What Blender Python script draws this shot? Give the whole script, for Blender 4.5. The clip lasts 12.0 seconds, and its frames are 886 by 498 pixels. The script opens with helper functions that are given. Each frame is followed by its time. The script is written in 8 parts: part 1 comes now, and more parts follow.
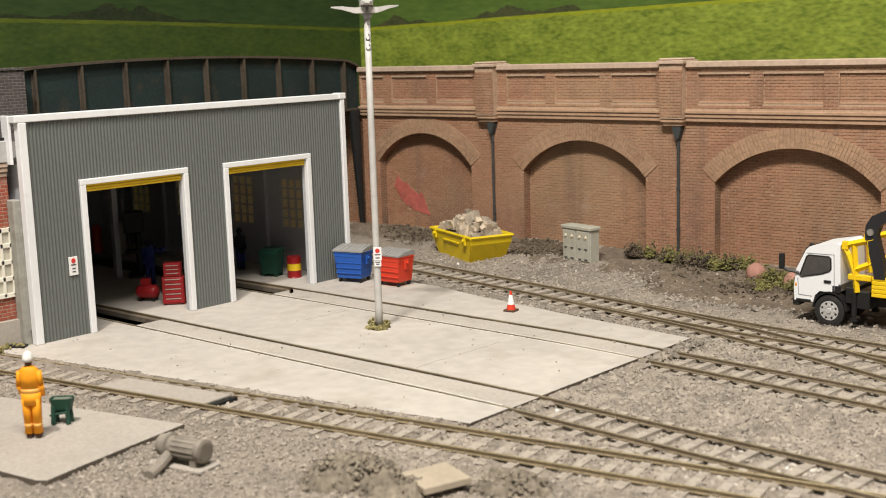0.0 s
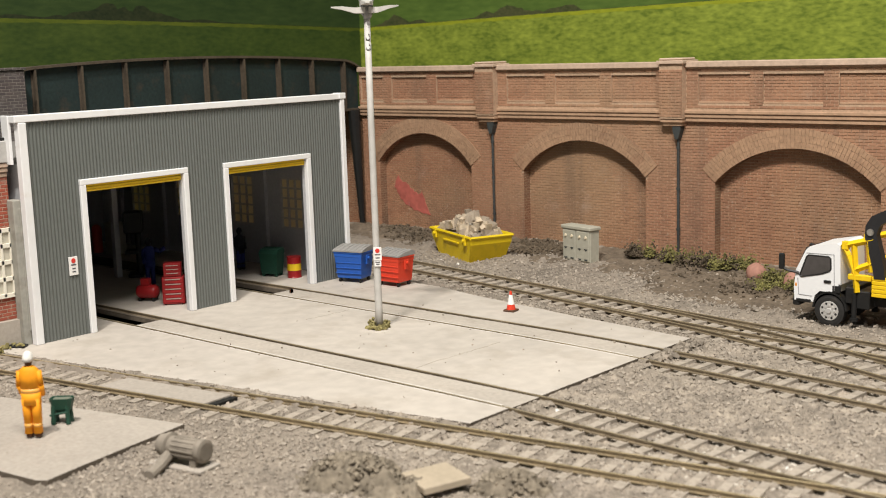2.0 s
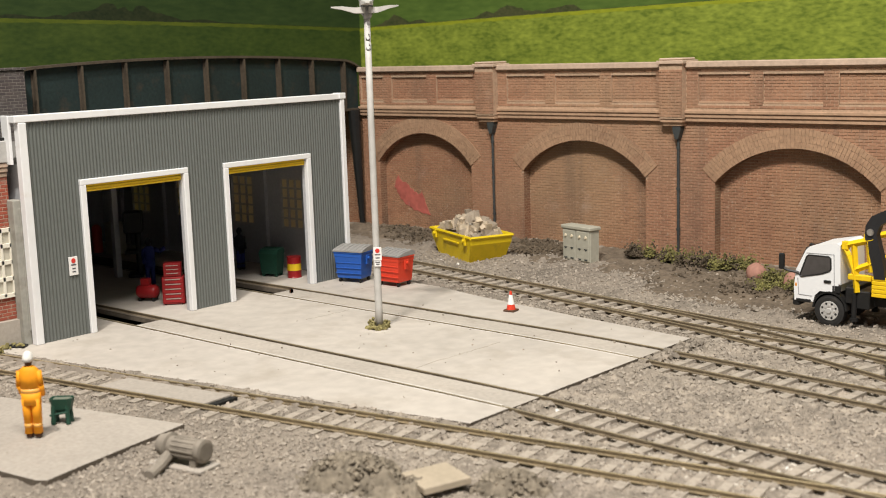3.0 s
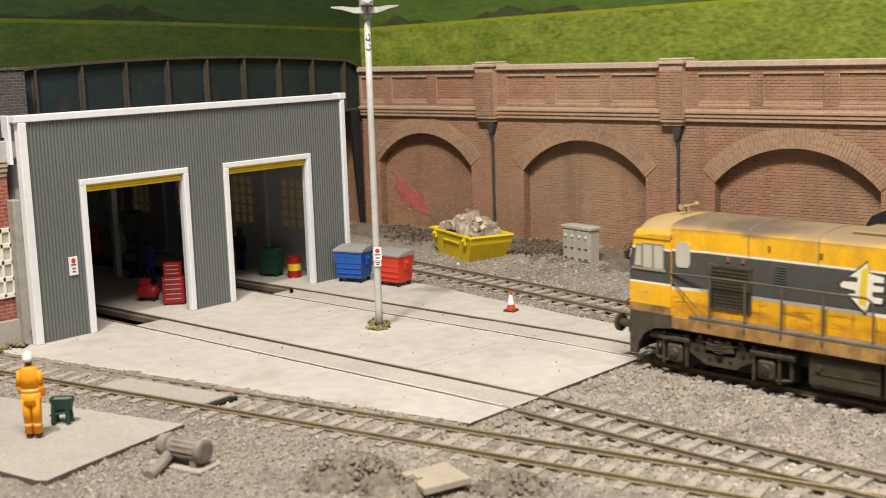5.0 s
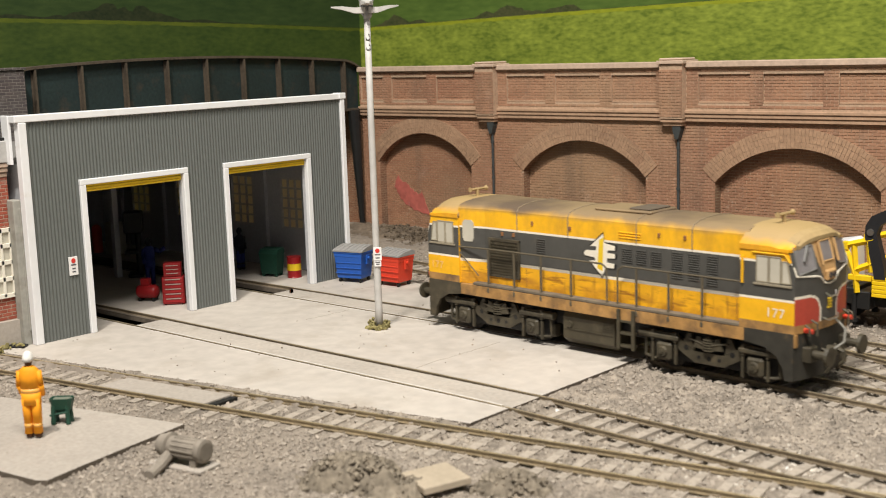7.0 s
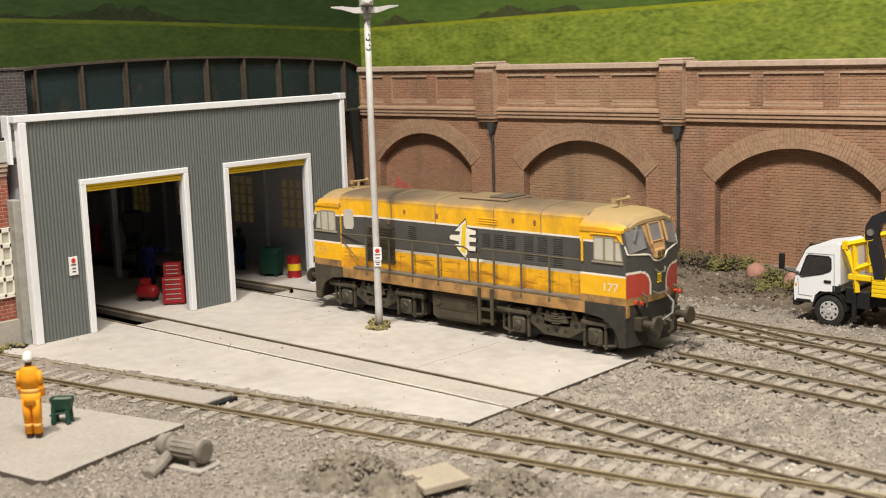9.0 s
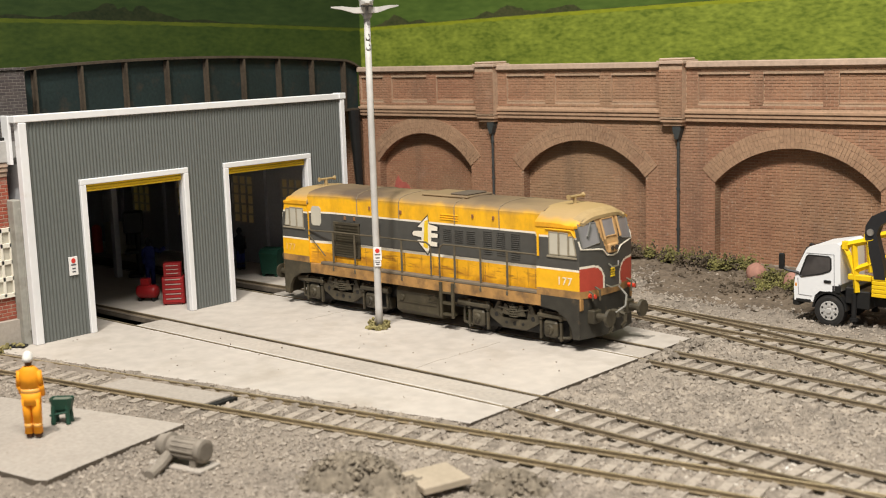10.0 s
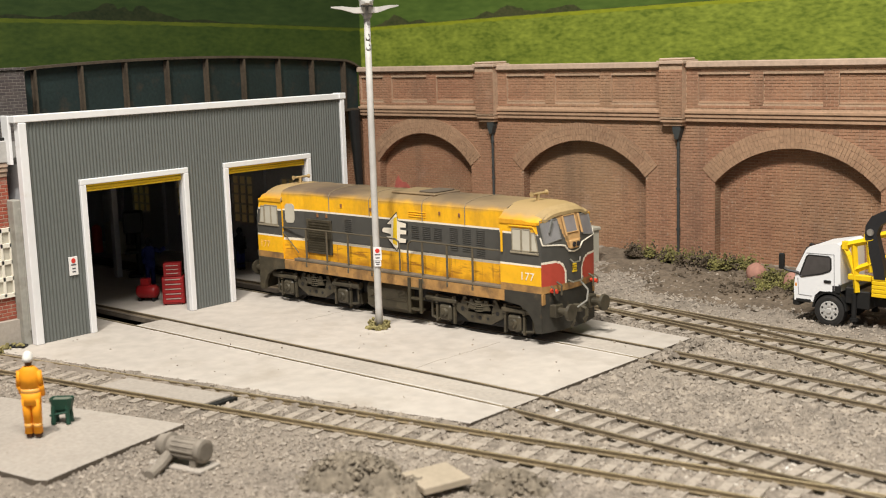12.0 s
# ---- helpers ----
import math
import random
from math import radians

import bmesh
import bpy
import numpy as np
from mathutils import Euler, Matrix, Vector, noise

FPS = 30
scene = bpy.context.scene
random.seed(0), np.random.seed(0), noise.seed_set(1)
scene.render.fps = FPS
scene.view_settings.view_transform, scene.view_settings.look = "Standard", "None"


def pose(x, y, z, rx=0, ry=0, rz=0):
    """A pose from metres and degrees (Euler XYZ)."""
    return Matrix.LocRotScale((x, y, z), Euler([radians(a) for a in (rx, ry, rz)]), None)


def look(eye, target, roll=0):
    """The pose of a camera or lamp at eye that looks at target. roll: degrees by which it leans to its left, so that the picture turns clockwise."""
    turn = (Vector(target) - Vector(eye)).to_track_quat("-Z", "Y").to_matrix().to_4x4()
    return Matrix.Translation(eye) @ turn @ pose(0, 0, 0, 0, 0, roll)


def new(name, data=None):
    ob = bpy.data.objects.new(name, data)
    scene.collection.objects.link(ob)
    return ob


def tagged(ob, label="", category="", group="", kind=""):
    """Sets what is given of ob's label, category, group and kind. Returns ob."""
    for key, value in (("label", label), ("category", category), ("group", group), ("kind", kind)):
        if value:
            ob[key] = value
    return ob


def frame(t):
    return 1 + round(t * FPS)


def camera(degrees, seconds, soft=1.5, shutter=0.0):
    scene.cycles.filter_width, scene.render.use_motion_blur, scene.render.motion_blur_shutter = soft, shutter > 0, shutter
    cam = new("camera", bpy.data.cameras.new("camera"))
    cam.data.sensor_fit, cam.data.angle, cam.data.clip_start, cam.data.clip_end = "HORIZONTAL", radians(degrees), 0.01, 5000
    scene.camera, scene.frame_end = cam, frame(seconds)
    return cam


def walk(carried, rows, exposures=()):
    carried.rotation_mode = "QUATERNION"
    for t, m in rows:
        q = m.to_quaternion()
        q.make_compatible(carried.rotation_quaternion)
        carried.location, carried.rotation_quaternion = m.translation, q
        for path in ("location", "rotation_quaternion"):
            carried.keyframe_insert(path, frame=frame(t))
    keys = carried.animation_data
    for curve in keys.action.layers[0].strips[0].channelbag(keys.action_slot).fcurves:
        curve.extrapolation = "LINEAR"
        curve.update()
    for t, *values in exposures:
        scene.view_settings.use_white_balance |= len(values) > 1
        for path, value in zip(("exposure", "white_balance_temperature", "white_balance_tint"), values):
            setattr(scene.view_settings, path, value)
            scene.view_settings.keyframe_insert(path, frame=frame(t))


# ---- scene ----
# A railway layout in 4 mm scale. All lengths below are written in millimetres and scaled by MM.
MM = 0.001


def mm(*v):
    return Vector(v) * MM


cam = camera(39.94, 12.0, soft=1.05, shutter=0.5)
EYE = Vector((462.1, -393.6, 118.8))
AIM = EYE + 500 * Vector((math.cos(-0.165) * math.cos(2.301), math.cos(-0.165) * math.sin(2.301), math.sin(-0.165)))
cam.data.dof.use_dof, cam.data.dof.focus_distance, cam.data.dof.aperture_fstop = True, 0.558, 28.0
STAND = look(EYE * MM, AIM * MM, -1.83)
walk(cam, [(0.0, STAND), (12.0, STAND)])

# ---- light: one strip of exhibition lamps above the front of the layout, an added fill at the right, and the hall's soft light ----
world = bpy.data.worlds.new("hall")
scene.world = world
world.use_nodes = True
bg = world.node_tree.nodes["Background"]
bg.inputs[0].default_value = (0.97, 0.97, 1.0, 1)
bg.inputs[1].default_value = 0.215
lamp_data = bpy.data.lights.new("hall_lamp", "AREA")
lamp_data.shape, lamp_data.size, lamp_data.size_y = "RECTANGLE", 0.085, 0.05
lamp_data.energy, lamp_data.color = 11.6, (1.0, 0.945, 0.865)
hall_lamp = new("hall_lamp", lamp_data)
hall_lamp.matrix_world = look(mm(335, -560, 1020), mm(150, 0, 0))
# Fill added at the right without a known source, to brighten that side.
side_data = bpy.data.lights.new("side_fill", "AREA")
side_data.shape, side_data.size, side_data.size_y = "RECTANGLE", 0.40, 0.20
side_data.energy, side_data.color = 9.6, (1.0, 0.945, 0.865)
side_fill = new("side_fill", side_data)
side_fill.matrix_world = look(mm(540, -410, 880), mm(320, 120, 30))
scene.view_settings.exposure = 0.0

# ---- materials ----
def material(name, color, rough=0.7, metal=0.0, vary=0.15, grain=600.0, stain=60.0, bump=0.15, dirt=None, dirt_amount=0.0, bump_scale=None, spec=0.4):
    """A painted or natural surface with fine grain, broad stains and an optional second colour of dirt."""
    m = bpy.data.materials.new(name)
    m.use_nodes = True
    nt = m.node_tree
    n, l = nt.nodes, nt.links
    b = n["Principled BSDF"]
    co = n.new("ShaderNodeTexCoord")
    fine = n.new("ShaderNodeTexNoise")
    fine.inputs["Scale"].default_value, fine.inputs["Detail"].default_value = grain, 4
    broad = n.new("ShaderNodeTexNoise")
    broad.inputs["Scale"].default_value, broad.inputs["Detail"].default_value = stain, 6
    l.new(co.outputs["Object"], fine.inputs["Vector"])
    l.new(co.outputs["Object"], broad.inputs["Vector"])
    mixf = n.new("ShaderNodeMath")
    mixf.operation = "ADD"
    l.new(fine.outputs["Fac"], mixf.inputs[0])
    l.new(broad.outputs["Fac"], mixf.inputs[1])
    ramp = n.new("ShaderNodeMapRange")
    ramp.inputs[1].default_value, ramp.inputs[2].default_value = 0.7, 1.3
    ramp.inputs[3].default_value, ramp.inputs[4].default_value = 1 - vary, 1 + vary
    l.new(mixf.outputs[0], ramp.inputs[0])
    mul = n.new("ShaderNodeMix")
    mul.data_type, mul.blend_type = "RGBA", "MULTIPLY"
    mul.inputs["Factor"].default_value = 1
    mul.inputs["A"].default_value = (*color, 1)
    comb = n.new("ShaderNodeCombineColor")
    for i in range(3):
        l.new(ramp.outputs[0], comb.inputs[i])
    l.new(comb.outputs[0], mul.inputs["B"])
    out = mul.outputs["Result"]
    if dirt:
        d = n.new("ShaderNodeTexNoise")
        d.inputs["Scale"].default_value, d.inputs["Detail"].default_value, d.inputs["Roughness"].default_value = stain * 2.3, 8, 0.65
        l.new(co.outputs["Object"], d.inputs["Vector"])
        r2 = n.new("ShaderNodeMapRange")
        r2.inputs[1].default_value, r2.inputs[2].default_value = 0.62 - 0.3 * dirt_amount, 0.78 - 0.2 * dirt_amount
        r2.inputs[4].default_value = min(1.0, 0.45 + dirt_amount)
        l.new(d.outputs["Fac"], r2.inputs[0])
        mx = n.new("ShaderNodeMix")
        mx.data_type = "RGBA"
        l.new(r2.outputs[0], mx.inputs["Factor"])
        l.new(out, mx.inputs["A"])
        mx.inputs["B"].default_value = (*dirt, 1)
        out = mx.outputs["Result"]
    l.new(out, b.inputs["Base Color"])
    b.inputs["Roughness"].default_value = rough
    b.inputs["Metallic"].default_value = metal
    b.inputs["Specular IOR Level"].default_value = spec
    if bump:
        bp = n.new("ShaderNodeBump")
        bp.inputs["Strength"].default_value, bp.inputs["Distance"].default_value = bump, 0.0006
        if bump_scale:
            bt = n.new("ShaderNodeTexNoise")
            bt.inputs["Scale"].default_value, bt.inputs["Detail"].default_value = bump_scale, 5
            l.new(co.outputs["Object"], bt.inputs["Vector"])
            l.new(bt.outputs["Fac"], bp.inputs["Height"])
        else:
            l.new(fine.outputs["Fac"], bp.inputs["Height"])
        l.new(bp.outputs[0], b.inputs["Normal"])
    return m


def brick_material(name, c1, c2, mortar, soot=(0.10, 0.075, 0.06), soot_amount=0.4, plane="XZ", size=(4.2, 1.58)):
    """Embossed model brickwork: courses 1.35 mm high, with stains at two scales."""
    m = material(name, c1, 0.85, vary=0.2, grain=900, stain=18, bump=0)
    nt = m.node_tree
    n, l = nt.nodes, nt.links
    b = n["Principled BSDF"]
    co = n.new("ShaderNodeTexCoord")
    sep = n.new("ShaderNodeSeparateXYZ")
    l.new(co.outputs["Object"], sep.inputs[0])
    comb = n.new("ShaderNodeCombineXYZ")
    l.new(sep.outputs["X" if plane[0] == "X" else "Y"], comb.inputs[0])
    l.new(sep.outputs["Z"], comb.inputs[1])
    br = n.new("ShaderNodeTexBrick")
    br.inputs["Scale"].default_value = 1000
    br.inputs["Brick Width"].default_value, br.inputs["Row Height"].default_value = size[0] / 1, size[1] / 1
    br.inputs["Mortar Size"].default_value, br.inputs["Mortar Smooth"].default_value = 0.2, 0.5
    br.inputs["Color1"].default_value, br.inputs["Color2"].default_value, br.inputs["Mortar"].default_value = (*c1, 1), (*c2, 1), (*mortar, 1)
    l.new(comb.outputs[0], br.inputs["Vector"])
    hue = n.new("ShaderNodeTexNoise")
    hue.inputs["Scale"].default_value, hue.inputs["Detail"].default_value = 13, 4
    l.new(co.outputs["Object"], hue.inputs["Vector"])
    rh = n.new("ShaderNodeMapRange")
    rh.inputs[1].default_value, rh.inputs[2].default_value = 0.35, 0.65
    l.new(hue.outputs["Fac"], rh.inputs[0])
    tone = n.new("ShaderNodeMix")
    tone.data_type = "RGBA"
    tone.inputs["A"].default_value, tone.inputs["B"].default_value = (1.03, 0.90, 0.84, 1), (0.97, 1.08, 1.04, 1)
    l.new(rh.outputs[0], tone.inputs["Factor"])
    toned = n.new("ShaderNodeMix")
    toned.data_type, toned.blend_type = "RGBA", "MULTIPLY"
    toned.inputs["Factor"].default_value = 1
    l.new(br.outputs["Color"], toned.inputs["A"])
    l.new(tone.outputs["Result"], toned.inputs["B"])
    d = n.new("ShaderNodeTexNoise")
    d.inputs["Scale"].default_value, d.inputs["Detail"].default_value, d.inputs["Roughness"].default_value = 22, 8, 0.6
    l.new(co.outputs["Object"], d.inputs["Vector"])
    r = n.new("ShaderNodeMapRange")
    r.inputs[1].default_value, r.inputs[2].default_value, r.inputs[4].default_value = 0.5, 0.75, soot_amount
    l.new(d.outputs["Fac"], r.inputs[0])
    mx = n.new("ShaderNodeMix")
    mx.data_type = "RGBA"
    l.new(r.outputs[0], mx.inputs["Factor"])
    l.new(toned.outputs["Result"], mx.inputs["A"])
    mx.inputs["B"].default_value = (*soot, 1)
    g = n.new("ShaderNodeTexNoise")
    g.inputs["Scale"].default_value, g.inputs["Detail"].default_value = 300, 5
    l.new(co.outputs["Object"], g.inputs["Vector"])
    r2 = n.new("ShaderNodeMapRange")
    r2.inputs[1].default_value, r2.inputs[2].default_value, r2.inputs[4].default_value = 0.55, 0.75, 0.5
    l.new(g.outputs["Fac"], r2.inputs[0])
    mx2 = n.new("ShaderNodeMix")
    mx2.data_type = "RGBA"
    l.new(r2.outputs[0], mx2.inputs["Factor"])
    l.new(mx.outputs["Result"], mx2.inputs["A"])
    mx2.inputs["B"].default_value = (*mortar, 1)
    l.new(mx2.outputs["Result"], b.inputs["Base Color"])
    bp = n.new("ShaderNodeBump")
    bp.inputs["Strength"].default_value, bp.inputs["Distance"].default_value = 1.0, 0.0009
    bp.invert = True
    l.new(br.outputs["Fac"], bp.inputs["Height"])
    l.new(bp.outputs[0], b.inputs["Normal"])
    return m


def laid_brick(name, c1, c2, soot=(0.085, 0.066, 0.054), bloom=(0.46, 0.36, 0.29), soot_amount=0.6):
    """Paint for bricks laid one by one: each has its own shade; soot runs and lime bloom lie over all of them."""
    m = material(name, c1, 0.82, vary=0.22, grain=900, stain=26, bump=0.25)
    n, l = m.node_tree.nodes, m.node_tree.links
    b = n["Principled BSDF"]
    last = b.inputs["Base Color"].links[0].from_socket
    co = n.new("ShaderNodeTexCoord")
    geo = n.new("ShaderNodeNewGeometry")
    info = n.new("ShaderNodeObjectInfo")
    add = n.new("ShaderNodeMath")
    add.operation = "ADD"
    l.new(geo.outputs["Random Per Island"], add.inputs[0])
    l.new(info.outputs["Random"], add.inputs[1])
    fr = n.new("ShaderNodeMath")
    fr.operation = "FRACT"
    l.new(add.outputs[0], fr.inputs[0])

    def over(fac, colour, blend="MIX"):
        nonlocal last
        mx = n.new("ShaderNodeMix")
        mx.data_type, mx.blend_type = "RGBA", blend
        l.new(fac, mx.inputs["Factor"])
        l.new(last, mx.inputs["A"])
        mx.inputs["B"].default_value = (*colour, 1)
        last = mx.outputs["Result"]

    def patches(scale, lo, hi, amount, seed=0.0, rough=0.62):
        mp = n.new("ShaderNodeMapping")
        mp.inputs["Scale"].default_value = scale
        mp.inputs["Location"].default_value = (seed, 0, seed)
        l.new(geo.outputs["Position"], mp.inputs["Vector"])
        t = n.new("ShaderNodeTexNoise")
        t.inputs["Scale"].default_value, t.inputs["Detail"].default_value, t.inputs["Roughness"].default_value = 1, 8, rough
        l.new(mp.outputs[0], t.inputs["Vector"])
        r = n.new("ShaderNodeMapRange")
        r.inputs[1].default_value, r.inputs[2].default_value, r.inputs[4].default_value = lo, hi, amount
        l.new(t.outputs["Fac"], r.inputs[0])
        return r.outputs[0]
    sh = n.new("ShaderNodeMapRange")
    sh.inputs[4].default_value = 0.85
    l.new(fr.outputs[0], sh.inputs[0])
    over(sh.outputs[0], c2)
    over(patches((9, 9, 12), 0.40, 0.66, 0.55, 3.1), (c1[0] * 1.02, c1[1] * 1.35, c1[2] * 1.35))
    over(patches((26, 26, 9), 0.50, 0.74, soot_amount, 7.7), soot)
    over(patches((34, 34, 2.2), 0.58, 0.72, 0.42, 11.3), soot)
    over(patches((60, 60, 60), 0.60, 0.78, 0.40, 1.2), bloom)
    over(patches((420, 420, 420), 0.60, 0.72, 0.45, 5.0), bloom)
    l.new(last, b.inputs["Base Color"])
    return m


M_BALLAST = material("ballast_dust", (0.228, 0.194, 0.158), 0.95, vary=0.34, grain=420, stain=30, bump=0.5, bump_scale=900)
M_STONE = material("ballast_stone", (0.285, 0.245, 0.20), 0.95, vary=0.45, grain=260, stain=70, bump=0.3)
M_CONCRETE = material("concrete", (0.475, 0.433, 0.385), 0.9, vary=0.12, grain=150, stain=14, bump=0.05, dirt=(0.36, 0.315, 0.262), dirt_amount=0.3)
M_SLAB = material("slab_concrete", (0.38, 0.34, 0.295), 0.9, vary=0.14, grain=700, stain=22, bump=0.15, dirt=(0.27, 0.23, 0.19), dirt_amount=0.2)
M_CONCRETE_MID = material("worn_concrete", (0.435, 0.392, 0.342), 0.9, vary=0.14, grain=600, stain=30, bump=0.12, dirt=(0.29, 0.25, 0.205), dirt_amount=0.25)
M_WORN = material("worn_plaster", (0.60, 0.565, 0.52), 0.9, vary=0.15, grain=500, stain=90, bump=0.1, dirt=(0.40, 0.35, 0.30), dirt_amount=0.3)
M_CRACK = material("crack_dirt", (0.30, 0.26, 0.21), 0.9, vary=0.3)
# Dark slab sides: the edge's shadow is put into the colour, along with soil.
M_SLABSIDE = material("shaded_soiled_slab_side", (0.12, 0.097, 0.075), 0.95, vary=0.3)
M_GROOVE = material("flangeway_dirt", (0.13, 0.105, 0.08), 0.9, vary=0.3)
M_RAIL_SIDE = material("rail_rust", (0.185, 0.145, 0.095), 0.75, metal=0.2, vary=0.3, grain=800)
M_RAIL_TOP = material("rail_top", (0.45, 0.375, 0.25), 0.42, metal=0.6, vary=0.25, grain=500, stain=90, dirt=(0.2, 0.15, 0.09), dirt_amount=0.2)
M_BRASS_SIDE = material("rail_brass_side", (0.225, 0.175, 0.105), 0.7, metal=0.2, vary=0.3, grain=800)
M_BRASS_TOP = material("rail_brass_top", (0.44, 0.355, 0.21), 0.4, metal=0.5, vary=0.25, grain=500, stain=90, dirt=(0.25, 0.18, 0.1), dirt_amount=0.15)
M_SLEEPER = material("sleeper_wood", (0.355, 0.308, 0.256), 0.95, vary=0.22, grain=500, stain=120, dirt=(0.19, 0.16, 0.13), dirt_amount=0.12)
M_BRICK = brick_material("viaduct_brick", (0.285, 0.142, 0.083), (0.25, 0.120, 0.069), (0.42, 0.285, 0.185), soot_amount=0.5)
M_BRICK_YZ = brick_material("reveal_brick", (0.26, 0.135, 0.082), (0.215, 0.105, 0.064), (0.42, 0.285, 0.185), soot_amount=0.7, plane="YZ")
M_WALLBRICK = laid_brick("viaduct_brick_laid", (0.375, 0.195, 0.118), (0.300, 0.148, 0.088), soot_amount=0.45)
M_FILLBRICK = laid_brick("infill_brick_laid", (0.355, 0.188, 0.110), (0.280, 0.138, 0.080), soot_amount=0.45)
M_MORTAR = material("wall_mortar", (0.43, 0.300, 0.205), 0.95, vary=0.25, grain=700, stain=30, bump=0.2, dirt=(0.26, 0.17, 0.115), dirt_amount=0.3)
M_RING = material("arch_ring_brick", (0.36, 0.225, 0.140), 0.9, vary=0.25, grain=500, stain=22, bump=0.3, dirt=(0.24, 0.13, 0.08), dirt_amount=0.35)
M_COPING = material("coping_stone", (0.50, 0.375, 0.285), 0.9, vary=0.15, grain=500, stain=40, dirt=(0.25, 0.19, 0.14), dirt_amount=0.15)
M_STRING = material("string_course", (0.41, 0.265, 0.172), 0.9, vary=0.18, grain=500, stain=50, dirt=(0.2, 0.13, 0.09), dirt_amount=0.12)
M_BLUEBRICK = brick_material("dark_brick", (0.09, 0.075, 0.075), (0.065, 0.055, 0.06), (0.2, 0.18, 0.17), plane="YZ")
M_CLAD = material("grey_cladding", (0.128, 0.137, 0.130), 0.42, vary=0.08, grain=400, stain=14, bump=0.03)
M_WHITE = material("white_trim", (0.77, 0.77, 0.775), 0.5, vary=0.04, grain=300, stain=40, bump=0.02, dirt=(0.62, 0.58, 0.52), dirt_amount=0.05)
M_YELLOW = material("yellow_paint", (0.78, 0.53, 0.02), 0.45, vary=0.06, bump=0.02)
M_INWALL = material("inner_wall", (0.44, 0.445, 0.46), 0.9, vary=0.1, stain=25)
M_ROOF = material("roof_felt", (0.20, 0.19, 0.18), 0.9, vary=0.15)
M_GIRDER = material("girder_green", (0.013, 0.024, 0.024), 0.6, vary=0.3, stain=40, dirt=(0.055, 0.04, 0.028), dirt_amount=0.25)
M_RIB = material("girder_rust", (0.066, 0.050, 0.034), 0.8, vary=0.3, stain=60)
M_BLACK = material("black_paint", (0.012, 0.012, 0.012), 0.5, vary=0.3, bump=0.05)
M_PIPE = material("cast_iron_pipe", (0.045, 0.05, 0.05), 0.6, vary=0.3)
M_ORANGE = material("loco_orange", (0.85, 0.45, 0.012), 0.5, vary=0.10, grain=350, stain=45, bump=0.02, dirt=(0.50, 0.25, 0.03), dirt_amount=0.14)
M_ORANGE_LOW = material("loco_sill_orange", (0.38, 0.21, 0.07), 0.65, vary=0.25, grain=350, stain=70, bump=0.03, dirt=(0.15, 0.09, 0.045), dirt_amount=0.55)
M_LGREY = material("loco_grey", (0.072, 0.070, 0.063), 0.55, vary=0.12, grain=350, stain=45, bump=0.02, dirt=(0.11, 0.095, 0.075), dirt_amount=0.1)
M_LWHITE = material("loco_white", (0.80, 0.74, 0.62), 0.5, vary=0.06, bump=0.02)
M_LROOF = material("loco_roof_dust", (0.25, 0.195, 0.125), 0.8, vary=0.15, grain=350, stain=30, dirt=(0.17, 0.145, 0.12), dirt_amount=0.25)
M_ROOFCAB = material("loco_cab_roof", (0.40, 0.285, 0.135), 0.7, vary=0.15, grain=350, stain=35, dirt=(0.33, 0.22, 0.10), dirt_amount=0.2)
M_ROOFGREY = material("loco_roof_hatch", (0.115, 0.09, 0.066), 0.75, vary=0.2, grain=350, stain=40)
M_LRED = material("loco_red", (0.46, 0.065, 0.04), 0.5, vary=0.1, bump=0.02)
M_LUNDER = material("loco_underframe", (0.058, 0.049, 0.032), 0.55, vary=0.4, grain=300, stain=90, bump=0.2, dirt=(0.14, 0.105, 0.06), dirt_amount=0.2)
M_TANK = material("loco_tank", (0.055, 0.046, 0.028), 0.5, vary=0.25, grain=300, stain=60, bump=0.1, dirt=(0.16, 0.13, 0.09), dirt_amount=0.2)
M_LRAIL = material("loco_handrail", (0.10, 0.083, 0.055), 0.6, vary=0.2)
M_GLASSGREY = material("loco_window", (0.50, 0.47, 0.39), 0.15, vary=0.12, grain=120, stain=50, bump=0, spec=0.6)
# Windscreen glass: a grey reflection is put into the base colour.
M_GLASSDARK = material("cab_glass", (0.25, 0.24, 0.245), 0.10, vary=0.15, grain=120, stain=60, bump=0, spec=0.7)
M_RUST = material("rust", (0.24, 0.11, 0.045), 0.9, vary=0.3)
M_RIMSILVER = material("silver_rim", (0.62, 0.61, 0.59), 0.35, metal=0.35, vary=0.08)
M_STEEL = material("bright_steel", (0.55, 0.54, 0.52), 0.3, metal=0.9, vary=0.1)
M_TRUCKWHITE = material("truck_white", (0.80, 0.81, 0.82), 0.35, vary=0.02, bump=0)
M_TRUCKYELLOW = material("truck_yellow", (0.80, 0.53, 0.01), 0.4, vary=0.04, bump=0.01)
M_TYRE = material("tyre_rubber", (0.02, 0.019, 0.018), 0.8, vary=0.2, dirt=(0.08, 0.065, 0.05), dirt_amount=0.1)
M_GLASS = material("dark_glass", (0.045, 0.04, 0.04), 0.08, vary=0.2, bump=0, spec=0.6)
M_BLUE = material("blue_plastic", (0.02, 0.10, 0.42), 0.45, vary=0.06, bump=0.02)
M_RED = material("red_plastic", (0.66, 0.055, 0.025), 0.45, vary=0.06, bump=0.02)
M_LIDGREY = material("grey_plastic", (0.29, 0.28, 0.27), 0.55, vary=0.1, bump=0.03)
M_SKIP = material("skip_yellow", (0.74, 0.54, 0.010), 0.5, vary=0.08, grain=350, stain=60, dirt=(0.36, 0.25, 0.03), dirt_amount=0.12)
M_RUBBLE = material("rubble", (0.46, 0.38, 0.28), 0.95, vary=0.3, grain=300, stain=110)
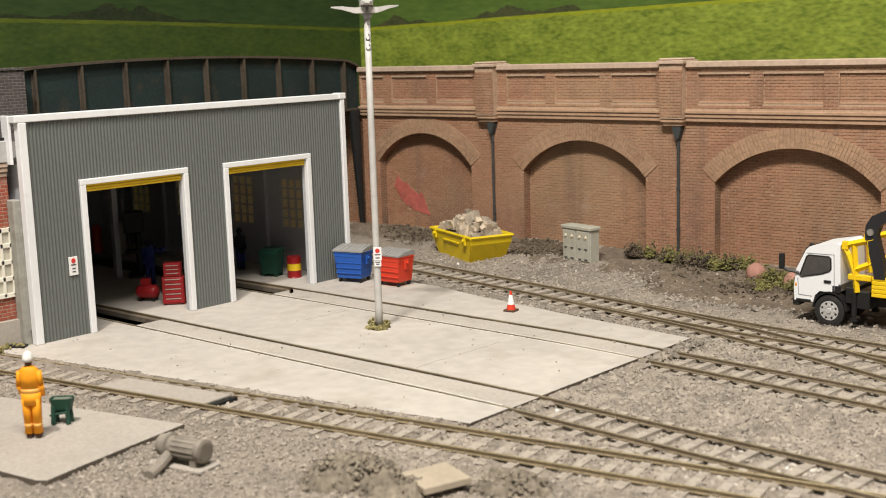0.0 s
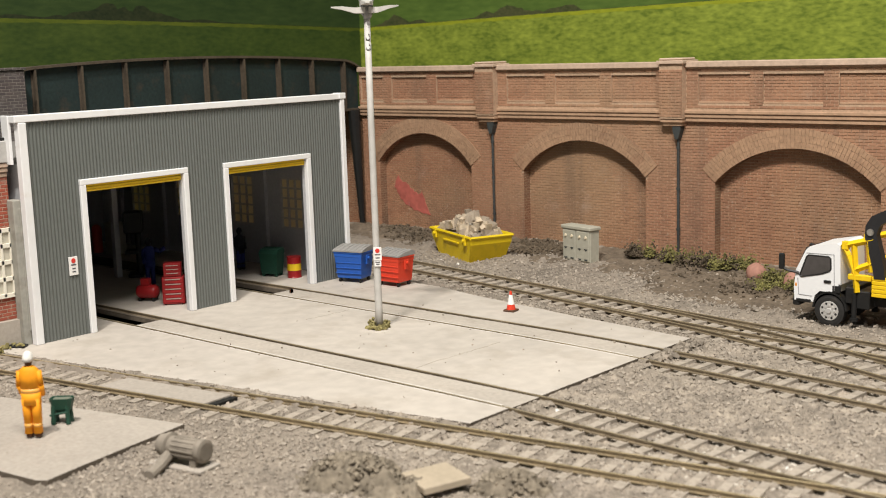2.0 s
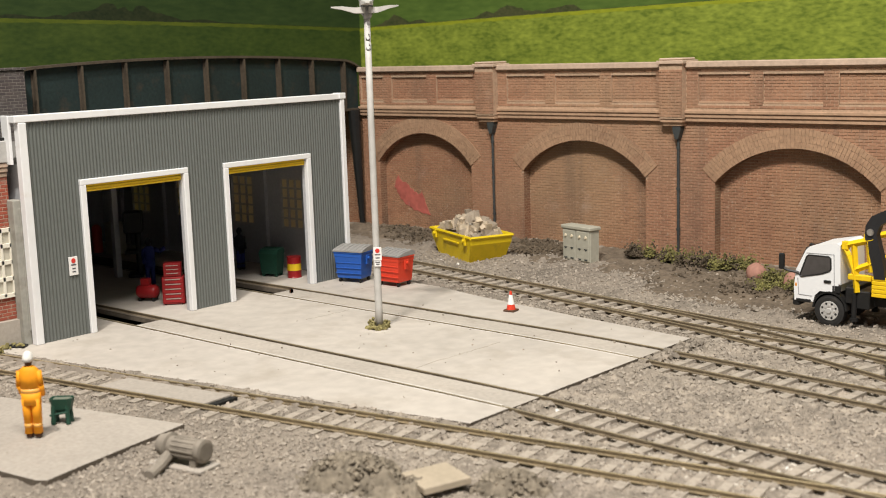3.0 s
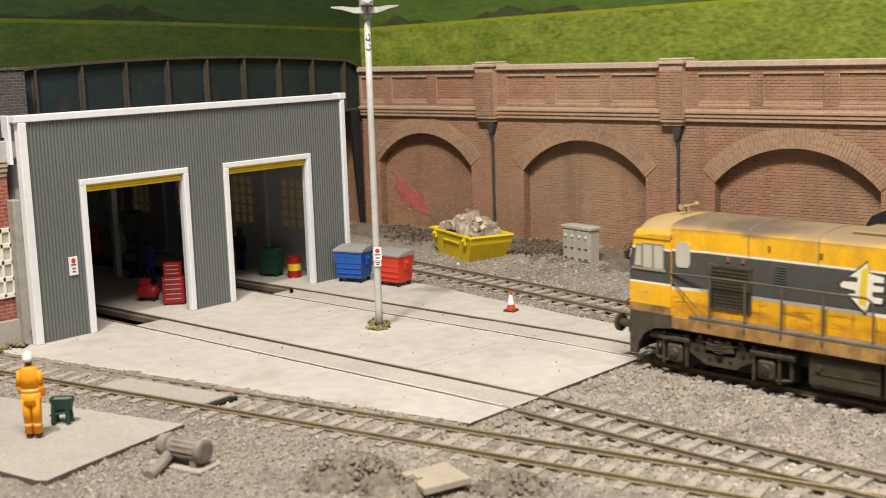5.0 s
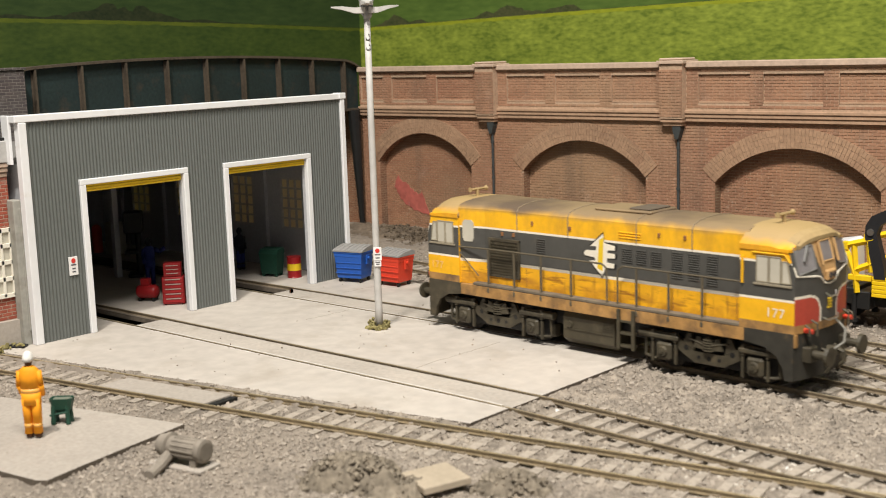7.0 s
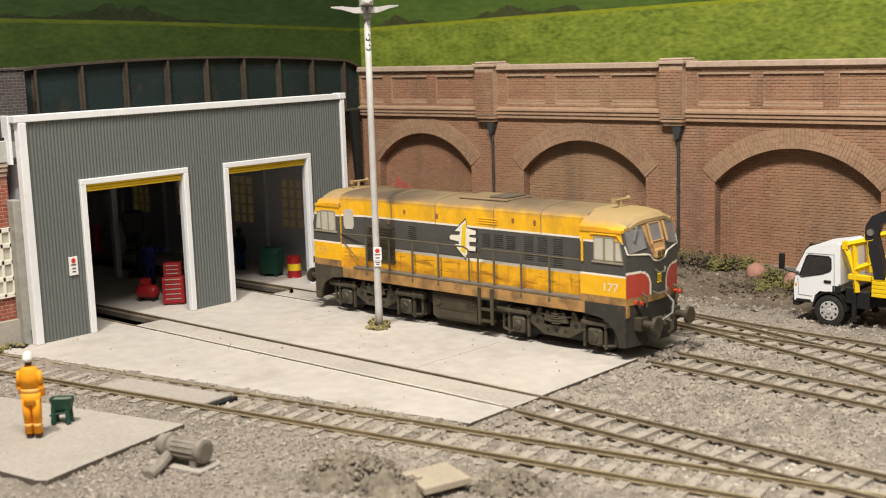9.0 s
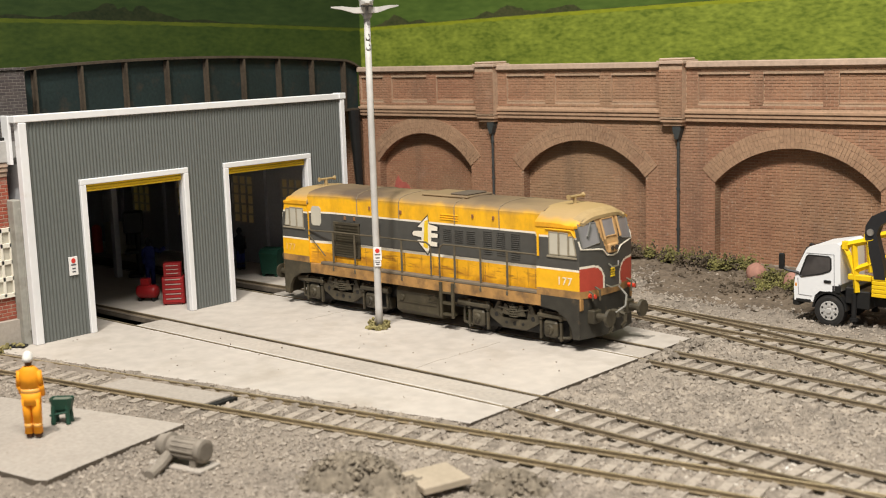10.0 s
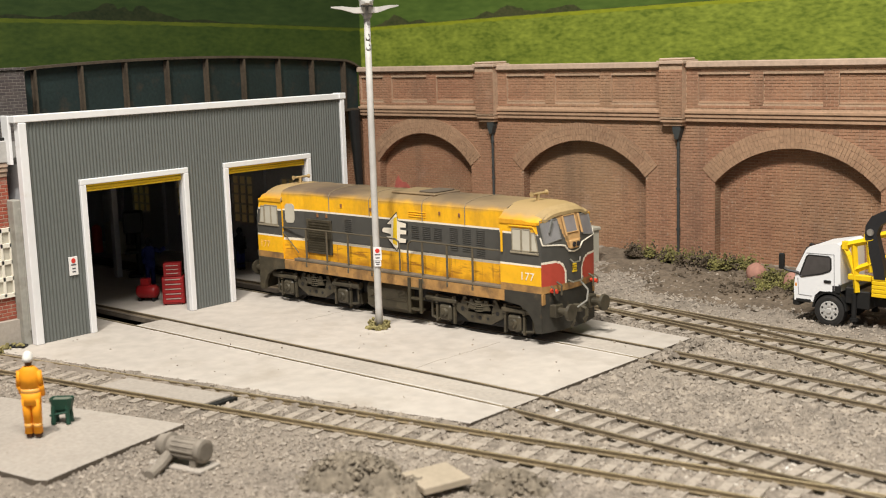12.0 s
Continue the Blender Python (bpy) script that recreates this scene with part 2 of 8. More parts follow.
M_RUBBLE2 = material("rubble_grey", (0.32, 0.265, 0.205), 0.95, vary=0.3, grain=300, stain=110)
M_CABINET = material("cabinet_grey", (0.40, 0.385, 0.315), 0.7, vary=0.12, grain=300, stain=60, dirt=(0.22, 0.20, 0.15), dirt_amount=0.15)
M_HIVIS = material("hivis_orange", (0.88, 0.335, 0.008), 0.7, vary=0.08, bump=0.05)
M_SILVER = material("reflective_tape", (0.84, 0.42, 0.09), 0.4, vary=0.05)
M_HELMET = material("white_helmet", (0.78, 0.76, 0.72), 0.5, vary=0.05)
M_BOOT = material("brown_boot", (0.09, 0.04, 0.02), 0.7, vary=0.1)
M_GREEN = material("dark_green_paint", (0.012, 0.055, 0.035), 0.5, vary=0.15)
M_POST = material("lamp_post_paint", (0.50, 0.485, 0.46), 0.6, vary=0.1, grain=250, stain=90, dirt=(0.36, 0.33, 0.29), dirt_amount=0.15)
M_MOSS = material("moss", (0.27, 0.235, 0.10), 0.95, vary=0.4, grain=400, stain=200)
M_BUSH = material("bush_scatter", (0.185, 0.172, 0.058), 0.95, vary=0.5, grain=500, stain=120)
M_BUSHBROWN = material("bush_brown", (0.115, 0.088, 0.060), 0.95, vary=0.4, grain=500, stain=120)
M_SOIL = material("dark_soil", (0.135, 0.105, 0.076), 0.98, vary=0.4, grain=450, stain=60, bump=0.5, bump_scale=700)
M_PUMP = material("grey_casting", (0.235, 0.205, 0.168), 0.85, vary=0.2, grain=300, stain=80)
M_BOARDWOOD = material("wood_offcut", (0.40, 0.335, 0.25), 0.8, vary=0.12)
M_SIGN = material("sign_white", (0.80, 0.78, 0.76), 0.5, vary=0.03, bump=0)
M_SIGNRED = material("sign_red", (0.60, 0.04, 0.03), 0.5, vary=0.03, bump=0)
M_SIGNDARK = material("sign_dark", (0.08, 0.08, 0.09), 0.6, vary=0.03, bump=0)
M_CREAM = material("cream_paint", (0.68, 0.60, 0.44), 0.6, vary=0.08)
M_TERRACOTTA = material("terracotta", (0.36, 0.185, 0.14), 0.85, vary=0.15)


def streak_material():
    """Orange paint on the casing doors, with rust and oil running down it."""
    m = material("loco_door_orange", (0.84, 0.425, 0.013), 0.5, vary=0.10, grain=350, stain=45, bump=0.02, dirt=(0.50, 0.235, 0.03), dirt_amount=0.12)
    n, l = m.node_tree.nodes, m.node_tree.links
    b = n["Principled BSDF"]
    src = b.inputs["Base Color"].links[0].from_socket
    co = n.new("ShaderNodeTexCoord")
    sep = n.new("ShaderNodeSeparateXYZ")
    l.new(co.outputs["Object"], sep.inputs[0])
    for scale, lo, hi, colour, mid, half in (((420, 420, 60), 0.57, 0.72, (0.22, 0.09, 0.015), 26, 9), ((90, 90, 170), 0.38, 0.62, (0.42, 0.17, 0.02), 23.0, 4.5), ((110, 110, 620), 0.50, 0.63, (0.20, 0.065, 0.012), 26.4, 3.6)):
        mp = n.new("ShaderNodeMapping")
        mp.inputs["Scale"].default_value = scale
        l.new(co.outputs["Object"], mp.inputs["Vector"])
        t = n.new("ShaderNodeTexNoise")
        t.inputs["Scale"].default_value, t.inputs["Detail"].default_value, t.inputs["Roughness"].default_value = 1, 5, 0.6
        l.new(mp.outputs[0], t.inputs["Vector"])
        r = n.new("ShaderNodeMapRange")
        r.inputs[1].default_value, r.inputs[2].default_value, r.inputs[4].default_value = lo, hi, 0.75
        l.new(t.outputs["Fac"], r.inputs[0])
        tri = n.new("ShaderNodeMapRange")
        tri.interpolation_type = "SMOOTHSTEP"
        dist = n.new("ShaderNodeMath")
        dist.operation = "SUBTRACT"
        dist.inputs[1].default_value = mid * MM
        away = n.new("ShaderNodeMath")
        away.operation = "ABSOLUTE"
        l.new(sep.outputs["Z"], dist.inputs[0])
        l.new(dist.outputs[0], away.inputs[0])
        tri.inputs[1].default_value, tri.inputs[2].default_value = half * 0.45 * MM, half * MM
        tri.inputs[3].default_value, tri.inputs[4].default_value = 1, 0
        l.new(away.outputs[0], tri.inputs[0])
        amount = n.new("ShaderNodeMath")
        amount.operation = "MULTIPLY"
        l.new(r.outputs[0], amount.inputs[0])
        l.new(tri.outputs[0], amount.inputs[1])
        mx = n.new("ShaderNodeMix")
        mx.data_type = "RGBA"
        l.new(amount.outputs[0], mx.inputs["Factor"])
        l.new(src, mx.inputs["A"])
        mx.inputs["B"].default_value = (*colour, 1)
        src = mx.outputs["Result"]
    l.new(src, b.inputs["Base Color"])
    return m


M_DOORS = streak_material()
M_TOOLRED = material("tool_red", (0.30, 0.012, 0.014), 0.4, vary=0.06)


def dusted_paint(name, paint, dust, z0, z1, soot=(0.27, 0.135, 0.035), soot_amount=0.75, smoke_amount=0.0):
    """Paint with upright sooty runs, over which brown dust has settled from above."""
    m = material(name, paint, 0.55, vary=0.10, grain=350, stain=45, bump=0.02)
    nt = m.node_tree
    n, l = nt.nodes, nt.links
    b = n["Principled BSDF"]
    last = b.inputs["Base Color"].links[0].from_socket
    co = n.new("ShaderNodeTexCoord")
    mp = n.new("ShaderNodeMapping")
    mp.inputs["Scale"].default_value = (95, 95, 30)
    l.new(co.outputs["Object"], mp.inputs["Vector"])
    runs = n.new("ShaderNodeTexNoise")
    runs.inputs["Scale"].default_value, runs.inputs["Detail"].default_value, runs.inputs["Roughness"].default_value = 1.0, 7, 0.68
    l.new(mp.outputs[0], runs.inputs["Vector"])
    r = n.new("ShaderNodeMapRange")
    r.inputs[1].default_value, r.inputs[2].default_value, r.inputs[4].default_value = 0.43, 0.70, soot_amount
    l.new(runs.outputs["Fac"], r.inputs[0])
    mx = n.new("ShaderNodeMix")
    mx.data_type = "RGBA"
    l.new(r.outputs[0], mx.inputs["Factor"])
    l.new(last, mx.inputs["A"])
    mx.inputs["B"].default_value = (*soot, 1)
    sep = n.new("ShaderNodeSeparateXYZ")
    l.new(co.outputs["Object"], sep.inputs[0])
    cloud = n.new("ShaderNodeTexNoise")
    cloud.inputs["Scale"].default_value, cloud.inputs["Detail"].default_value = 110, 6
    l.new(co.outputs["Object"], cloud.inputs["Vector"])
    off = n.new("ShaderNodeMath")
    off.operation = "MULTIPLY_ADD"
    off.inputs[1].default_value = 0.0036
    l.new(cloud.outputs["Fac"], off.inputs[0])
    l.new(sep.outputs["Z"], off.inputs[2])
    r2 = n.new("ShaderNodeMapRange")
    r2.interpolation_type = "SMOOTHSTEP"
    r2.inputs[1].default_value, r2.inputs[2].default_value = (z0 + 1.8) * MM, (z1 + 1.8) * MM
    l.new(off.outputs[0], r2.inputs[0])
    mx2 = n.new("ShaderNodeMix")
    mx2.data_type = "RGBA"
    l.new(r2.outputs[0], mx2.inputs["Factor"])
    l.new(mx.outputs["Result"], mx2.inputs["A"])
    mx2.inputs["B"].default_value = (*dust, 1)
    smoke = n.new("ShaderNodeTexNoise")
    smoke.inputs["Scale"].default_value, smoke.inputs["Detail"].default_value = 24, 7
    l.new(co.outputs["Object"], smoke.inputs["Vector"])
    r3 = n.new("ShaderNodeMapRange")
    r3.inputs[1].default_value, r3.inputs[2].default_value, r3.inputs[4].default_value = 0.42, 0.62, smoke_amount
    l.new(smoke.outputs["Fac"], r3.inputs[0])
    both = n.new("ShaderNodeMath")
    both.operation = "MULTIPLY"
    l.new(r3.outputs[0], both.inputs[0])
    l.new(r2.outputs[0], both.inputs[1])
    mx3 = n.new("ShaderNodeMix")
    mx3.data_type = "RGBA"
    l.new(both.outputs[0], mx3.inputs["Factor"])
    l.new(mx2.outputs["Result"], mx3.inputs["A"])
    mx3.inputs["B"].default_value = (0.115, 0.082, 0.062, 1)
    l.new(mx3.outputs["Result"], b.inputs["Base Color"])
    return m


M_ORANGE_DUST = dusted_paint("loco_orange_dusted", (0.86, 0.455, 0.012), (0.275, 0.195, 0.108), 50.6, 54.2, soot_amount=0.5, smoke_amount=0.85)
M_CABROOF_DUST = dusted_paint("loco_cab_roof_dusted", (0.80, 0.385, 0.012), (0.41, 0.285, 0.13), 49.2, 52.8, soot_amount=0.3)


# ---- building helpers, in millimetres ----
def link(name, bm, mats, parent=None, label="", smooth=False, at=None):
    """ONE mesh object out of a bmesh in millimetres; at: its own place in its parent's space."""
    if at is not None:
        bmesh.ops.translate(bm, verts=bm.verts, vec=-Vector(at))
    bmesh.ops.scale(bm, verts=bm.verts, vec=(MM, MM, MM))
    bmesh.ops.recalc_face_normals(bm, faces=bm.faces)
    me = bpy.data.meshes.new(name)
    bm.to_mesh(me)
    bm.free()
    for m in mats if isinstance(mats, (list, tuple)) else (mats,):
        me.materials.append(m)
    if smooth:
        for f in me.polygons:
            f.use_smooth = True
    ob = new(name, me)
    if parent:
        ob.parent = parent
    if at is not None:
        ob.location = Vector(at) * MM
    if label:
        ob["label"] = label
    return ob


def part(name, bm, mats, parent, label="", smooth=False, at=None):
    return link(name, bm, mats, parent, label, smooth, at)


def thing(name, x, y, z, rz=0, label="", category="", group=""):
    ob = new(name)
    ob.empty_display_size = 0.01
    ob.matrix_world = pose(x * MM, y * MM, z * MM, 0, 0, rz)
    return tagged(ob, label, category, group)


def bm_new():
    return bmesh.new()


def box(bm, x0, y0, z0, x1, y1, z1, bevel=0.0, mi=0):
    r = bmesh.ops.create_cube(bm, size=1)
    vs = r["verts"]
    for v in vs:
        v.co = Vector((x0 + (v.co.x + 0.5) * (x1 - x0), y0 + (v.co.y + 0.5) * (y1 - y0), z0 + (v.co.z + 0.5) * (z1 - z0)))
    fs = {f for v in vs for f in v.link_faces}
    for f in fs:
        f.material_index = mi
    if bevel:
        es = {e for v in vs for e in v.link_edges}
        out = bmesh.ops.bevel(bm, geom=list(es), offset=bevel, segments=1, affect="EDGES", profile=0.5)
        for f in out["faces"]:
            f.material_index = mi
    return vs


def turned(bm, vs, m):
    bmesh.ops.transform(bm, matrix=m, verts=[v for v in vs if v.is_valid])


def tube(bm, a, b, r, r2=None, seg=10, mi=0, caps=True):
    """A round bar from a to b."""
    a, b = Vector(a), Vector(b)
    r2 = r if r2 is None else r2
    q = (b - a).to_track_quat("Z", "Y")
    rings = []
    for c, rr in ((a, r), (b, r2)):
        rings.append([bm.verts.new(c + q @ Vector((rr * math.cos(2 * math.pi * i / seg), rr * math.sin(2 * math.pi * i / seg), 0))) for i in range(seg)])
    for i in range(seg):
        bm.faces.new((rings[0][i], rings[0][(i + 1) % seg], rings[1][(i + 1) % seg], rings[1][i])).material_index = mi
    if caps:
        bm.faces.new(rings[0][::-1]).material_index = mi
        bm.faces.new(rings[1]).material_index = mi


def rod(bm, pts, r, seg=6, mi=0):
    for a, b in zip(pts, pts[1:]):
        tube(bm, a, b, r, seg=seg, mi=mi)


def prism(bm, pts, axis, a, b, mi=0):
    """A closed outline of 2D points, drawn out along axis from a to b."""
    def p3(u, v, w):
        return {"x": (w, u, v), "y": (u, w, v), "z": (u, v, w)}[axis]
    r0 = [bm.verts.new(p3(u, v, a)) for u, v in pts]
    r1 = [bm.verts.new(p3(u, v, b)) for u, v in pts]
    k = len(pts)
    for i in range(k):
        bm.faces.new((r0[i], r0[(i + 1) % k], r1[(i + 1) % k], r1[i])).material_index = mi
    bm.faces.new(r0[::-1]).material_index = mi
    bm.faces.new(r1).material_index = mi
    return r0 + r1


def lathe(bm, profile, centre, seg=16, mi=0):
    """Rings of (radius, z) about a vertical axis."""
    cx, cy, cz = centre
    rings = [[bm.verts.new((cx + r * math.cos(2 * math.pi * i / seg), cy + r * math.sin(2 * math.pi * i / seg), cz + z)) for i in range(seg)] for r, z in profile]
    for a, b in zip(rings, rings[1:]):
        for i in range(seg):
            bm.faces.new((a[i], a[(i + 1) % seg], b[(i + 1) % seg], b[i])).material_index = mi
    bm.faces.new(rings[0][::-1]).material_index = mi
    bm.faces.new(rings[-1]).material_index = mi


def stone(bm, c, s, rnd, mi=0):
    """A small angular stone."""
    r = bmesh.ops.create_cube(bm, size=1)
    m = Matrix.Translation(c) @ Euler((rnd.uniform(0, 6), rnd.uniform(0, 6), rnd.uniform(0, 6))).to_matrix().to_4x4()
    k = [Vector((rnd.uniform(0.5, 1.2), rnd.uniform(0.5, 1.2), rnd.uniform(0.5, 1.0))) for _ in range(1)][0]
    for v in r["verts"]:
        v.co = m @ Vector([q * s * kk * rnd.uniform(0.7, 1.2) for q, kk in zip(v.co, k)])
        for f in v.link_faces:
            f.material_index = mi


def strip(bm, rows, mi=0):
    """A closed tube of like outlines, one after the other."""
    vs = [[bm.verts.new(p) for p in r] for r in rows]
    n = len(rows[0])
    for a, b in zip(vs, vs[1:]):
        for i in range(n):
            bm.faces.new((a[i], a[(i + 1) % n], b[(i + 1) % n], b[i])).material_index = mi
    bm.faces.new(vs[0][::-1]).material_index = mi
    bm.faces.new(vs[-1]).material_index = mi


def clumps(bm, centre, spread, count, size, rnd, mi=0):
    """Many small tufts round a centre, as loose foliage or moss."""
    for _ in range(count):
        u = [rnd.gauss(0, 0.45) for _ in range(3)]
        c = Vector((centre[0] + u[0] * spread[0], centre[1] + u[1] * spread[1], centre[2] + abs(u[2]) * spread[2]))
        stone(bm, c, size * rnd.uniform(0.5, 1.3), rnd, mi)


# ---- ground ----
def lerp_path(pts, x):
    for (x0, y0), (x1, y1) in zip(pts, pts[1:]):
        if x <= x1:
            return y0 + (y1 - y0) * (x - x0) / (x1 - x0)
    (x0, y0), (x1, y1) = pts[-2:]
    return y1 + (y1 - y0) / (x1 - x0) * (x - x1)


def smooth_path(pts):
    """A path y(x) whose corners are rounded."""
    return lambda x: sum(lerp_path(pts, x + d) for d in (-24, -16, -8, 0, 8, 16, 24)) / 7


BEND = 0.078


def road_b(x):
    if x <= 150:
        return 0.0
    if x <= 210:
        return -BEND * (x - 150) ** 2 / 120
    return -BEND * (x - 180)


road_a = smooth_path([(-300, -81), (205, -81), (273, -84.5), (340, -87.2), (460, -91)])
road_c = lambda x: -162 + 0.174 * x - (max(0, x - 300) ** 2) * 0.0002
road_d = smooth_path([(-300, 137), (0, 90.5), (75, 78.5), (120, 71), (187, 60), (244, 53), (285, 50.5), (700, 38)])
road_e = smooth_path([(110, 72), (150, 64.5), (190, 57.5), (250, 42), (295, 26.5), (360, 2), (420, -22)])
PAD_BACK = [(-2, 58), (44, 52), (60, 51.8), (85, 46), (150, 35.2), (217.4, 27.2)]
PAD_RIGHT = 217.6


def pad_near(x):
    return -150.2 + 0.184 * x


def pad_back(x):
    return lerp_path(PAD_BACK, x)


def ground_z(x, y):
    z = -1.95
    z += 0.5 * noise.noise(Vector((x / 28, y / 28, 1.3))) + 0.6 * noise.noise(Vector((x / 7, y / 7, 4.1))) + 0.9 * noise.noise(Vector((x / 3.1, y / 3.1, 7.7))) + 0.3 * noise.noise(Vector((x / 1.5, y / 1.5, 2.7)))
    if y < -150:
        z -= 0.1 * min(1.0, (-150 - y) / 15)
    if y > 105:
        z += 2.8 * min(1.0, (y - 105) / 55) + 2.0 * max(0.0, noise.noise(Vector((x / 22, y / 16, 9.2)))) * min(1.0, (y - 105) / 30)
    if x < 60 and y > 60:
        z += 1.0
    for road in (road_a, road_b, road_c, road_d, road_e):
        if road is road_e and not 110 < x < 420:
            continue
        d = abs(y - road(x))
        if d < 15:
            z = min(z, (-1.75 if road is road_c else -2.75) + 0.4 * noise.noise(Vector((x / 2.5, y / 2.5, 3.3)))) if d < 14 else z * 0.5 - 1.05
    if 0 < x < 215 and pad_near(x) - 5 < y <= pad_near(x) + 2:
        z = max(z, -0.2 + 0.5 * noise.noise(Vector((x / 3.1, y / 3.1, 5.5))))
    if PAD_RIGHT - 1.5 <= x < PAD_RIGHT + 7 and -112 < y < 27:
        z = max(z, -1.1 + 0.7 * noise.noise(Vector((x / 3.1, y / 3.1, 5.5))))
    if -240 < x < PAD_RIGHT - 1.5 and pad_near(x) + 2 < y < pad_back(max(x, 0)) - 2:
        z = -4.5
    if -235 < x < 0 and -140 < y < 50:
        z = -18.0
    return z


def build_ground():
    xs = [-1500, -700, -300] + [-240 + 6 * i for i in range(30)] + [-60 + 1.4 * i for i in range(315)] + [384 + 8 * i for i in range(40)] + [760, 1200, 2000]
    ys = [-1500, -800, -420] + [-300 + 6 * i for i in range(10)] + [-240 + 1.4 * i for i in range(304)] + [190, 210, 240, 300, 420, 800, 1500]
    verts = [(x * MM, y * MM, ground_z(x, y) * MM) for y in ys for x in xs]
    k = len(xs)
    faces = [(j * k + i, j * k + i + 1, (j + 1) * k + i + 1, (j + 1) * k + i) for j in range(len(ys) - 1) for i in range(k - 1)]
    me = bpy.data.meshes.new("ground")
    me.from_pydata(verts, [], faces)
    me.materials.append(M_BALLAST)
    for f in me.polygons:
        f.use_smooth = True
    tagged(new("ground", me), "grey-brown ballast and dust covering the baseboard", "ground", kind="structure")


build_ground()


def earth_bank():
    """Brown earth along the foot of the viaduct, thinning out into the ballast."""
    xs = [-122 + 2.2 * i for i in range(200)]
    ys = [92 + 1.9 * i for i in range(48)]
    verts = []
    for y in ys:
        for x in xs:
            k = (y - 138 + 20 * max(0.0, min(1.0, (x - 130) / 40)) + 32 * max(0.0, min(1.0, (x - 90) / 60)) + 8 * noise.noise(Vector((x / 24, 0, 6)))) / 22 + 0.75 * noise.noise(Vector((x / 13, y / 13, 11))) + 0.3 * noise.noise(Vector((x / 4, y / 4, 3)))
            verts.append((x * MM, y * MM, (ground_z(x, y) - 0.45 + 1.2 * max(-0.6, min(1.0, k)) + 0.8 * noise.noise(Vector((x / 5.2, y / 5.2, 8))) + 0.8 * noise.noise(Vector((x / 2.6, y / 2.6, 5)))) * MM))
    k = len(xs)
    me = bpy.data.meshes.new("earth_bank")
    me.from_pydata(verts, [], [(j * k + i, j * k + i + 1, (j + 1) * k + i + 1, (j + 1) * k + i) for j in range(len(ys) - 1) for i in range(k - 1)])
    me.materials.append(M_SOIL)
    tagged(new("earth_bank", me), "brown earth and dead litter along the wall's foot", "earth", kind="structure")


earth_bank()


def loose_ballast():
    """Angular chippings, half sunk in the dust, thickest beyond the apron's end."""
    rnd = random.Random(41)
    shapes = [(1, 0, 0), (0.3, 0.95, 0.1), (-0.85, 0.5, 0), (-0.7, -0.7, 0.1), (0.4, -0.9, 0), (0.1, 0.05, 0.85)]
    tris = [(5, i, (i + 1) % 5) for i in range(5)]
    verts, faces = [], []
    while len(faces) < 5 * 46000:
        if rnd.random() < 0.62:
            x, y = rnd.uniform(216, 390), rnd.uniform(-150, 60)
        else:
            x, y = rnd.uniform(-40, 390), rnd.uniform(-235, 150)
        if -40 < x < PAD_RIGHT + 0.6 and pad_near(x) - 0.6 < y < pad_back(max(x, 0)) + 0.6:
            continue
        if x < 0 and y > -150:
            continue
        if any(6.8 < abs(y - road(x)) < 9.6 for road in (road_a, road_b, road_c, road_d, road_e)):
            continue
        if y > 72 and rnd.random() < 0.25:
            continue
        z = ground_z(x, y)
        s = rnd.uniform(0.45, 0.95) if rnd.random() < 0.85 else rnd.uniform(0.9, 1.35)
        a, q = rnd.uniform(0, 6.283), rnd.uniform(0.7, 1.2)
        ca, sa, k = math.cos(a), math.sin(a), len(verts)
        for u, v, w in shapes:
            u, v = u * rnd.uniform(0.75, 1.2), v * q * rnd.uniform(0.75, 1.2)
            verts.append(((x + s * (u * ca - v * sa)) * MM, (y + s * (u * sa + v * ca)) * MM, (z - 0.12 * s + s * (w + rnd.uniform(-0.1, 0.15))) * MM))
        faces += [tuple(k + i for i in t) for t in tris]
    me = bpy.data.meshes.new("loose_ballast")
    me.from_pydata(verts, [], faces)
    me.materials.append(M_STONE)
    tagged(new("loose_ballast", me), "grey-brown stone chippings bedded in dust", "ballast", kind="stuff")


loose_ballast()


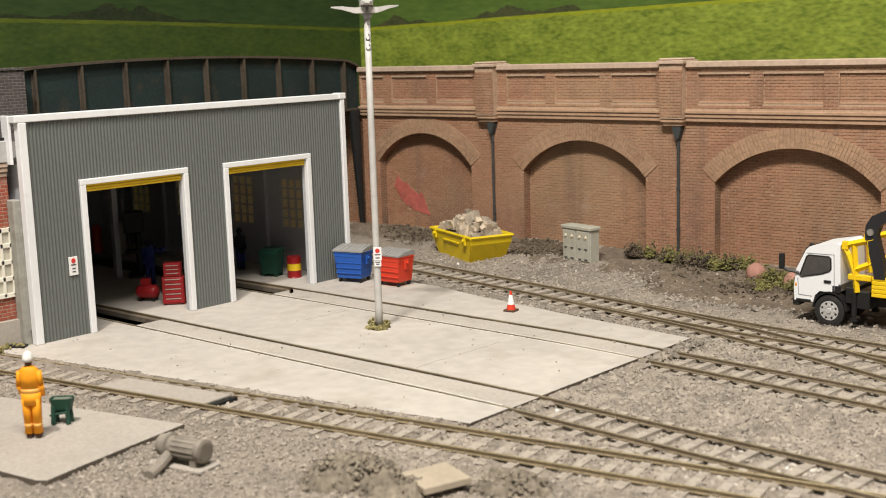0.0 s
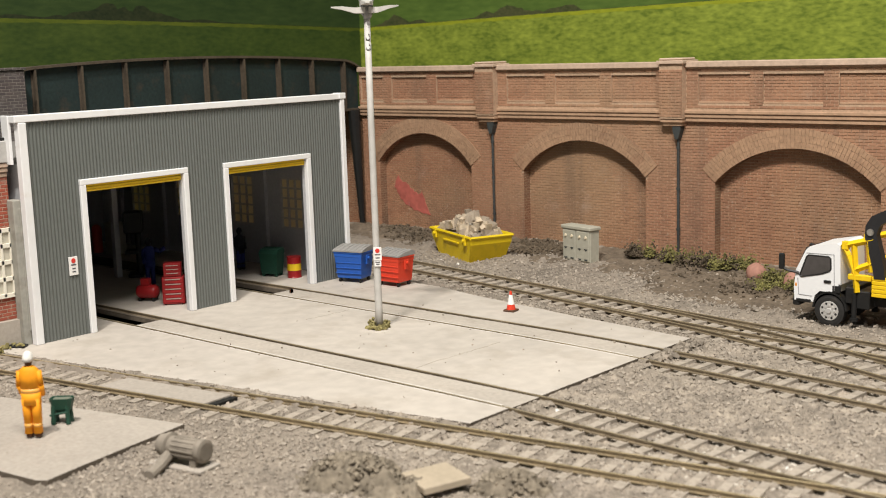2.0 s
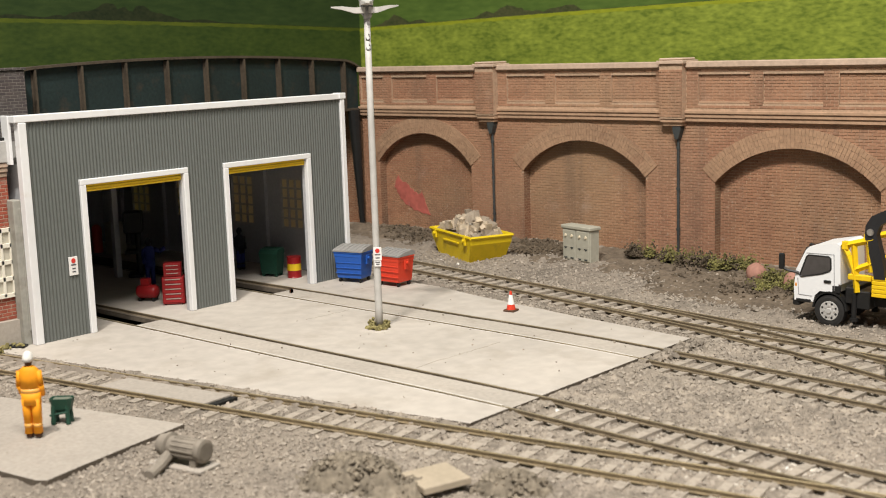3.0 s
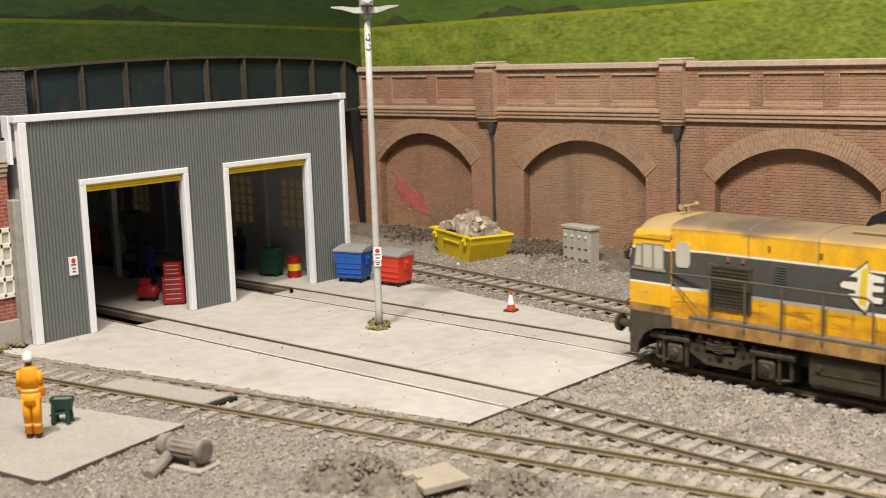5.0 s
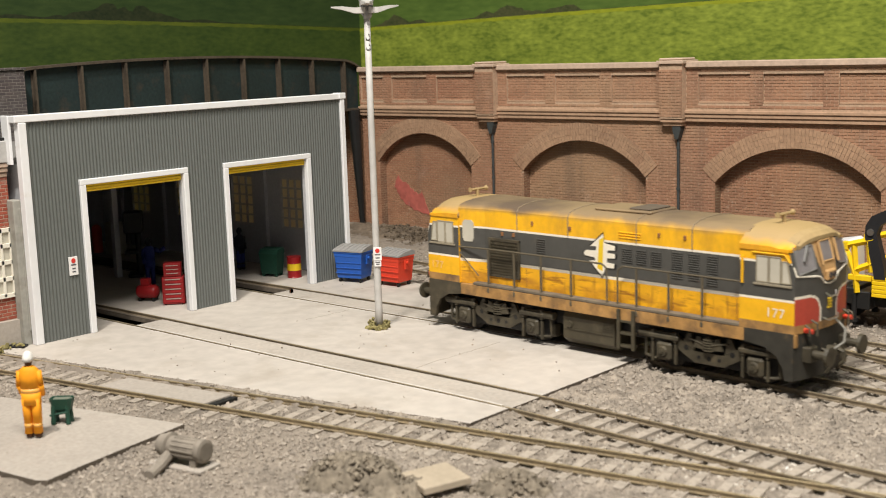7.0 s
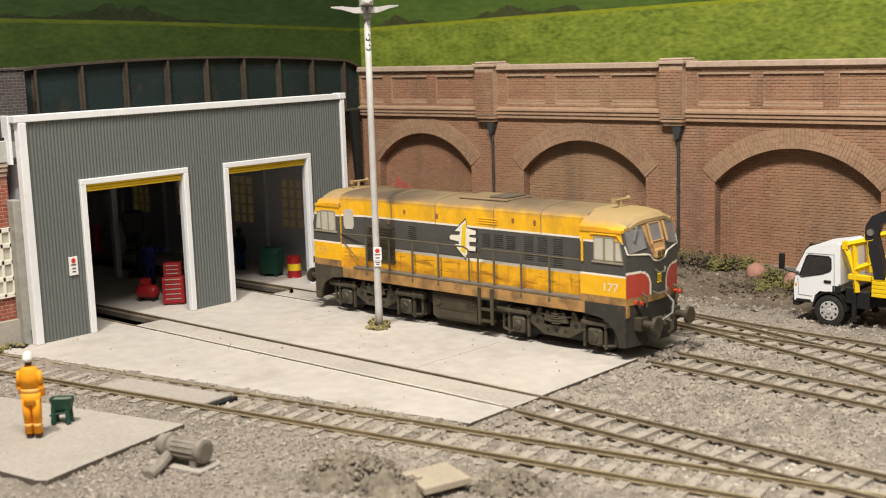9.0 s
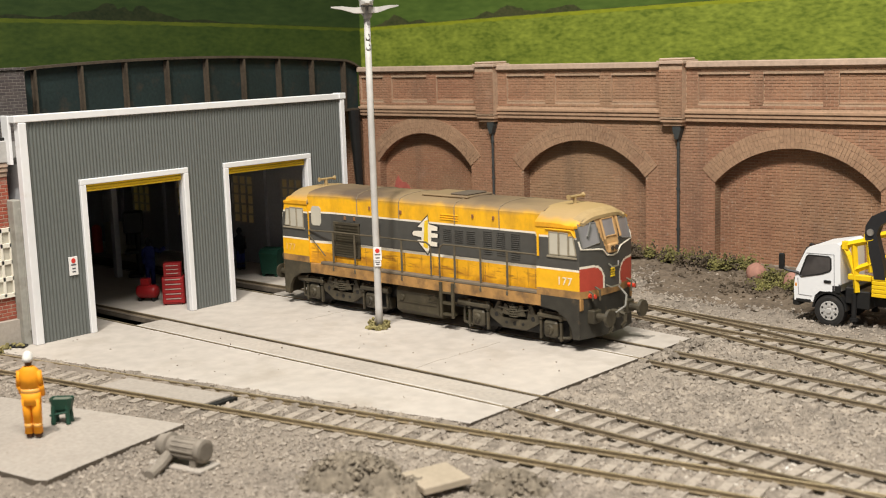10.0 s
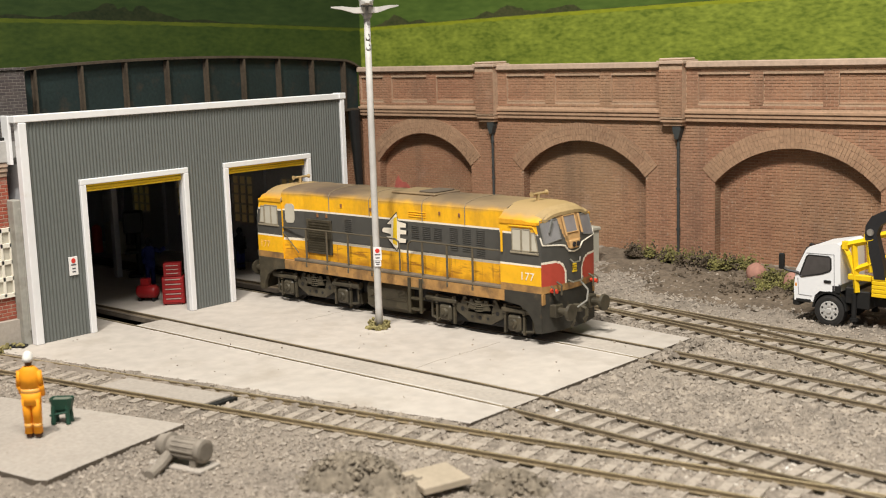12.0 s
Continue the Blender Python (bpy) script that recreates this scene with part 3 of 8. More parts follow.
# ---- concrete apron: slabs with flangeways left open beside the rails ----
def apron():
    top = thing("pavement", 0, 0, 0, 0, "pale dusty concrete apron in front of the shed", "concrete apron")
    tagged(top, kind="structure")
    x0, x1 = -230, PAD_RIGHT

    def slab(lo, hi, x0=-230, mat=M_CONCRETE, z=0.0):
        bm = bm_new()
        xs = ([x0] if x0 < 0 else []) + [max(x0, 0)] + [12 * i for i in range(1, 19)] + [x1]
        rows = []
        for x in xs:
            a = lo(x) if callable(lo) else lo
            b = hi(x) if callable(hi) else hi
            j = 0.8 * noise.noise(Vector((x / 9, 3, 0))) if callable(lo) else 0
            k = 0.8 * noise.noise(Vector((x / 9, 8, 0))) if callable(hi) else 0
            ex = x + (0.6 * noise.noise(Vector((a / 9, 5, 1))) if x == x1 else 0)
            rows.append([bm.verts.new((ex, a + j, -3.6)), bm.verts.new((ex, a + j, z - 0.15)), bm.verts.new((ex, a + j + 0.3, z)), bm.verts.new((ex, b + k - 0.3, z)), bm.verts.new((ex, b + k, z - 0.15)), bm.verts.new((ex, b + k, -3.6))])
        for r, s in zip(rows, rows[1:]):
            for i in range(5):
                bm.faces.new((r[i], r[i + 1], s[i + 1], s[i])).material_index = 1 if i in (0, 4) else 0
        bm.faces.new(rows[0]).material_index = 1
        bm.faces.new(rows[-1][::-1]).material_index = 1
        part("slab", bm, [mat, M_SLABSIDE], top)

    slab(lambda x: pad_near(x) if x >= 0 else -131, -90.3)
    slab(-88.85, -73.7, 3.0, M_CONCRETE_MID, -0.25)
    slab(-71.8, -9.4)
    slab(lambda x: road_b(x) - 7.85, lambda x: road_b(x) + 7.3, 1.0, M_CONCRETE_MID, -0.25)
    slab(lambda x: road_b(x) + 9.4, lambda x: pad_back(x) if x > 0 else 46)
    bm = bm_new()
    for c in (-89.5, -72.3, -8.6, 8.5):
        box(bm, x0, c - 2.4, -3.5, x1 - 1, c + 2.4, -1.3)
    part("flangeway", bm, M_GROOVE, top, "dirt-filled flangeway beside the rails")
    # pale plaster edges worn along the near rails
    for road, off in ((road_a, -8.5), (road_b, -8.5)):
        for lo, hi in ((-1.75, -0.95), (0.72, 1.75)):
            bm = bm_new()
            rows = []
            for i in range(100):
                x = 4 + i * 2.12
                y = road(x) + off
                rows.append([bm.verts.new((x, y + v + 0.28 * noise.noise(Vector((x / 3, v * 5, off))), -0.1 + h)) for v, h in ((lo, 0), (lo + 0.15, 0.16), (hi - 0.15, 0.16), (hi, 0))])
            for p, q in zip(rows, rows[1:]):
                for i in range(3):
                    bm.faces.new((p[i], p[i + 1], q[i + 1], q[i]))
            part("worn_edge", bm, M_WORN, top, "chalky worn edge beside the rail")
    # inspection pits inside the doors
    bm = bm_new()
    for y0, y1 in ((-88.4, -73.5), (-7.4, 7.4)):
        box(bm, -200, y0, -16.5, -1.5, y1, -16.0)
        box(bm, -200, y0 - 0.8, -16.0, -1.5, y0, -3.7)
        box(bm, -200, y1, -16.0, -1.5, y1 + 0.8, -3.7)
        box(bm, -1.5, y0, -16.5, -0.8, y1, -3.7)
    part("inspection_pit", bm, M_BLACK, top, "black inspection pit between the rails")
    # hairline cracks
    rnd = random.Random(6)
    for a, b in (((157, -70.5), (158.2, -22)), ((60, -38), (62, -12)), ((30, 14), (33, 47))):
        bm = bm_new()
        pts = []
        for i in range(15):
            t = i / 14
            pts.append((a[0] + (b[0] - a[0]) * t + rnd.uniform(-0.6, 0.6), a[1] + (b[1] - a[1]) * t))
        for p, q in zip(pts, pts[1:]):
            prism(bm, [(p[0] - 0.16, p[1]), (p[0] + 0.16, p[1]), (q[0] + 0.16, q[1]), (q[0] - 0.16, q[1])], "z", -0.1, 0.03)
        part("crack", bm, M_CRACK, top)
    # small chips and oil spots lying on the apron
    rnd = random.Random(5)
    bm = bm_new()
    for _ in range(70):
        x, y = rnd.uniform(5, 212), rnd.uniform(-130, 30)
        if pad_near(x) + 3 < y < pad_back(x) - 3:
            stone(bm, (x, y, 0.12), rnd.uniform(0.2, 0.7), rnd)
    tagged(link("grit", bm, M_STONE), "loose grit scattered on the concrete apron", "grit", kind="stuff")


apron()


# ---- tracks ----
def rail_mesh(bm, road, off, x0, x1, step=6.0):
    prof = [(-0.75, -1.5), (-0.75, -1.25), (-0.2, -1.05), (-0.2, -0.5), (-0.34, -0.35), (-0.34, 0.12), (-0.28, 0.2), (0.28, 0.2), (0.34, 0.12), (0.34, -0.35), (0.2, -0.5), (0.2, -1.05), (0.75, -1.25), (0.75, -1.5)]
    k = max(2, int((x1 - x0) / step))
    rows = []
    for i in range(k + 1):
        x = x0 + (x1 - x0) * i / k
        y = road(x)
        a = math.atan2(road(x + 1) - road(x - 1), 2)
        ux, uy = -math.sin(a), math.cos(a)
        rows.append([bm.verts.new((x + ux * (off + u), y + uy * (off + u), v)) for u, v in prof])
    n = len(prof)
    for r, s in zip(rows, rows[1:]):
        for i in range(n):
            bm.faces.new((r[i], r[(i + 1) % n], s[(i + 1) % n], s[i])).material_index = 1 if i in (5, 6, 7) else 0
    bm.faces.new(rows[0])
    bm.faces.new(rows[-1][::-1])


SLEEPER_MESHES = []


def sleeper_meshes():
    rnd = random.Random(3)
    for k in range(4):
        bm = bm_new()
        vs = box(bm, -1.55, -15.0, -3.2, 1.55, 15.0, -1.42, 0.2)
        for v in bm.verts:
            v.co += Vector((rnd.uniform(-0.15, 0.15), rnd.uniform(-0.5, 0.5), rnd.uniform(-0.12, 0.12)))
        for s in (-8.5, 8.5):
            box(bm, -1.1, s - 1.6, -1.6, 1.1, s + 1.6, -1.05, 0.12, 1)
        ob = link("sleeper", bm, [M_SLEEPER, M_RAIL_SIDE])
        SLEEPER_MESHES.append(ob.data)
        bpy.data.objects.remove(ob)


sleeper_meshes()


def track(road, x0, x1, label, sleepers_from=None, pitch=8.6, skip=(), rails=None):
    top = thing("railway_track", 0, 0, 0, 0, label, "railway track", "sidings in the yard")
    for off in (-8.5, 8.5):
        bm = bm_new()
        rail_mesh(bm, road, off, x0, x1)
        part("rail", bm, rails or [M_RAIL_SIDE, M_RAIL_TOP], top, "dull brown rail with a worn brassy top")
    rnd = random.Random(int(x0) + 7)
    x = (x0 if sleepers_from is None else sleepers_from) + 3
    while x < x1:
        if not any(a < x < b for a, b in skip):
            o = new("sleeper", rnd.choice(SLEEPER_MESHES))
            o.parent = top
            a = math.degrees(math.atan2(road(x + 1) - road(x - 1), 2))
            o.matrix_basis = pose(x * MM, road(x) * MM, rnd.uniform(0.0, 0.35) * MM, 0, 0, a + rnd.uniform(-1.5, 1.5))
        x += pitch + rnd.uniform(-0.3, 0.3)
    return top


track(road_a, -225, 420, "weathered track running through the apron into the shed", PAD_RIGHT + 2)
track(road_b, -225, 720, "weathered track running through the apron to the second shed door", PAD_RIGHT + 2)
track(road_c, -110, 430, "weathered track with brassy rails in front of the apron", rails=[M_BRASS_SIDE, M_BRASS_TOP])
track(road_d, -300, 640, "dusty siding track behind the apron")
track(road_e, 118, 420, "diverging siding track of a turnout", 165)


# ---- brick viaduct ----
WALL_Y, WALL_BACK = 181.0, 206.0
ARCHES = ((-66.2, 39.8, 45.0, 64.3), (57.0, 42.6, 43.8, 63.0), (187.0, 44.6, 43.0, 62.4), (316.0, 43, 43, 62.5), (445.0, 43, 43, 62.5), (574.0, 43, 43, 62.5))   # middle, half span, springing, crown
PILASTERS = (-9.9, 118.8, 252.0, 380.0, 509.0, 638.0)


def parapet_bays():
    """(from, to, sunk panels) of each length of parapet."""
    out = [(-121.0, PILASTERS[0] - 7, [(-119.5, -99.0), (-91.5, -60.5), (-52.5, -22.0)])]
    for a, b in zip(PILASTERS, PILASTERS[1:]):
        a, b = a + 7, b - 7
        out.append((a, b, [(a + (b - a) * q, a + (b - a) * r) for q, r in ((0.059, 0.308), (0.370, 0.640), (0.708, 0.960))]))
    return out


def viaduct():
    top = tagged(thing("wall_viaduct", 0, WALL_Y, 0, 0, "weathered red-brick viaduct wall with bricked-up arches", "viaduct"), kind="structure")
    # local y = 0 is the wall's face, +y goes into the wall
    left, right = -121.0, 640.0
    bm = bm_new()
    edges = [left] + [x for c, h, _, _ in ARCHES for x in (c - h, c + h)] + [right]

    def quad(b, *ps):
        b.faces.new([b.verts.new(p) for p in ps])
    for a, b in zip(edges[::2], edges[1::2]):
        quad(bm, (a, 0, -6), (b, 0, -6), (b, 0, 76), (a, 0, 76))
    for c, HALF, SPRING, CROWN in ARCHES:
        RAD = (HALF ** 2 + (CROWN - SPRING) ** 2) / (2 * (CROWN - SPRING))
        ARC_Z, ANG = CROWN - RAD, math.asin(HALF / RAD)
        jamb = bm_new()
        pts = [(c + RAD * math.sin(-ANG + 2 * ANG * i / 24), ARC_Z + RAD * math.cos(-ANG + 2 * ANG * i / 24)) for i in range(25)]
        for (xa, za), (xb, zb) in zip(pts, pts[1:]):
            quad(bm, (xa, 0, za), (xb, 0, zb), (xb, 0, 76), (xa, 0, 76))
            quad(jamb, (xa, 0, za), (xb, 0, zb), (xb, 8, zb), (xa, 8, za))
        for s in (-1, 1):
            quad(jamb, (c + s * HALF, 0, -6), (c + s * HALF, 8, -6), (c + s * HALF, 8, SPRING), (c + s * HALF, 0, SPRING))
        part("reveal", jamb, M_BRICK_YZ, top, "brick reveal of an arch")
        infill = bm_new()
        box(infill, c - HALF - 1, 6.0, -6, c + HALF + 1, 12, CROWN + 1)
        part("arch_infill", infill, M_MORTAR, top, "brown brick infill of an arch")
    box(bm, left, 12.2, -6, right, WALL_BACK - WALL_Y, 103)
    quad(bm, (left, 0, -6), (left, 12.3, -6), (left, 12.3, 76), (left, 0, 76))
    part("mortar_bed", bm, M_MORTAR, top)
    # arch rings, brick by brick
    rnd = random.Random(8)
    for c, HALF, SPRING, CROWN in ARCHES[:4]:
        RAD = (HALF ** 2 + (CROWN - SPRING) ** 2) / (2 * (CROWN - SPRING))
        ARC_Z, ANG = CROWN - RAD, math.asin(HALF / RAD)
        bm = bm_new()
        for ring, (r0, r1, n) in enumerate(((RAD, RAD + 3.25, 50), (RAD + 3.4, RAD + 6.65, 54), (RAD + 6.8, RAD + 10.1, 58))):
            for i in range(n):
                t0 = -ANG + 2 * ANG * (i + 0.05) / n
                t1 = -ANG + 2 * ANG * (i + 0.95) / n
                e = -0.62 - rnd.uniform(0, 0.14)
                ps = [(c + r * math.sin(t), ARC_Z + r * math.cos(t)) for r, t in ((r0, t0), (r1, t0), (r1, t1), (r0, t1))]
                prism(bm, ps, "y", e, 0.5)
        back = bm_new()
        arc = [(-ANG + 2 * ANG * i / 24) for i in range(25)]
        prism(back, [(c + (RAD + 0.1) * math.sin(t), ARC_Z + (RAD + 0.1) * math.cos(t)) for t in arc] + [(c + (RAD + 10.0) * math.sin(t), ARC_Z + (RAD + 10.0) * math.cos(t)) for t in arc[::-1]], "y", -0.45, 0.45)
        part("ring_mortar", back, M_MORTAR, top)
        tagged(part("arch_ring", bm, M_RING, top, "buff brick ring of an arch"), kind="stuff")
    # parapet with sunk panels between the pilasters
    bm = bm_new()
    for a, b, cols in parapet_bays():
        zs = [76, 84.6, 99.8, 103.5]
        xs = [a] + [x for q in cols for x in q] + [b]
        for i, (x0, x1) in enumerate(zip(xs, xs[1:])):
            for j, (z0, z1) in enumerate(zip(zs, zs[1:])):
                if i % 2 == 1 and j == 1:
                    quad(bm, (x0, 0, z0), (x1, 0, z0), (x1, 0, z1), (x0, 0, z1))
                    for p, q in (((x0, z0), (x1, z0)), ((x1, z0), (x1, z1)), ((x1, z1), (x0, z1)), ((x0, z1), (x0, z0))):
                        quad(bm, (p[0], -1.3, p[1]), (q[0], -1.3, q[1]), (q[0], 0, q[1]), (p[0], 0, p[1]))
                else:
                    quad(bm, (x0, -1.3, z0), (x1, -1.3, z0), (x1, -1.3, z1), (x0, -1.3, z1))
    part("parapet", bm, M_MORTAR, top)
    for a, b, cols in parapet_bays():
        bm = bm_new()
        box(bm, a, -3.4, 103.5, b, 8, 106.6, 0.3)
        part("coping_stone", bm, M_COPING, top)
        bm = bm_new()
        box(bm, a, -3.6, 79.2, b, 1, 81.0, 0.3)
        box(bm, a, -2.9, 77.2, b, 1, 79.1, 0.2)
        box(bm, a, -2.2, 75.0, b, 1, 77.1, 0.2)
        part("string_course", bm, M_STRING, top)
        for x0, x1 in cols:
            bm = bm_new()
            box(bm, x0 + 0.1, -1.0, 84.7, x1 - 0.1, 0.2, 85.7, 0.1)
            part("panel_sill", bm, M_STRING, top)
    for c in PILASTERS:
        bm = bm_new()
        box(bm, c - 7, -6, 76.5, c + 7, 1, 105.5, 0.2)
        part("pilaster", bm, M_MORTAR, top)
        bm = bm_new()
        box(bm, c - 8.2, -7.2, 105.5, c + 8.2, 9, 107.4, 0.3)
        box(bm, c - 7.2, -6.2, 107.4, c + 7.2, 8, 108.6, 0.5)
        part("pilaster_cap", bm, M_COPING, top)
        bm = bm_new()
        box(bm, c - 6.8, -5.4, 74.5, c + 6.8, 1, 76.4, 0.3)
        box(bm, c - 6.0, -4.2, 72.6, c + 6.0, 1, 74.4, 0.3)
        part("corbel", bm, M_STRING, top)
        bm = bm_new()
        x = c + 2.4
        prism(bm, [(x - 2.4, 72.4), (x + 2.4, 72.4), (x + 2.4, 70.2), (x + 0.9, 65.6), (x - 0.9, 65.6), (x - 2.4, 70.2)], "y", -4.0, -0.2)
        tube(bm, (x, -1.9, 66), (x, -1.9, -3), 0.75, seg=10)
        for z in (60, 38, 16):
            tube(bm, (x, -1.9, z), (x, -1.9, z + 1.4), 1.05, seg=10)
        part("downpipe", bm, M_PIPE, top, "dark cast-iron rainwater pipe with hopper")
    # a torn patch of red paper stuck in the first arch
    rnd = random.Random(4)
    bm = bm_new()
    out = [(-88, 28), (-84.5, 36), (-82, 31.5), (-77, 30.5), (-72, 26.5), (-67.5, 23.5), (-63.5, 25.5), (-61, 19), (-57, 11), (-63, 11.5), (-71, 13), (-78, 16.5), (-83, 21)]
    dense = []
    for (a, b), (c, d) in zip(out, out[1:] + out[:1]):
        for i in range(4):
            t = i / 4
            dense.append((a + (c - a) * t + rnd.uniform(-0.5, 0.5), b + (d - b) * t + rnd.uniform(-0.5, 0.5)))
    prism(bm, [(x - 10.5, z) for x, z in dense], "y", 5.45, 5.9)
    part("paint_patch", bm, M_PATCH, top, "torn red patch on the infill")


M_PATCH = material("red_patch", (0.42, 0.11, 0.085), 0.8, vary=0.25, grain=300, stain=120, dirt=(0.45, 0.30, 0.26), dirt_amount=0.15)
viaduct()


def viaduct_brickwork():
    """Bricks of the viaduct in stretcher courses, proud of the mortar; those of one stretch are laid singly."""
    wall = next(o for o in scene.objects if o.name == "wall_viaduct")
    L, H, J = 4.2, 1.58, 0.2
    left, right, last = -121.0, 640.0, 300.0
    rnd = random.Random(23)
    fields = {"face": ([], []), "infill": ([], [])}

    def brick_box(x0, x1, z0, z1, y, proud):
        c = 0.1
        yf = y - proud - rnd.uniform(0, 0.10)
        vs = [(x0, y + 0.1, z0), (x1, y + 0.1, z0), (x1, y + 0.1, z1), (x0, y + 0.1, z1), (x0 + c, yf, z0 + c), (x1 - c, yf, z0 + c), (x1 - c, yf, z1 - c), (x0 + c, yf, z1 - c)]
        return vs, [(4, 5, 6, 7), (0, 1, 5, 4), (1, 2, 6, 5), (2, 3, 7, 6), (3, 0, 4, 7)]

    def lay(kind, x0, x1, z0, z1, y, proud=0.22):
        vs, fs = brick_box(x0, x1, z0, z1, y, proud)
        v, f = fields[kind]
        k = len(v)
        v += [(a * MM, b * MM, c * MM) for a, b, c in vs]
        f += [tuple(k + i for i in q) for q in fs]

    def course(kind, spans, row, y, proud=0.22, single=None):
        z0, z1 = row * H + J / 2, (row + 1) * H - J / 2
        for a, b in spans:
            k0, shift = int(a // L) - 1, (L / 2 if row % 2 else 0)
            for k in range(k0, int(b // L) + 2):
                x0, x1 = max(a, k * L + shift + J / 2), min(b, (k + 1) * L + shift - J / 2)
                if x1 - x0 < 0.25:
                    continue
                if single and x1 - x0 > L - J - 0.01 and single(x0, z0):
                    singles.append((x0, z0, y))
                else:
                    lay(kind, x0, x1, z0, z1, y, proud)
    singles = []

    def chord(arch, z, extra):
        c, half, spring, crown = arch
        rad = (half ** 2 + (crown - spring) ** 2) / (2 * (crown - spring))
        if z < spring - 1:
            return (c - half, c + half)
        h = z - (crown - rad)
        w = (rad + extra) ** 2 - h * h
        return (c - math.sqrt(w), c + math.sqrt(w)) if w > 0 else None
    for row in range(-2, 48):
        z = (row + 0.5) * H
        cuts = [q for q in (chord(a, z, 0.6) for a in ARCHES) if q]
        xs = [left] + [x for q in cuts for x in q] + [last]
        course("face", [(a, b) for a, b in zip(xs[::2], xs[1::2]) if b > a], row, 0.0)
        for a in ARCHES[:4]:
            if z < a[3] + 1:
                course("infill", [(a[0] - a[1], a[0] + a[1])], row, 6.0, single=lambda x, zz: 150 < x < 222 and 14 < zz < 42)
    for row in range(48, 66):
        z = (row + 0.5) * H
        if z + H / 2 > 103.5:
            continue
        for a, b, cols in parapet_bays()[:4]:
            inside = 84.6 + H / 2 < z < 99.8 - H / 2
            edge = 84.6 - H / 2 < z < 99.8 + H / 2
            xs = [a] + [x for q in cols for x in q] + [b]
            if edge:
                course("face", list(zip(xs[::2], xs[1::2])), row, -1.3)
                if inside:
                    course("face", cols, row, 0.0)
            elif z - H / 2 > 81:
                course("face", [(a, b)], row, -1.3)
        for c in PILASTERS[:3]:
            if z - H / 2 > 76.5:
                course("face", [(c - 7, c + 7)], row, -6.0)
    for kind, mat, label in (("face", M_WALLBRICK, "weathered red bricks of the wall's face"), ("infill", M_FILLBRICK, "brown bricks of the arch infill")):
        me = bpy.data.meshes.new("brickwork")
        me.from_pydata(fields[kind][0], [], fields[kind][1])
        me.materials.append(mat)
        ob = new("brickwork", me)
        ob.parent = wall
        tagged(ob, label, kind="stuff")
    vs, fs = brick_box(0, L - J, 0, H - J, 0, 0.25)
    me = bpy.data.meshes.new("brick")
    me.from_pydata([(a * MM, b * MM, c * MM) for a, b, c in vs], [], fs)
    me.materials.append(M_FILLBRICK)
    for x, z, y in singles:
        ob = new("brick", me)
        ob.parent = wall
        ob.matrix_basis = pose(x * MM, (y - rnd.uniform(0, 0.1)) * MM, z * MM)


viaduct_brickwork()


# ---- plate girder bridge behind the shed ----
def girder():
    top = thing("girder_bridge", -123, 0, 0, 0, "dark green rusty plate girder bridge with a curved top", "bridge")

    def ztop(y):
        return 117.0 - 3.0e-4 * (y - 35) ** 2 - (max(0, y - 165) / 14.0) ** 2 * 3.6 - (max(0, -57 - y) / 11.0) ** 2 * 2.0
    ys = [-86 + 5 * i for i in range(49)] + [160 + 2 * i for i in range(11)]
    bm = bm_new()
    strip(bm, [[(-1.5, y, 80), (0, y, 80), (0, y, max(96, ztop(y)) - 1), (-1.5, y, max(96, ztop(y)) - 1)] for y in ys])
    part("web", bm, M_GIRDER, top)
    bm = bm_new()
    strip(bm, [[(-4, y, max(96, ztop(y)) - 1), (3.5, y, max(96, ztop(y)) - 1), (3.5, y, max(96, ztop(y)) + 0.4), (-4, y, max(96, ztop(y)) + 0.4)] for y in ys])
    part("top_flange", bm, M_RIB, top)
    bm = bm_new()
    box(bm, -4, -86, 78.5, 3.5, 180, 80)
    part("bottom_flange", bm, M_RIB, top)
    for k in range(-1, 9):
        y = -56.0 + 27.75 * k
        bm = bm_new()
        box(bm, 0.1, y - 0.6, 80, 3.2, y + 0.6, max(96, ztop(y)) - 1.1)
        box(bm, 0.1, y - 1.2, 80, 0.6, y + 1.2, max(96, ztop(y)) - 1.1)
        part("stiffener", bm, M_RIB, top)
    bm = bm_new()
    box(bm, -60, -86, 82, -1.6, 180, 84)
    part("deck", bm, M_ROOF, top)
    # Black tapered post that stands for the shaded gap beside the abutment.
    bm = bm_new()
    tube(bm, (3, 172.5, 79), (3, 176.5, 0), 4.2, 1.7, seg=10)
    part("gap_post", bm, M_BLACK, top, "black post standing for the dark gap under the girder's end")


girder()
bm = bm_new()
box(bm, -150, 182, -6, -121.1, 206, 79)
tagged(link("wall_abutment", bm, M_BRICK), "brick abutment under the bridge's end", "abutment", kind="structure")
bm = bm_new()
box(bm, -121, -140, 60, -112, -66.5, 113.4, 0.3)
box(bm, -121.5, -140, 113.4, -111, -66.0, 114.8, 0.3)
tagged(link("bridge_pier", bm, M_BLUEBRICK), "dark engineering-brick pier at the bridge's end", "pier", kind="structure")


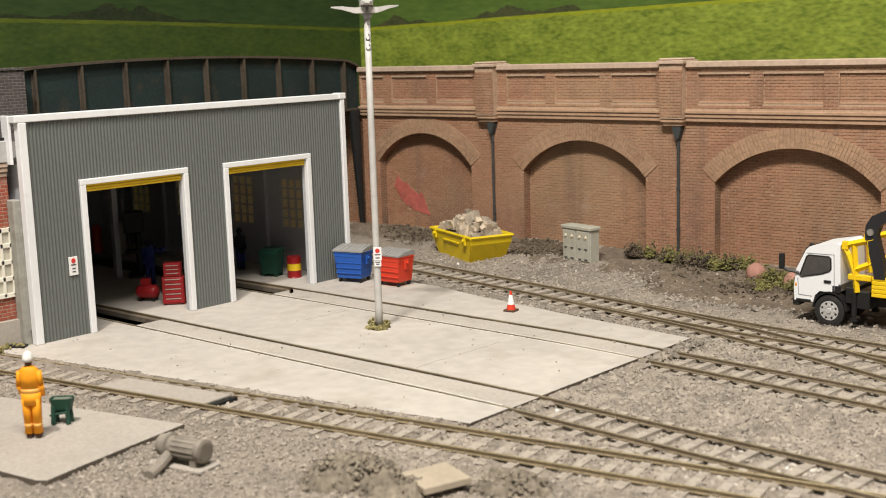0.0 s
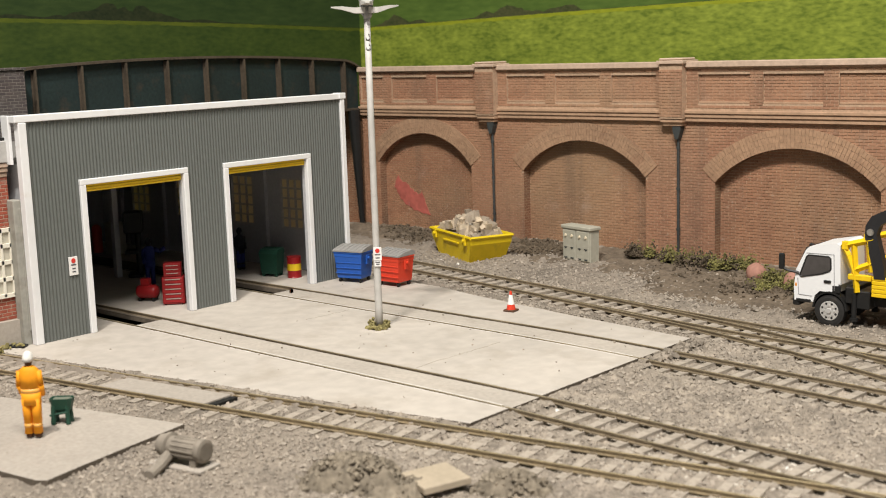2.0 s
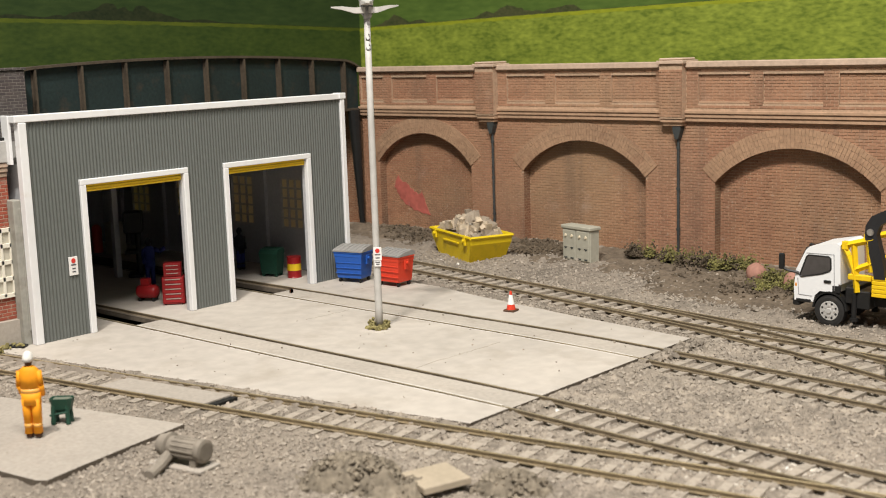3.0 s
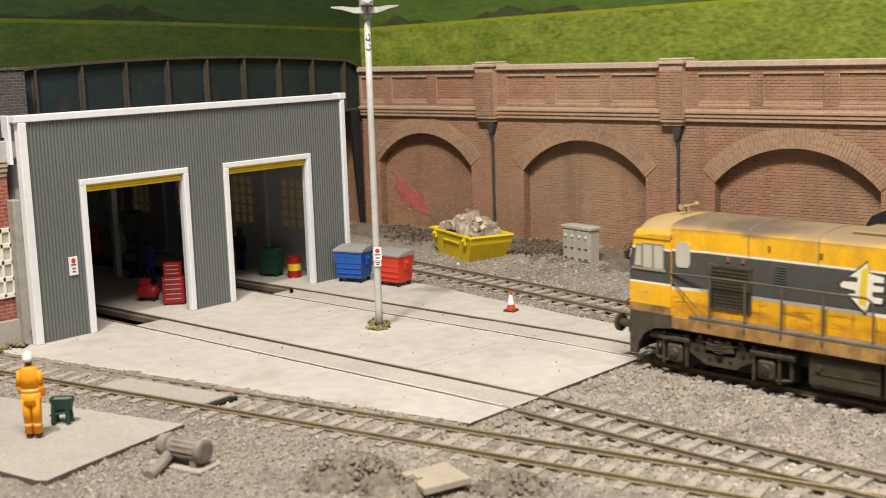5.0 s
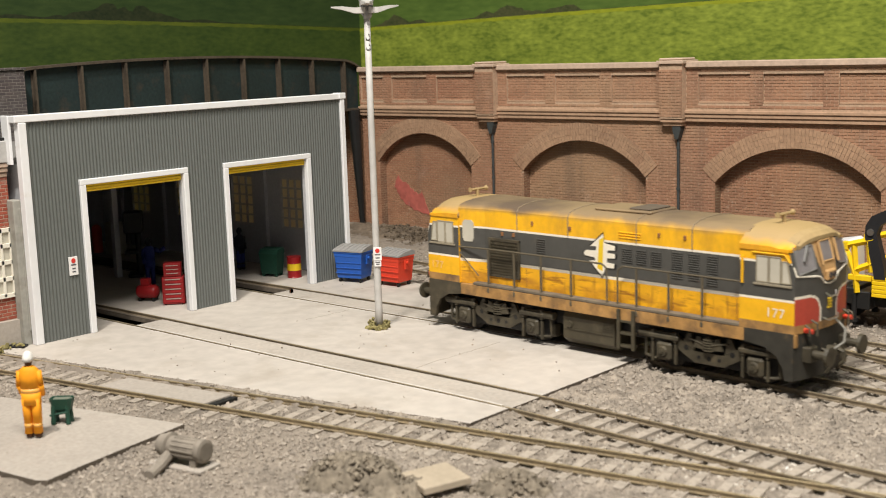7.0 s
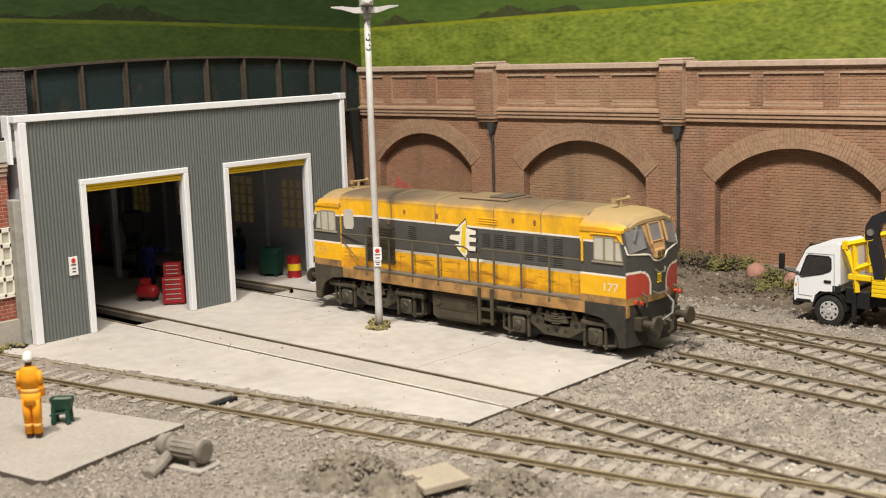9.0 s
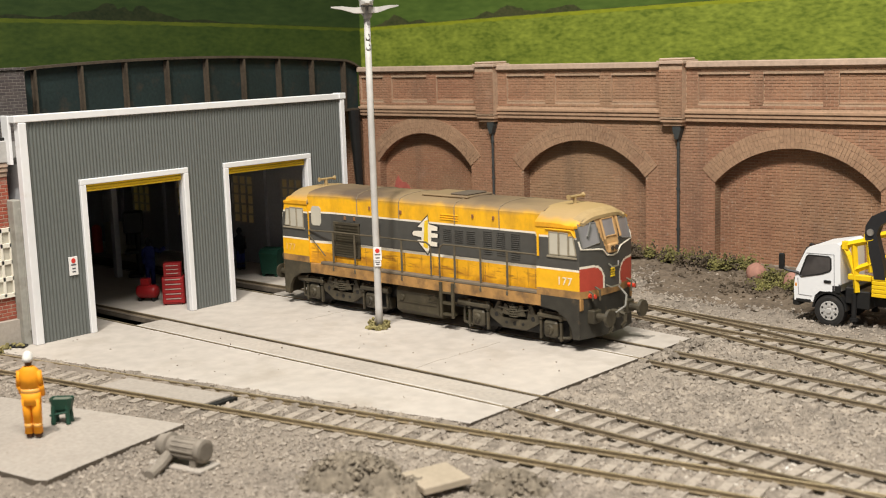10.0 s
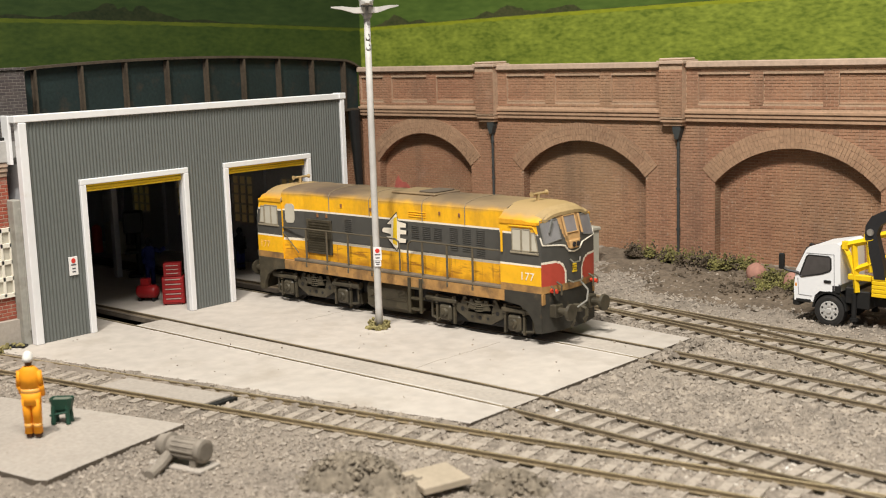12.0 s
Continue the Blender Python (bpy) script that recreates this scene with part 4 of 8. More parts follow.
# ---- printed scenic backdrop: two boards that meet in a corner ----
def print_material(name, dark, light, sx, sz, contrast=1.0):
    m = bpy.data.materials.new(name)
    m.use_nodes = True
    n, l = m.node_tree.nodes, m.node_tree.links
    b = n["Principled BSDF"]
    b.inputs["Roughness"].default_value = 0.75
    b.inputs["Specular IOR Level"].default_value = 0.2
    co = n.new("ShaderNodeTexCoord")
    mp = n.new("ShaderNodeMapping")
    mp.inputs["Scale"].default_value = (sx, sx, sz)
    l.new(co.outputs["Object"], mp.inputs["Vector"])
    t1 = n.new("ShaderNodeTexNoise")
    t1.inputs["Scale"].default_value, t1.inputs["Detail"].default_value, t1.inputs["Roughness"].default_value = 1.0, 8, 0.68
    l.new(mp.outputs[0], t1.inputs["Vector"])
    t2 = n.new("ShaderNodeTexNoise")
    t2.inputs["Scale"].default_value, t2.inputs["Detail"].default_value = 6.0, 6
    l.new(mp.outputs[0], t2.inputs["Vector"])
    add = n.new("ShaderNodeMath")
    add.operation = "ADD"
    l.new(t1.outputs["Fac"], add.inputs[0])
    l.new(t2.outputs["Fac"], add.inputs[1])
    r = n.new("ShaderNodeMapRange")
    r.inputs[1].default_value, r.inputs[2].default_value = 1.0 - 0.28 / contrast, 1.0 + 0.28 / contrast
    l.new(add.outputs[0], r.inputs[0])
    mx = n.new("ShaderNodeMix")
    mx.data_type = "RGBA"
    mx.inputs["A"].default_value, mx.inputs["B"].default_value = (*dark, 1), (*light, 1)
    l.new(r.outputs[0], mx.inputs["Factor"])
    l.new(mx.outputs["Result"], b.inputs["Base Color"])
    return m


M_FIELD = print_material("printed_meadow", (0.095, 0.138, 0.016), (0.29, 0.345, 0.048), 34, 80)
M_CREST = print_material("printed_meadow_crest", (0.19, 0.225, 0.014), (0.31, 0.34, 0.025), 25, 90)
M_FARFIELD = print_material("printed_far_field", (0.055, 0.10, 0.018), (0.10, 0.16, 0.03), 14, 60)
# Left board (_L): darker copies of the right board's prints, shade put into colour.
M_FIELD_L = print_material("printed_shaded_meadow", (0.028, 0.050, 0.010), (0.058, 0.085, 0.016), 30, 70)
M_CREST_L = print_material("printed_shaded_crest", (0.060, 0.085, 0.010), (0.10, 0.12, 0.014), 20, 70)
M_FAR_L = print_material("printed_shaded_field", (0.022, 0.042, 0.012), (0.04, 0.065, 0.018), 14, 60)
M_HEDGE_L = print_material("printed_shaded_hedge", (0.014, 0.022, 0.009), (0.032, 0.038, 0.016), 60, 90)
M_HEDGE = print_material("printed_hedge", (0.035, 0.048, 0.015), (0.085, 0.085, 0.036), 60, 90)


def backdrop():
    def board(name, p0, p1, crest, hedge, prints, label):
        """Vertical strips from p0 to p1; crest gives the printed hill line, hedge the height of the printed trees behind it."""
        bm = bm_new()
        n = 420
        cols = []
        for i in range(n + 1):
            t = i / n
            x, y = p0[0] + (p1[0] - p0[0]) * t, p0[1] + (p1[1] - p0[1]) * t
            s = math.hypot(x - p0[0], y - p0[1])
            c = crest(s) + 0.25 * noise.noise(Vector((s / 5, 1, 1)))
            h = max(0.25, hedge(s) * (0.75 + 0.7 * noise.noise(Vector((s / 16, 2, 5))) + 0.3 * noise.noise(Vector((s / 5, 2, 9)))))
            cols.append([bm.verts.new((x, y, z)) for z in (-60, c - 2.4 + 0.9 * noise.noise(Vector((s / 9, 0, 0))), c, c + h, 420)])
        for a, b in zip(cols, cols[1:]):
            for j, m in enumerate((0, 1, 3, 2)):
                bm.faces.new((a[j], b[j], b[j + 1], a[j + 1])).material_index = m
        tagged(link(name, bm, prints), label, "backdrop", kind="structure")
    board("backdrop_right", (-240, 300), (1100, 300), CREST_R, FAR_R, [M_FIELD, M_CREST, M_FARFIELD, M_HEDGE], "printed backdrop of bright green meadow hills")
    board("backdrop_left", (-240, 300), (-240, -900), CREST_L, FAR_L, [M_FIELD_L, M_CREST_L, M_FAR_L, M_HEDGE_L], "printed backdrop of green meadow hills with shade put into its colours")


def table(pts):
    return lambda s: lerp_path(pts, s)


CREST_R = table([(0, 134.6), (9, 135), (87, 136.6), (201, 139.2), (330, 141.7), (424, 142.4), (1400, 146)])
FAR_R = table([(0, 0), (18, 1), (28, 7), (60, 6), (72, 0.5), (100, 0.4), (120, 1.5), (132, 8), (168, 7), (182, 1.2), (196, 6), (212, 5), (215, 0.3), (1400, 0.3)])
CREST_L = table([(0, 134.8), (133, 139.5), (226, 142.1), (306, 143.9), (1300, 150)])
FAR_L = table([(0, 0.3), (120, 0.4), (185, 4), (200, 12), (225, 13), (250, 7), (275, 2), (310, 3), (1300, 2)])
backdrop()


# ---- engine shed ----


def shed():
    top = thing("engine_shed", 0, 0, 0, 0, "grey corrugated engine shed with white trim and two open doors", "shed")
    doors = ((-106.8, -55.8), (-29.6, 20.3))
    dz = 64.8
    # corrugated front
    bm = bm_new()
    y, pitch = -132.3, 1.62
    ys = []
    while y < 45.4:
        ys.append(y)
        y += pitch / 4
    prev = None

    def base(yy):
        return dz + 2 if any(a - 2.2 < yy < b + 2.2 for a, b in doors) else 0.0
    for i, yy in enumerate(ys):
        x = (-0.2, -0.2, 0.2, 0.2)[i % 4]
        cur = (x, yy)
        if prev:
            zb = max(base(prev[1]), base(yy))
            bm.faces.new([bm.verts.new(v) for v in ((prev[0], prev[1], zb), (x, yy, zb), (x, yy, 93.4), (prev[0], prev[1], 93.4))])
        prev = cur
    part("cladding", bm, M_CLAD, top)
    # inner lining of the front
    for a, b, z0 in ((-131, -106.9, 0), (-55.7, -29.7, 0), (20.4, 45.2, 0), (-106.8, -55.8, dz + 0.2), (-29.6, 20.3, dz + 0.2)):
        bm = bm_new()
        box(bm, -3.2, a, z0, -0.6, b, 91)
        part("front_lining", bm, M_INWALL, top)
    bm = bm_new()
    box(bm, -3.4, -137.6, 93.3, 1.3, 48.6, 96.2, 0.25)
    box(bm, -3.8, 44.6, 93.5, 1.7, 48.9, 96.5, 0.2)
    part("top_trim", bm, M_WHITE, top)
    bm = bm_new()
    box(bm, -2.5, -136.0, 0, 1.3, -132.4, 93.2, 0.25)
    part("corner_trim", bm, M_WHITE, top)
    bm = bm_new()
    box(bm, -2.5, 45.4, 0, 1.3, 48.2, 93.2, 0.25)
    part("corner_trim", bm, M_WHITE, top)
    bm = bm_new()
    box(bm, -9, -138.0, 76, -3.5, -136.6, 96.2, 0.2)
    part("return_trim", bm, M_WHITE, top)
    for a, b in doors:
        bm = bm_new()
        for y0, y1, z0, z1 in ((a - 2.8, a, 0, dz), (b, b + 2.8, 0, dz), (a - 2.8, b + 2.8, dz + 0.02, dz + 2.5)):
            box(bm, -1.3, y0, z0, 1.3, y1, z1, 0.25)
        part("door_frame", bm, M_WHITE, top)
        roll = part("roller_door", bm_roller(a, b, dz), M_YELLOW, top, "yellow roller door, rolled up")
    # side walls, back wall and roof
    bm = bm_new()
    box(bm, -228, -133.2, 0, -3.3, -131.2, 76)
    part("side_wall", bm, M_INWALL, top)
    wins = [(-51.5, -34), (-94, -75.5), (-148, -130), (-194, -175.5)]
    cuts = [-228] + sorted(v for w in wins for v in w) + [-3.3]
    for i, (a, b) in enumerate(zip(cuts, cuts[1:])):
        for z0, z1 in ((0, 22), (50, 76)) if i % 2 else ((0, 76),):
            bm = bm_new()
            box(bm, a, 46.6, z0, b, 48.6, z1)
            part("wall_panel", bm, M_INWALL, top)
    for a in (-20, -64, -112, -160, -205):
        bm = bm_new()
        box(bm, a - 1.6, 44.4, 0, a + 1.6, 46.7, 76)
        part("wall_pier", bm, M_INWALL, top)
    for a, b in wins:
        fr = bm_new()
        prism(fr, [(a, 22), (b, 22), (b, 22.8), (a, 22.8)], "y", 47.0, 47.8)
        w = part("window", fr, M_INWALL, top, "multi-paned shed window")
        bars = [(a, 49.2, b, 50)] + [(a + (b - a) * i / 3 - 0.5, 22.8, a + (b - a) * i / 3 + 0.5, 49.2) for i in range(4)]
        bars += [(a + 0.5, 22 + 28 * i / 5 - 0.45, b - 0.5, 22 + 28 * i / 5 + 0.45) for i in range(1, 5)]
        for x0, z0, x1, z1 in bars:
            bar = bm_new()
            box(bar, x0, 46.9, z0, x1, 47.9, z1)
            part("glazing_bar", bar, M_INWALL, w)
        for i in range(3):
            for j in range(5):
                pn = bm_new()
                box(pn, a + (b - a) * i / 3, 48.0, 22 + 5.6 * j, a + (b - a) * (i + 1) / 3, 48.3, 27.6 + 5.6 * j)
                part("pane", pn, M_PANELIT, w)
    bm = bm_new()
    box(bm, -230, -133, 0, -228.1, -30, 76)
    box(bm, -230, 36, 0, -228.1, 48, 76)
    box(bm, -230, -30, 46, -228.1, 36, 76)
    part("back_wall", bm, M_INWALL, top)
    bm = bm_new()
    box(bm, -230, -133.4, 76.1, -3.4, 48.8, 78)
    for x in (-40, -90, -140, -190):
        box(bm, x - 1.5, -131, 71, x + 1.5, 46.4, 76)
    part("roof", bm, M_ROOF, top)
    for x, y in ((-107, -24), (-40, -25), (-175, -24)):
        bm = bm_new()
        box(bm, x - 1.6, y - 1.6, 0, x + 1.6, y + 1.6, 76)
        part("column", bm, M_INWALL, top)


def bm_roller(a, b, dz):
    bm = bm_new()
    for i in range(3):
        z = dz - 3.3 + i * 1.1
        box(bm, -2.9, a, z + 0.05, -1.0 + (0.35 if i == 1 else 0), b, z + 1.05, 0.2)
    return bm


M_PANELIT = material("dusty_pane", (0.74, 0.67, 0.53), 0.4, vary=0.2, bump=0)
nodes = M_PANELIT.node_tree.nodes
tr = nodes.new("ShaderNodeBsdfTranslucent")
tr.inputs[0].default_value = (0.70, 0.63, 0.49, 1)
ms = nodes.new("ShaderNodeMixShader")
ms.inputs[0].default_value = 0.75
M_PANELIT.node_tree.links.new(nodes["Principled BSDF"].outputs[0], ms.inputs[1])
M_PANELIT.node_tree.links.new(tr.outputs[0], ms.inputs[2])
M_PANELIT.node_tree.links.new(ms.outputs[0], nodes["Material Output"].inputs[0])
shed()


# ---- diesel locomotive ----
def locomotive():
    top = thing("diesel_locomotive", 0, 0, 0, 0, "weathered orange and grey diesel locomotive with white lines and brown grime", "locomotive")
    OR, WH, GR, RF, LO = 0, 1, 2, 3, 4
    mats = [M_ORANGE_DUST, M_LWHITE, M_LGREY, M_ORANGE_DUST, M_ORANGE_LOW, M_DOORS]

    # --- engine-room casing
    def casing(bm, sections):
        """sections: (x, half width); bands of paint run along the side."""
        bands = [(21.0, 5), (30.3, WH), (31.5, GR), (44.3, WH), (45.1, OR), (52.3, RF)]
        rows = []
        for x, w in sections:
            pr = [(-w, z) for z, _ in bands]
            for i in range(1, 8):
                a = math.pi * i / 8
                pr.append((-w * math.cos(a), 52.3 + 3.2 * math.sin(a) ** 0.8))
            pr += [(w, z) for z, _ in reversed(bands)]
            rows.append([bm.verts.new((x, y, z)) for y, z in pr])
        n = len(rows[0])
        cols = [m for _, m in bands[:-1]]
        kinds = cols + [RF] * (n - 1 - 2 * len(cols)) + cols[::-1]
        for r, s in zip(rows, rows[1:]):
            for i in range(n - 1):
                bm.faces.new((r[i], r[i + 1], s[i + 1], s[i])).material_index = kinds[i]
        bm.faces.new(rows[0]).material_index = GR
        bm.faces.new(rows[-1][::-1]).material_index = GR

    bm = bm_new()
    casing(bm, [(-68, 17.2), (-67.4, 17.2), (-55.5, 14.6), (66, 14.6)])
    body = part("body_casing", bm, mats, top)
    # seams of the roof and side panels
    for x in (-38, -12, 20, 44):
        bm = bm_new()
        pts = [(x, -14.75, 45), (x, -14.75, 52.2)] + [(x, -14.6 * math.cos(math.pi * i / 8), 52.4 + 3.2 * math.sin(math.pi * i / 8) ** 0.8) for i in range(1, 8)] + [(x, 14.7, 52.2)]
        rod(bm, pts, 0.22, seg=5)
        part("panel_seam", bm, M_LROOF, body)
    bm = bm_new()
    box(bm, -4, -8.5, 55.0, 22, 8.5, 56.1, 0.4)
    hatch = part("roof_hatch", bm, M_ORANGE_DUST, body, "dusty brown roof hatch")
    bm = bm_new()
    box(bm, 11, -6.5, 56.1, 20.5, 6.5, 56.8, 0.25)
    part("exhaust_cover", bm, M_ROOFGREY, hatch, "sooty exhaust cover")
    # radiator grille, with frame and slats, on both sides
    for s in (-1, 1):
        bm = bm_new()
        yy = s * 14.7
        for x0, x1, z0, z1 in ((-53.5, -52.3, 25, 41), (-37.8, -36.6, 25, 41), (-53.5, -36.6, 39.8, 41), (-53.5, -36.6, 25, 26)):
            box(bm, x0, yy - 0.5, z0, x1, yy + 0.5, z1, 0.1)
        grille = part("grille", bm, M_LUNDER, top, "dirty brown radiator grille")
        bm = bm_new()
        box(bm, -52.3, yy - 0.2, 26, -37.8, yy + 0.1, 39.8)
        for i in range(11):
            box(bm, -52.3, yy - 0.45, 26.4 + 1.2 * i, -37.8, yy + 0.45, 26.9 + 1.2 * i)
        part("slats", bm, M_TANK, grille)
        for x0, x1, z0, z1 in ((-28, -23.5, 37, 43.2), (13.5, 18.0, 37.5, 43.2), (20.0, 24.5, 37.5, 43.2), (26.5, 31, 37.5, 43.2), (35.5, 40, 34, 44), (42.5, 47, 34, 44), (50, 54.5, 33, 44), (12, 22, 46.5, 49.5)):
            bm = bm_new()
            k = int((z1 - z0) / 0.8)
            for i in range(k):
                z = z0 + (z1 - z0) * i / k
                vs = box(bm, x0, s * 14.45 - 0.45, z, x1, s * 14.45 + 0.45, z + 0.36, 0.08)
            part("louvre", bm, M_LGREY if z0 < 45 else M_ORANGE, top)
        for x, z, w in ((-62, 47, 0.8), (-30, 48.5, 1.0), (-11, 48.0, 1.1), (30, 49, 0.9), (41, 49, 1.0), (-46, 43, 1.2), (-40, 43, 1.2)):
            bm = bm_new()
            box(bm, x - w / 2, s * 14.7 - 0.35, z - 0.8, x + w / 2, s * 14.7 + 0.35, z + 0.8, 0.1)
            part("latch", bm, M_RUST, body)
        for x in (-33.5, -9.5, 10.0, 36, 62):
            bm = bm_new()
            box(bm, x - 0.07, s * 14.6 - 0.08, 22.5, x + 0.07, s * 14.6 + 0.08, 30.2)
            part("door_seam", bm, M_RUST, body)
        # the double-arrow emblem, as a plain shape
        bm = bm_new()
        e = s * 14.75
        cx = 3.3
        sh = [(1.6, 47.4), (2.2, 44.0), (7.2, 43.2), (7.0, 41.5), (3.6, 41.3), (3.6, 40.3), (7.2, 40.2), (7.0, 38.5), (3.4, 38.3), (3.4, 36.6), (6.8, 36.4), (6.6, 34.7), (2.6, 34.6), (1.2, 31.0), (-4.8, 36.6), (-2.2, 36.9), (-2.4, 38.0), (-7.2, 38.5), (-7.5, 39.5), (-6.6, 40.5), (-1.8, 40.8), (-1.6, 42.3), (-4.4, 42.3)]
        prism(bm, [(cx + u, z) for u, z in sh], "y", e - 0.12, e + 0.12)
        ol = bm_new()
        prism(ol, [(cx + u * 1.07 + (0.3 if u > 4 else -0.1), 39.2 + (z - 39.2) * 1.08) for u, z in sh], "y", e - 0.07, e + 0.07)
        part("emblem_outline", ol, M_BLACK, top)
        em = part("emblem", bm, M_LWHITE, top, "white and yellow arrow emblem")
        bm = bm_new()
        prism(bm, [(cx - 1.2, 34.0), (cx + 1.3, 33.2), (cx + 1.9, 46), (cx - 0.2, 45.0)], "y", e - 0.16, e + 0.16)
        part("emblem_stripe", bm, M_YELLOW, em)

    # --- cabs
    def front_x(y, z):
        c = 85.6 if z < 40 else 85.6 - (z - 40) * 0.26
        return c + 3.0 * (1 - (y / 18.0) ** 2)

    def eave(y):
        return 49.0 + 5.6 * (1 - min(1.0, abs(y / 18.0)) ** 3.4)

    def cab(s, back):
        bm = bm_new()
        NY, NZ = 72, 60
        zs = [21 + (49 - 21) * j / NZ for j in range(NZ + 1)]

        def lobe(ay, z, k):
            """The red panel either side of the nose, k inside its white border."""
            r = 6.0 - k
            if ay < 5.0 + k or z < 24.0:
                return False
            top = 33.4 - k if ay >= 11 else 27.0 + (6.4 - k) * math.sqrt(max(0.0, 1 - ((11 - ay) / r) ** 2))
            return z < top

        def paint(y, z):
            ay = abs(y)
            if z < 24.0:
                return 4
            if lobe(ay, z, 0.85):
                return 5
            if lobe(ay, z, 0.0):
                return 1
            return 6 if ay < 4.0 + max(0, z - 38.5) * 0.42 and z > 37.8 else 2
        
        def lift(y, z):
            """Above the waist the front reaches up to the curved roof."""
            return z if z < 40 else 40 + (z - 40) / 9.0 * (max(48.8, eave(y) - 1.6) - 40)
        grid = [[bm.verts.new((s * front_x(-18 + i * 0.5, lift(-18 + i * 0.5, z)), -18 + i * 0.5, lift(-18 + i * 0.5, z))) for i in range(NY + 1)] for z in zs]
        for j in range(NZ):
            for i in range(NY):
                f = bm.faces.new((grid[j][i], grid[j][i + 1], grid[j + 1][i + 1], grid[j + 1][i]))
                f.material_index = paint(-17.75 + i * 0.5, (zs[j] + zs[j + 1]) / 2)
        # sides in bands
        bands = [(21.0, 4), (23.9, 0), (31.5, 1), (32.3, 2), (44.1, 1), (44.9, 0), (49.0, 0)]
        for sd in (-1, 1):
            for (z0, m), (z1, _) in zip(bands, bands[1:]):
                k = 3
                for q in range(k):
                    za, zb = z0 + (z1 - z0) * q / k, z0 + (z1 - z0) * (q + 1) / k
                    bm.faces.new([bm.verts.new(v) for v in ((s * back, sd * 18, za), (s * front_x(18, za), sd * 18, za), (s * front_x(18, zb), sd * 18, zb), (s * back, sd * 18, zb))]).material_index = m
        bm.faces.new([bm.verts.new(v) for v in ((s * back, -18, 21), (s * back, 18, 21), (s * back, 18, 49), (s * back, -18, 49))]).material_index = 0
        cb = part("cab", bm, [M_ORANGE, M_LWHITE, M_LGREY, M_LRED, M_ORANGE_LOW, M_LRED, M_NOSE], top, "orange cab with red lower front and grey upper front" if s > 0 else "")
        # roof of the cab
        bm = bm_new()
        rows = []
        for x, drop in ((back, 0), (back + (80 - back) * 0.5, 0), (77.0, 0.2), (80.0, 0.7), (82.2, 1.7), (83.6, 3.0)):
            row = []
            for i in range(25):
                y = -18.4 + 36.8 * i / 24
                ex = x + (2.6 * (1 - (y / 18.4) ** 2) if x > 78 else 0)
                z = max(48.6, eave(y) - drop * (1 if abs(y) < 15 else 0.5)) + (0.9 if x < 79 else 0.6)
                row.append(bm.verts.new((s * ex, y, z)))
            rows.append(row)
        lip = [bm.verts.new((v.co.x, v.co.y, max(48.2, v.co.z - 1.3))) for v in rows[-1]]
        rows.append(lip)
        for a, b in zip(rows, rows[1:]):
            for i in range(24):
                bm.faces.new((a[i], a[i + 1], b[i + 1], b[i])).material_index = 1 if a in rows[:3] or i in (0, 1, 22, 23) else 0
        bk = [bm.verts.new((v.co.x, v.co.y, 48.2)) for v in rows[0]]
        for i in range(24):
            bm.faces.new((rows[0][i], bk[i], bk[i + 1], rows[0][i + 1])).material_index = 0
        for sd in (0, 24):
            for a, b in zip(rows, rows[1:]):
                va, vb = a[sd].co.copy(), b[sd].co.copy()
                bm.faces.new([bm.verts.new(v) for v in (va, vb, (vb.x, vb.y, 48.2), (va.x, va.y, 48.2))]).material_index = 1
        part("cab_roof", bm, [M_ROOFCAB, M_CABROOF_DUST], cb, "dust-covered cab roof", smooth=False)
        # front windows: glass and rim
        for y0, y1, z0, z1, sk in ((-16.4, -7.6, 40.6, 49.6, 1.4), (-3.9, 3.9, 43.6, 50.4, 0), (7.6, 16.4, 40.6, 49.6, -1.4)):
            g, r = bm_new(), bm_new()
            cs = []
            for u, v in ((0, 0), (1, 0), (1, 1), (0, 1)):
                y = y0 + (y1 - y0) * u
                z = z0 + (z1 - z0) * v
                if sk > 0 and u == 1 and v == 0:
                    z += 1.3
                if sk < 0 and u == 0 and v == 0:
                    z += 1.3
                z = min(z, eave(y) - 0.6)
                cs.append(Vector((s * (front_x(y, z) + 0.25), y, z)))
            g.faces.new([g.verts.new(c) for c in cs])
            bmesh.ops.solidify(g, geom=g.faces[:], thickness=0.4)
            rod(r, cs + cs[:1], 0.3, seg=6)
            w = part("windscreen", g, M_GLASSDARK, cb, "grey windscreen with its reflection put into the colour")
            part("rim", r, M_RIM if abs(sk) else M_NOSE, w)
        bm = bm_new()
        for k in (-1, 1):
            line = [(17.6, 43.4), (17.2, 40.3), (8.2, 39.4), (6.0, 39.0), (3.6, 36.6), (0, 36.0)]
            rod(bm, [(s * (front_x(k * y, z) + 0.15), k * y, z) for y, z in line], 0.34, seg=5)
        part("piping", bm, M_LWHITE, cb, "white piping below the windscreens")
        bm = bm_new()
        for y in (-5.3, 5.3):
            rod(bm, [(s * (front_x(y, 51) + 1.3), y, 50.6), (s * (front_x(y, 43) + 1.4), y, 43.0)], 0.45)
        part("grab_rail", bm, M_NOSE, cb)
        bm = bm_new()
        rod(bm, [(s * (front_x(-11, 49) + 0.9), -11, 50), (s * (front_x(-13, 45) + 0.7), -13.5, 45)], 0.4)
        part("wiper", bm, M_STEEL, cb)
        bm = bm_new()
        hx = front_x(0, 39)
        box(bm, min(s * (hx - 0.6), s * (hx + 1.0)), -3.0, 37.2, max(s * (hx - 0.6), s * (hx + 1.0)), 3.0, 40.8, 0.5)
        hl = part("headlight_box", bm, M_NOSE, cb, "tan twin headlight box")
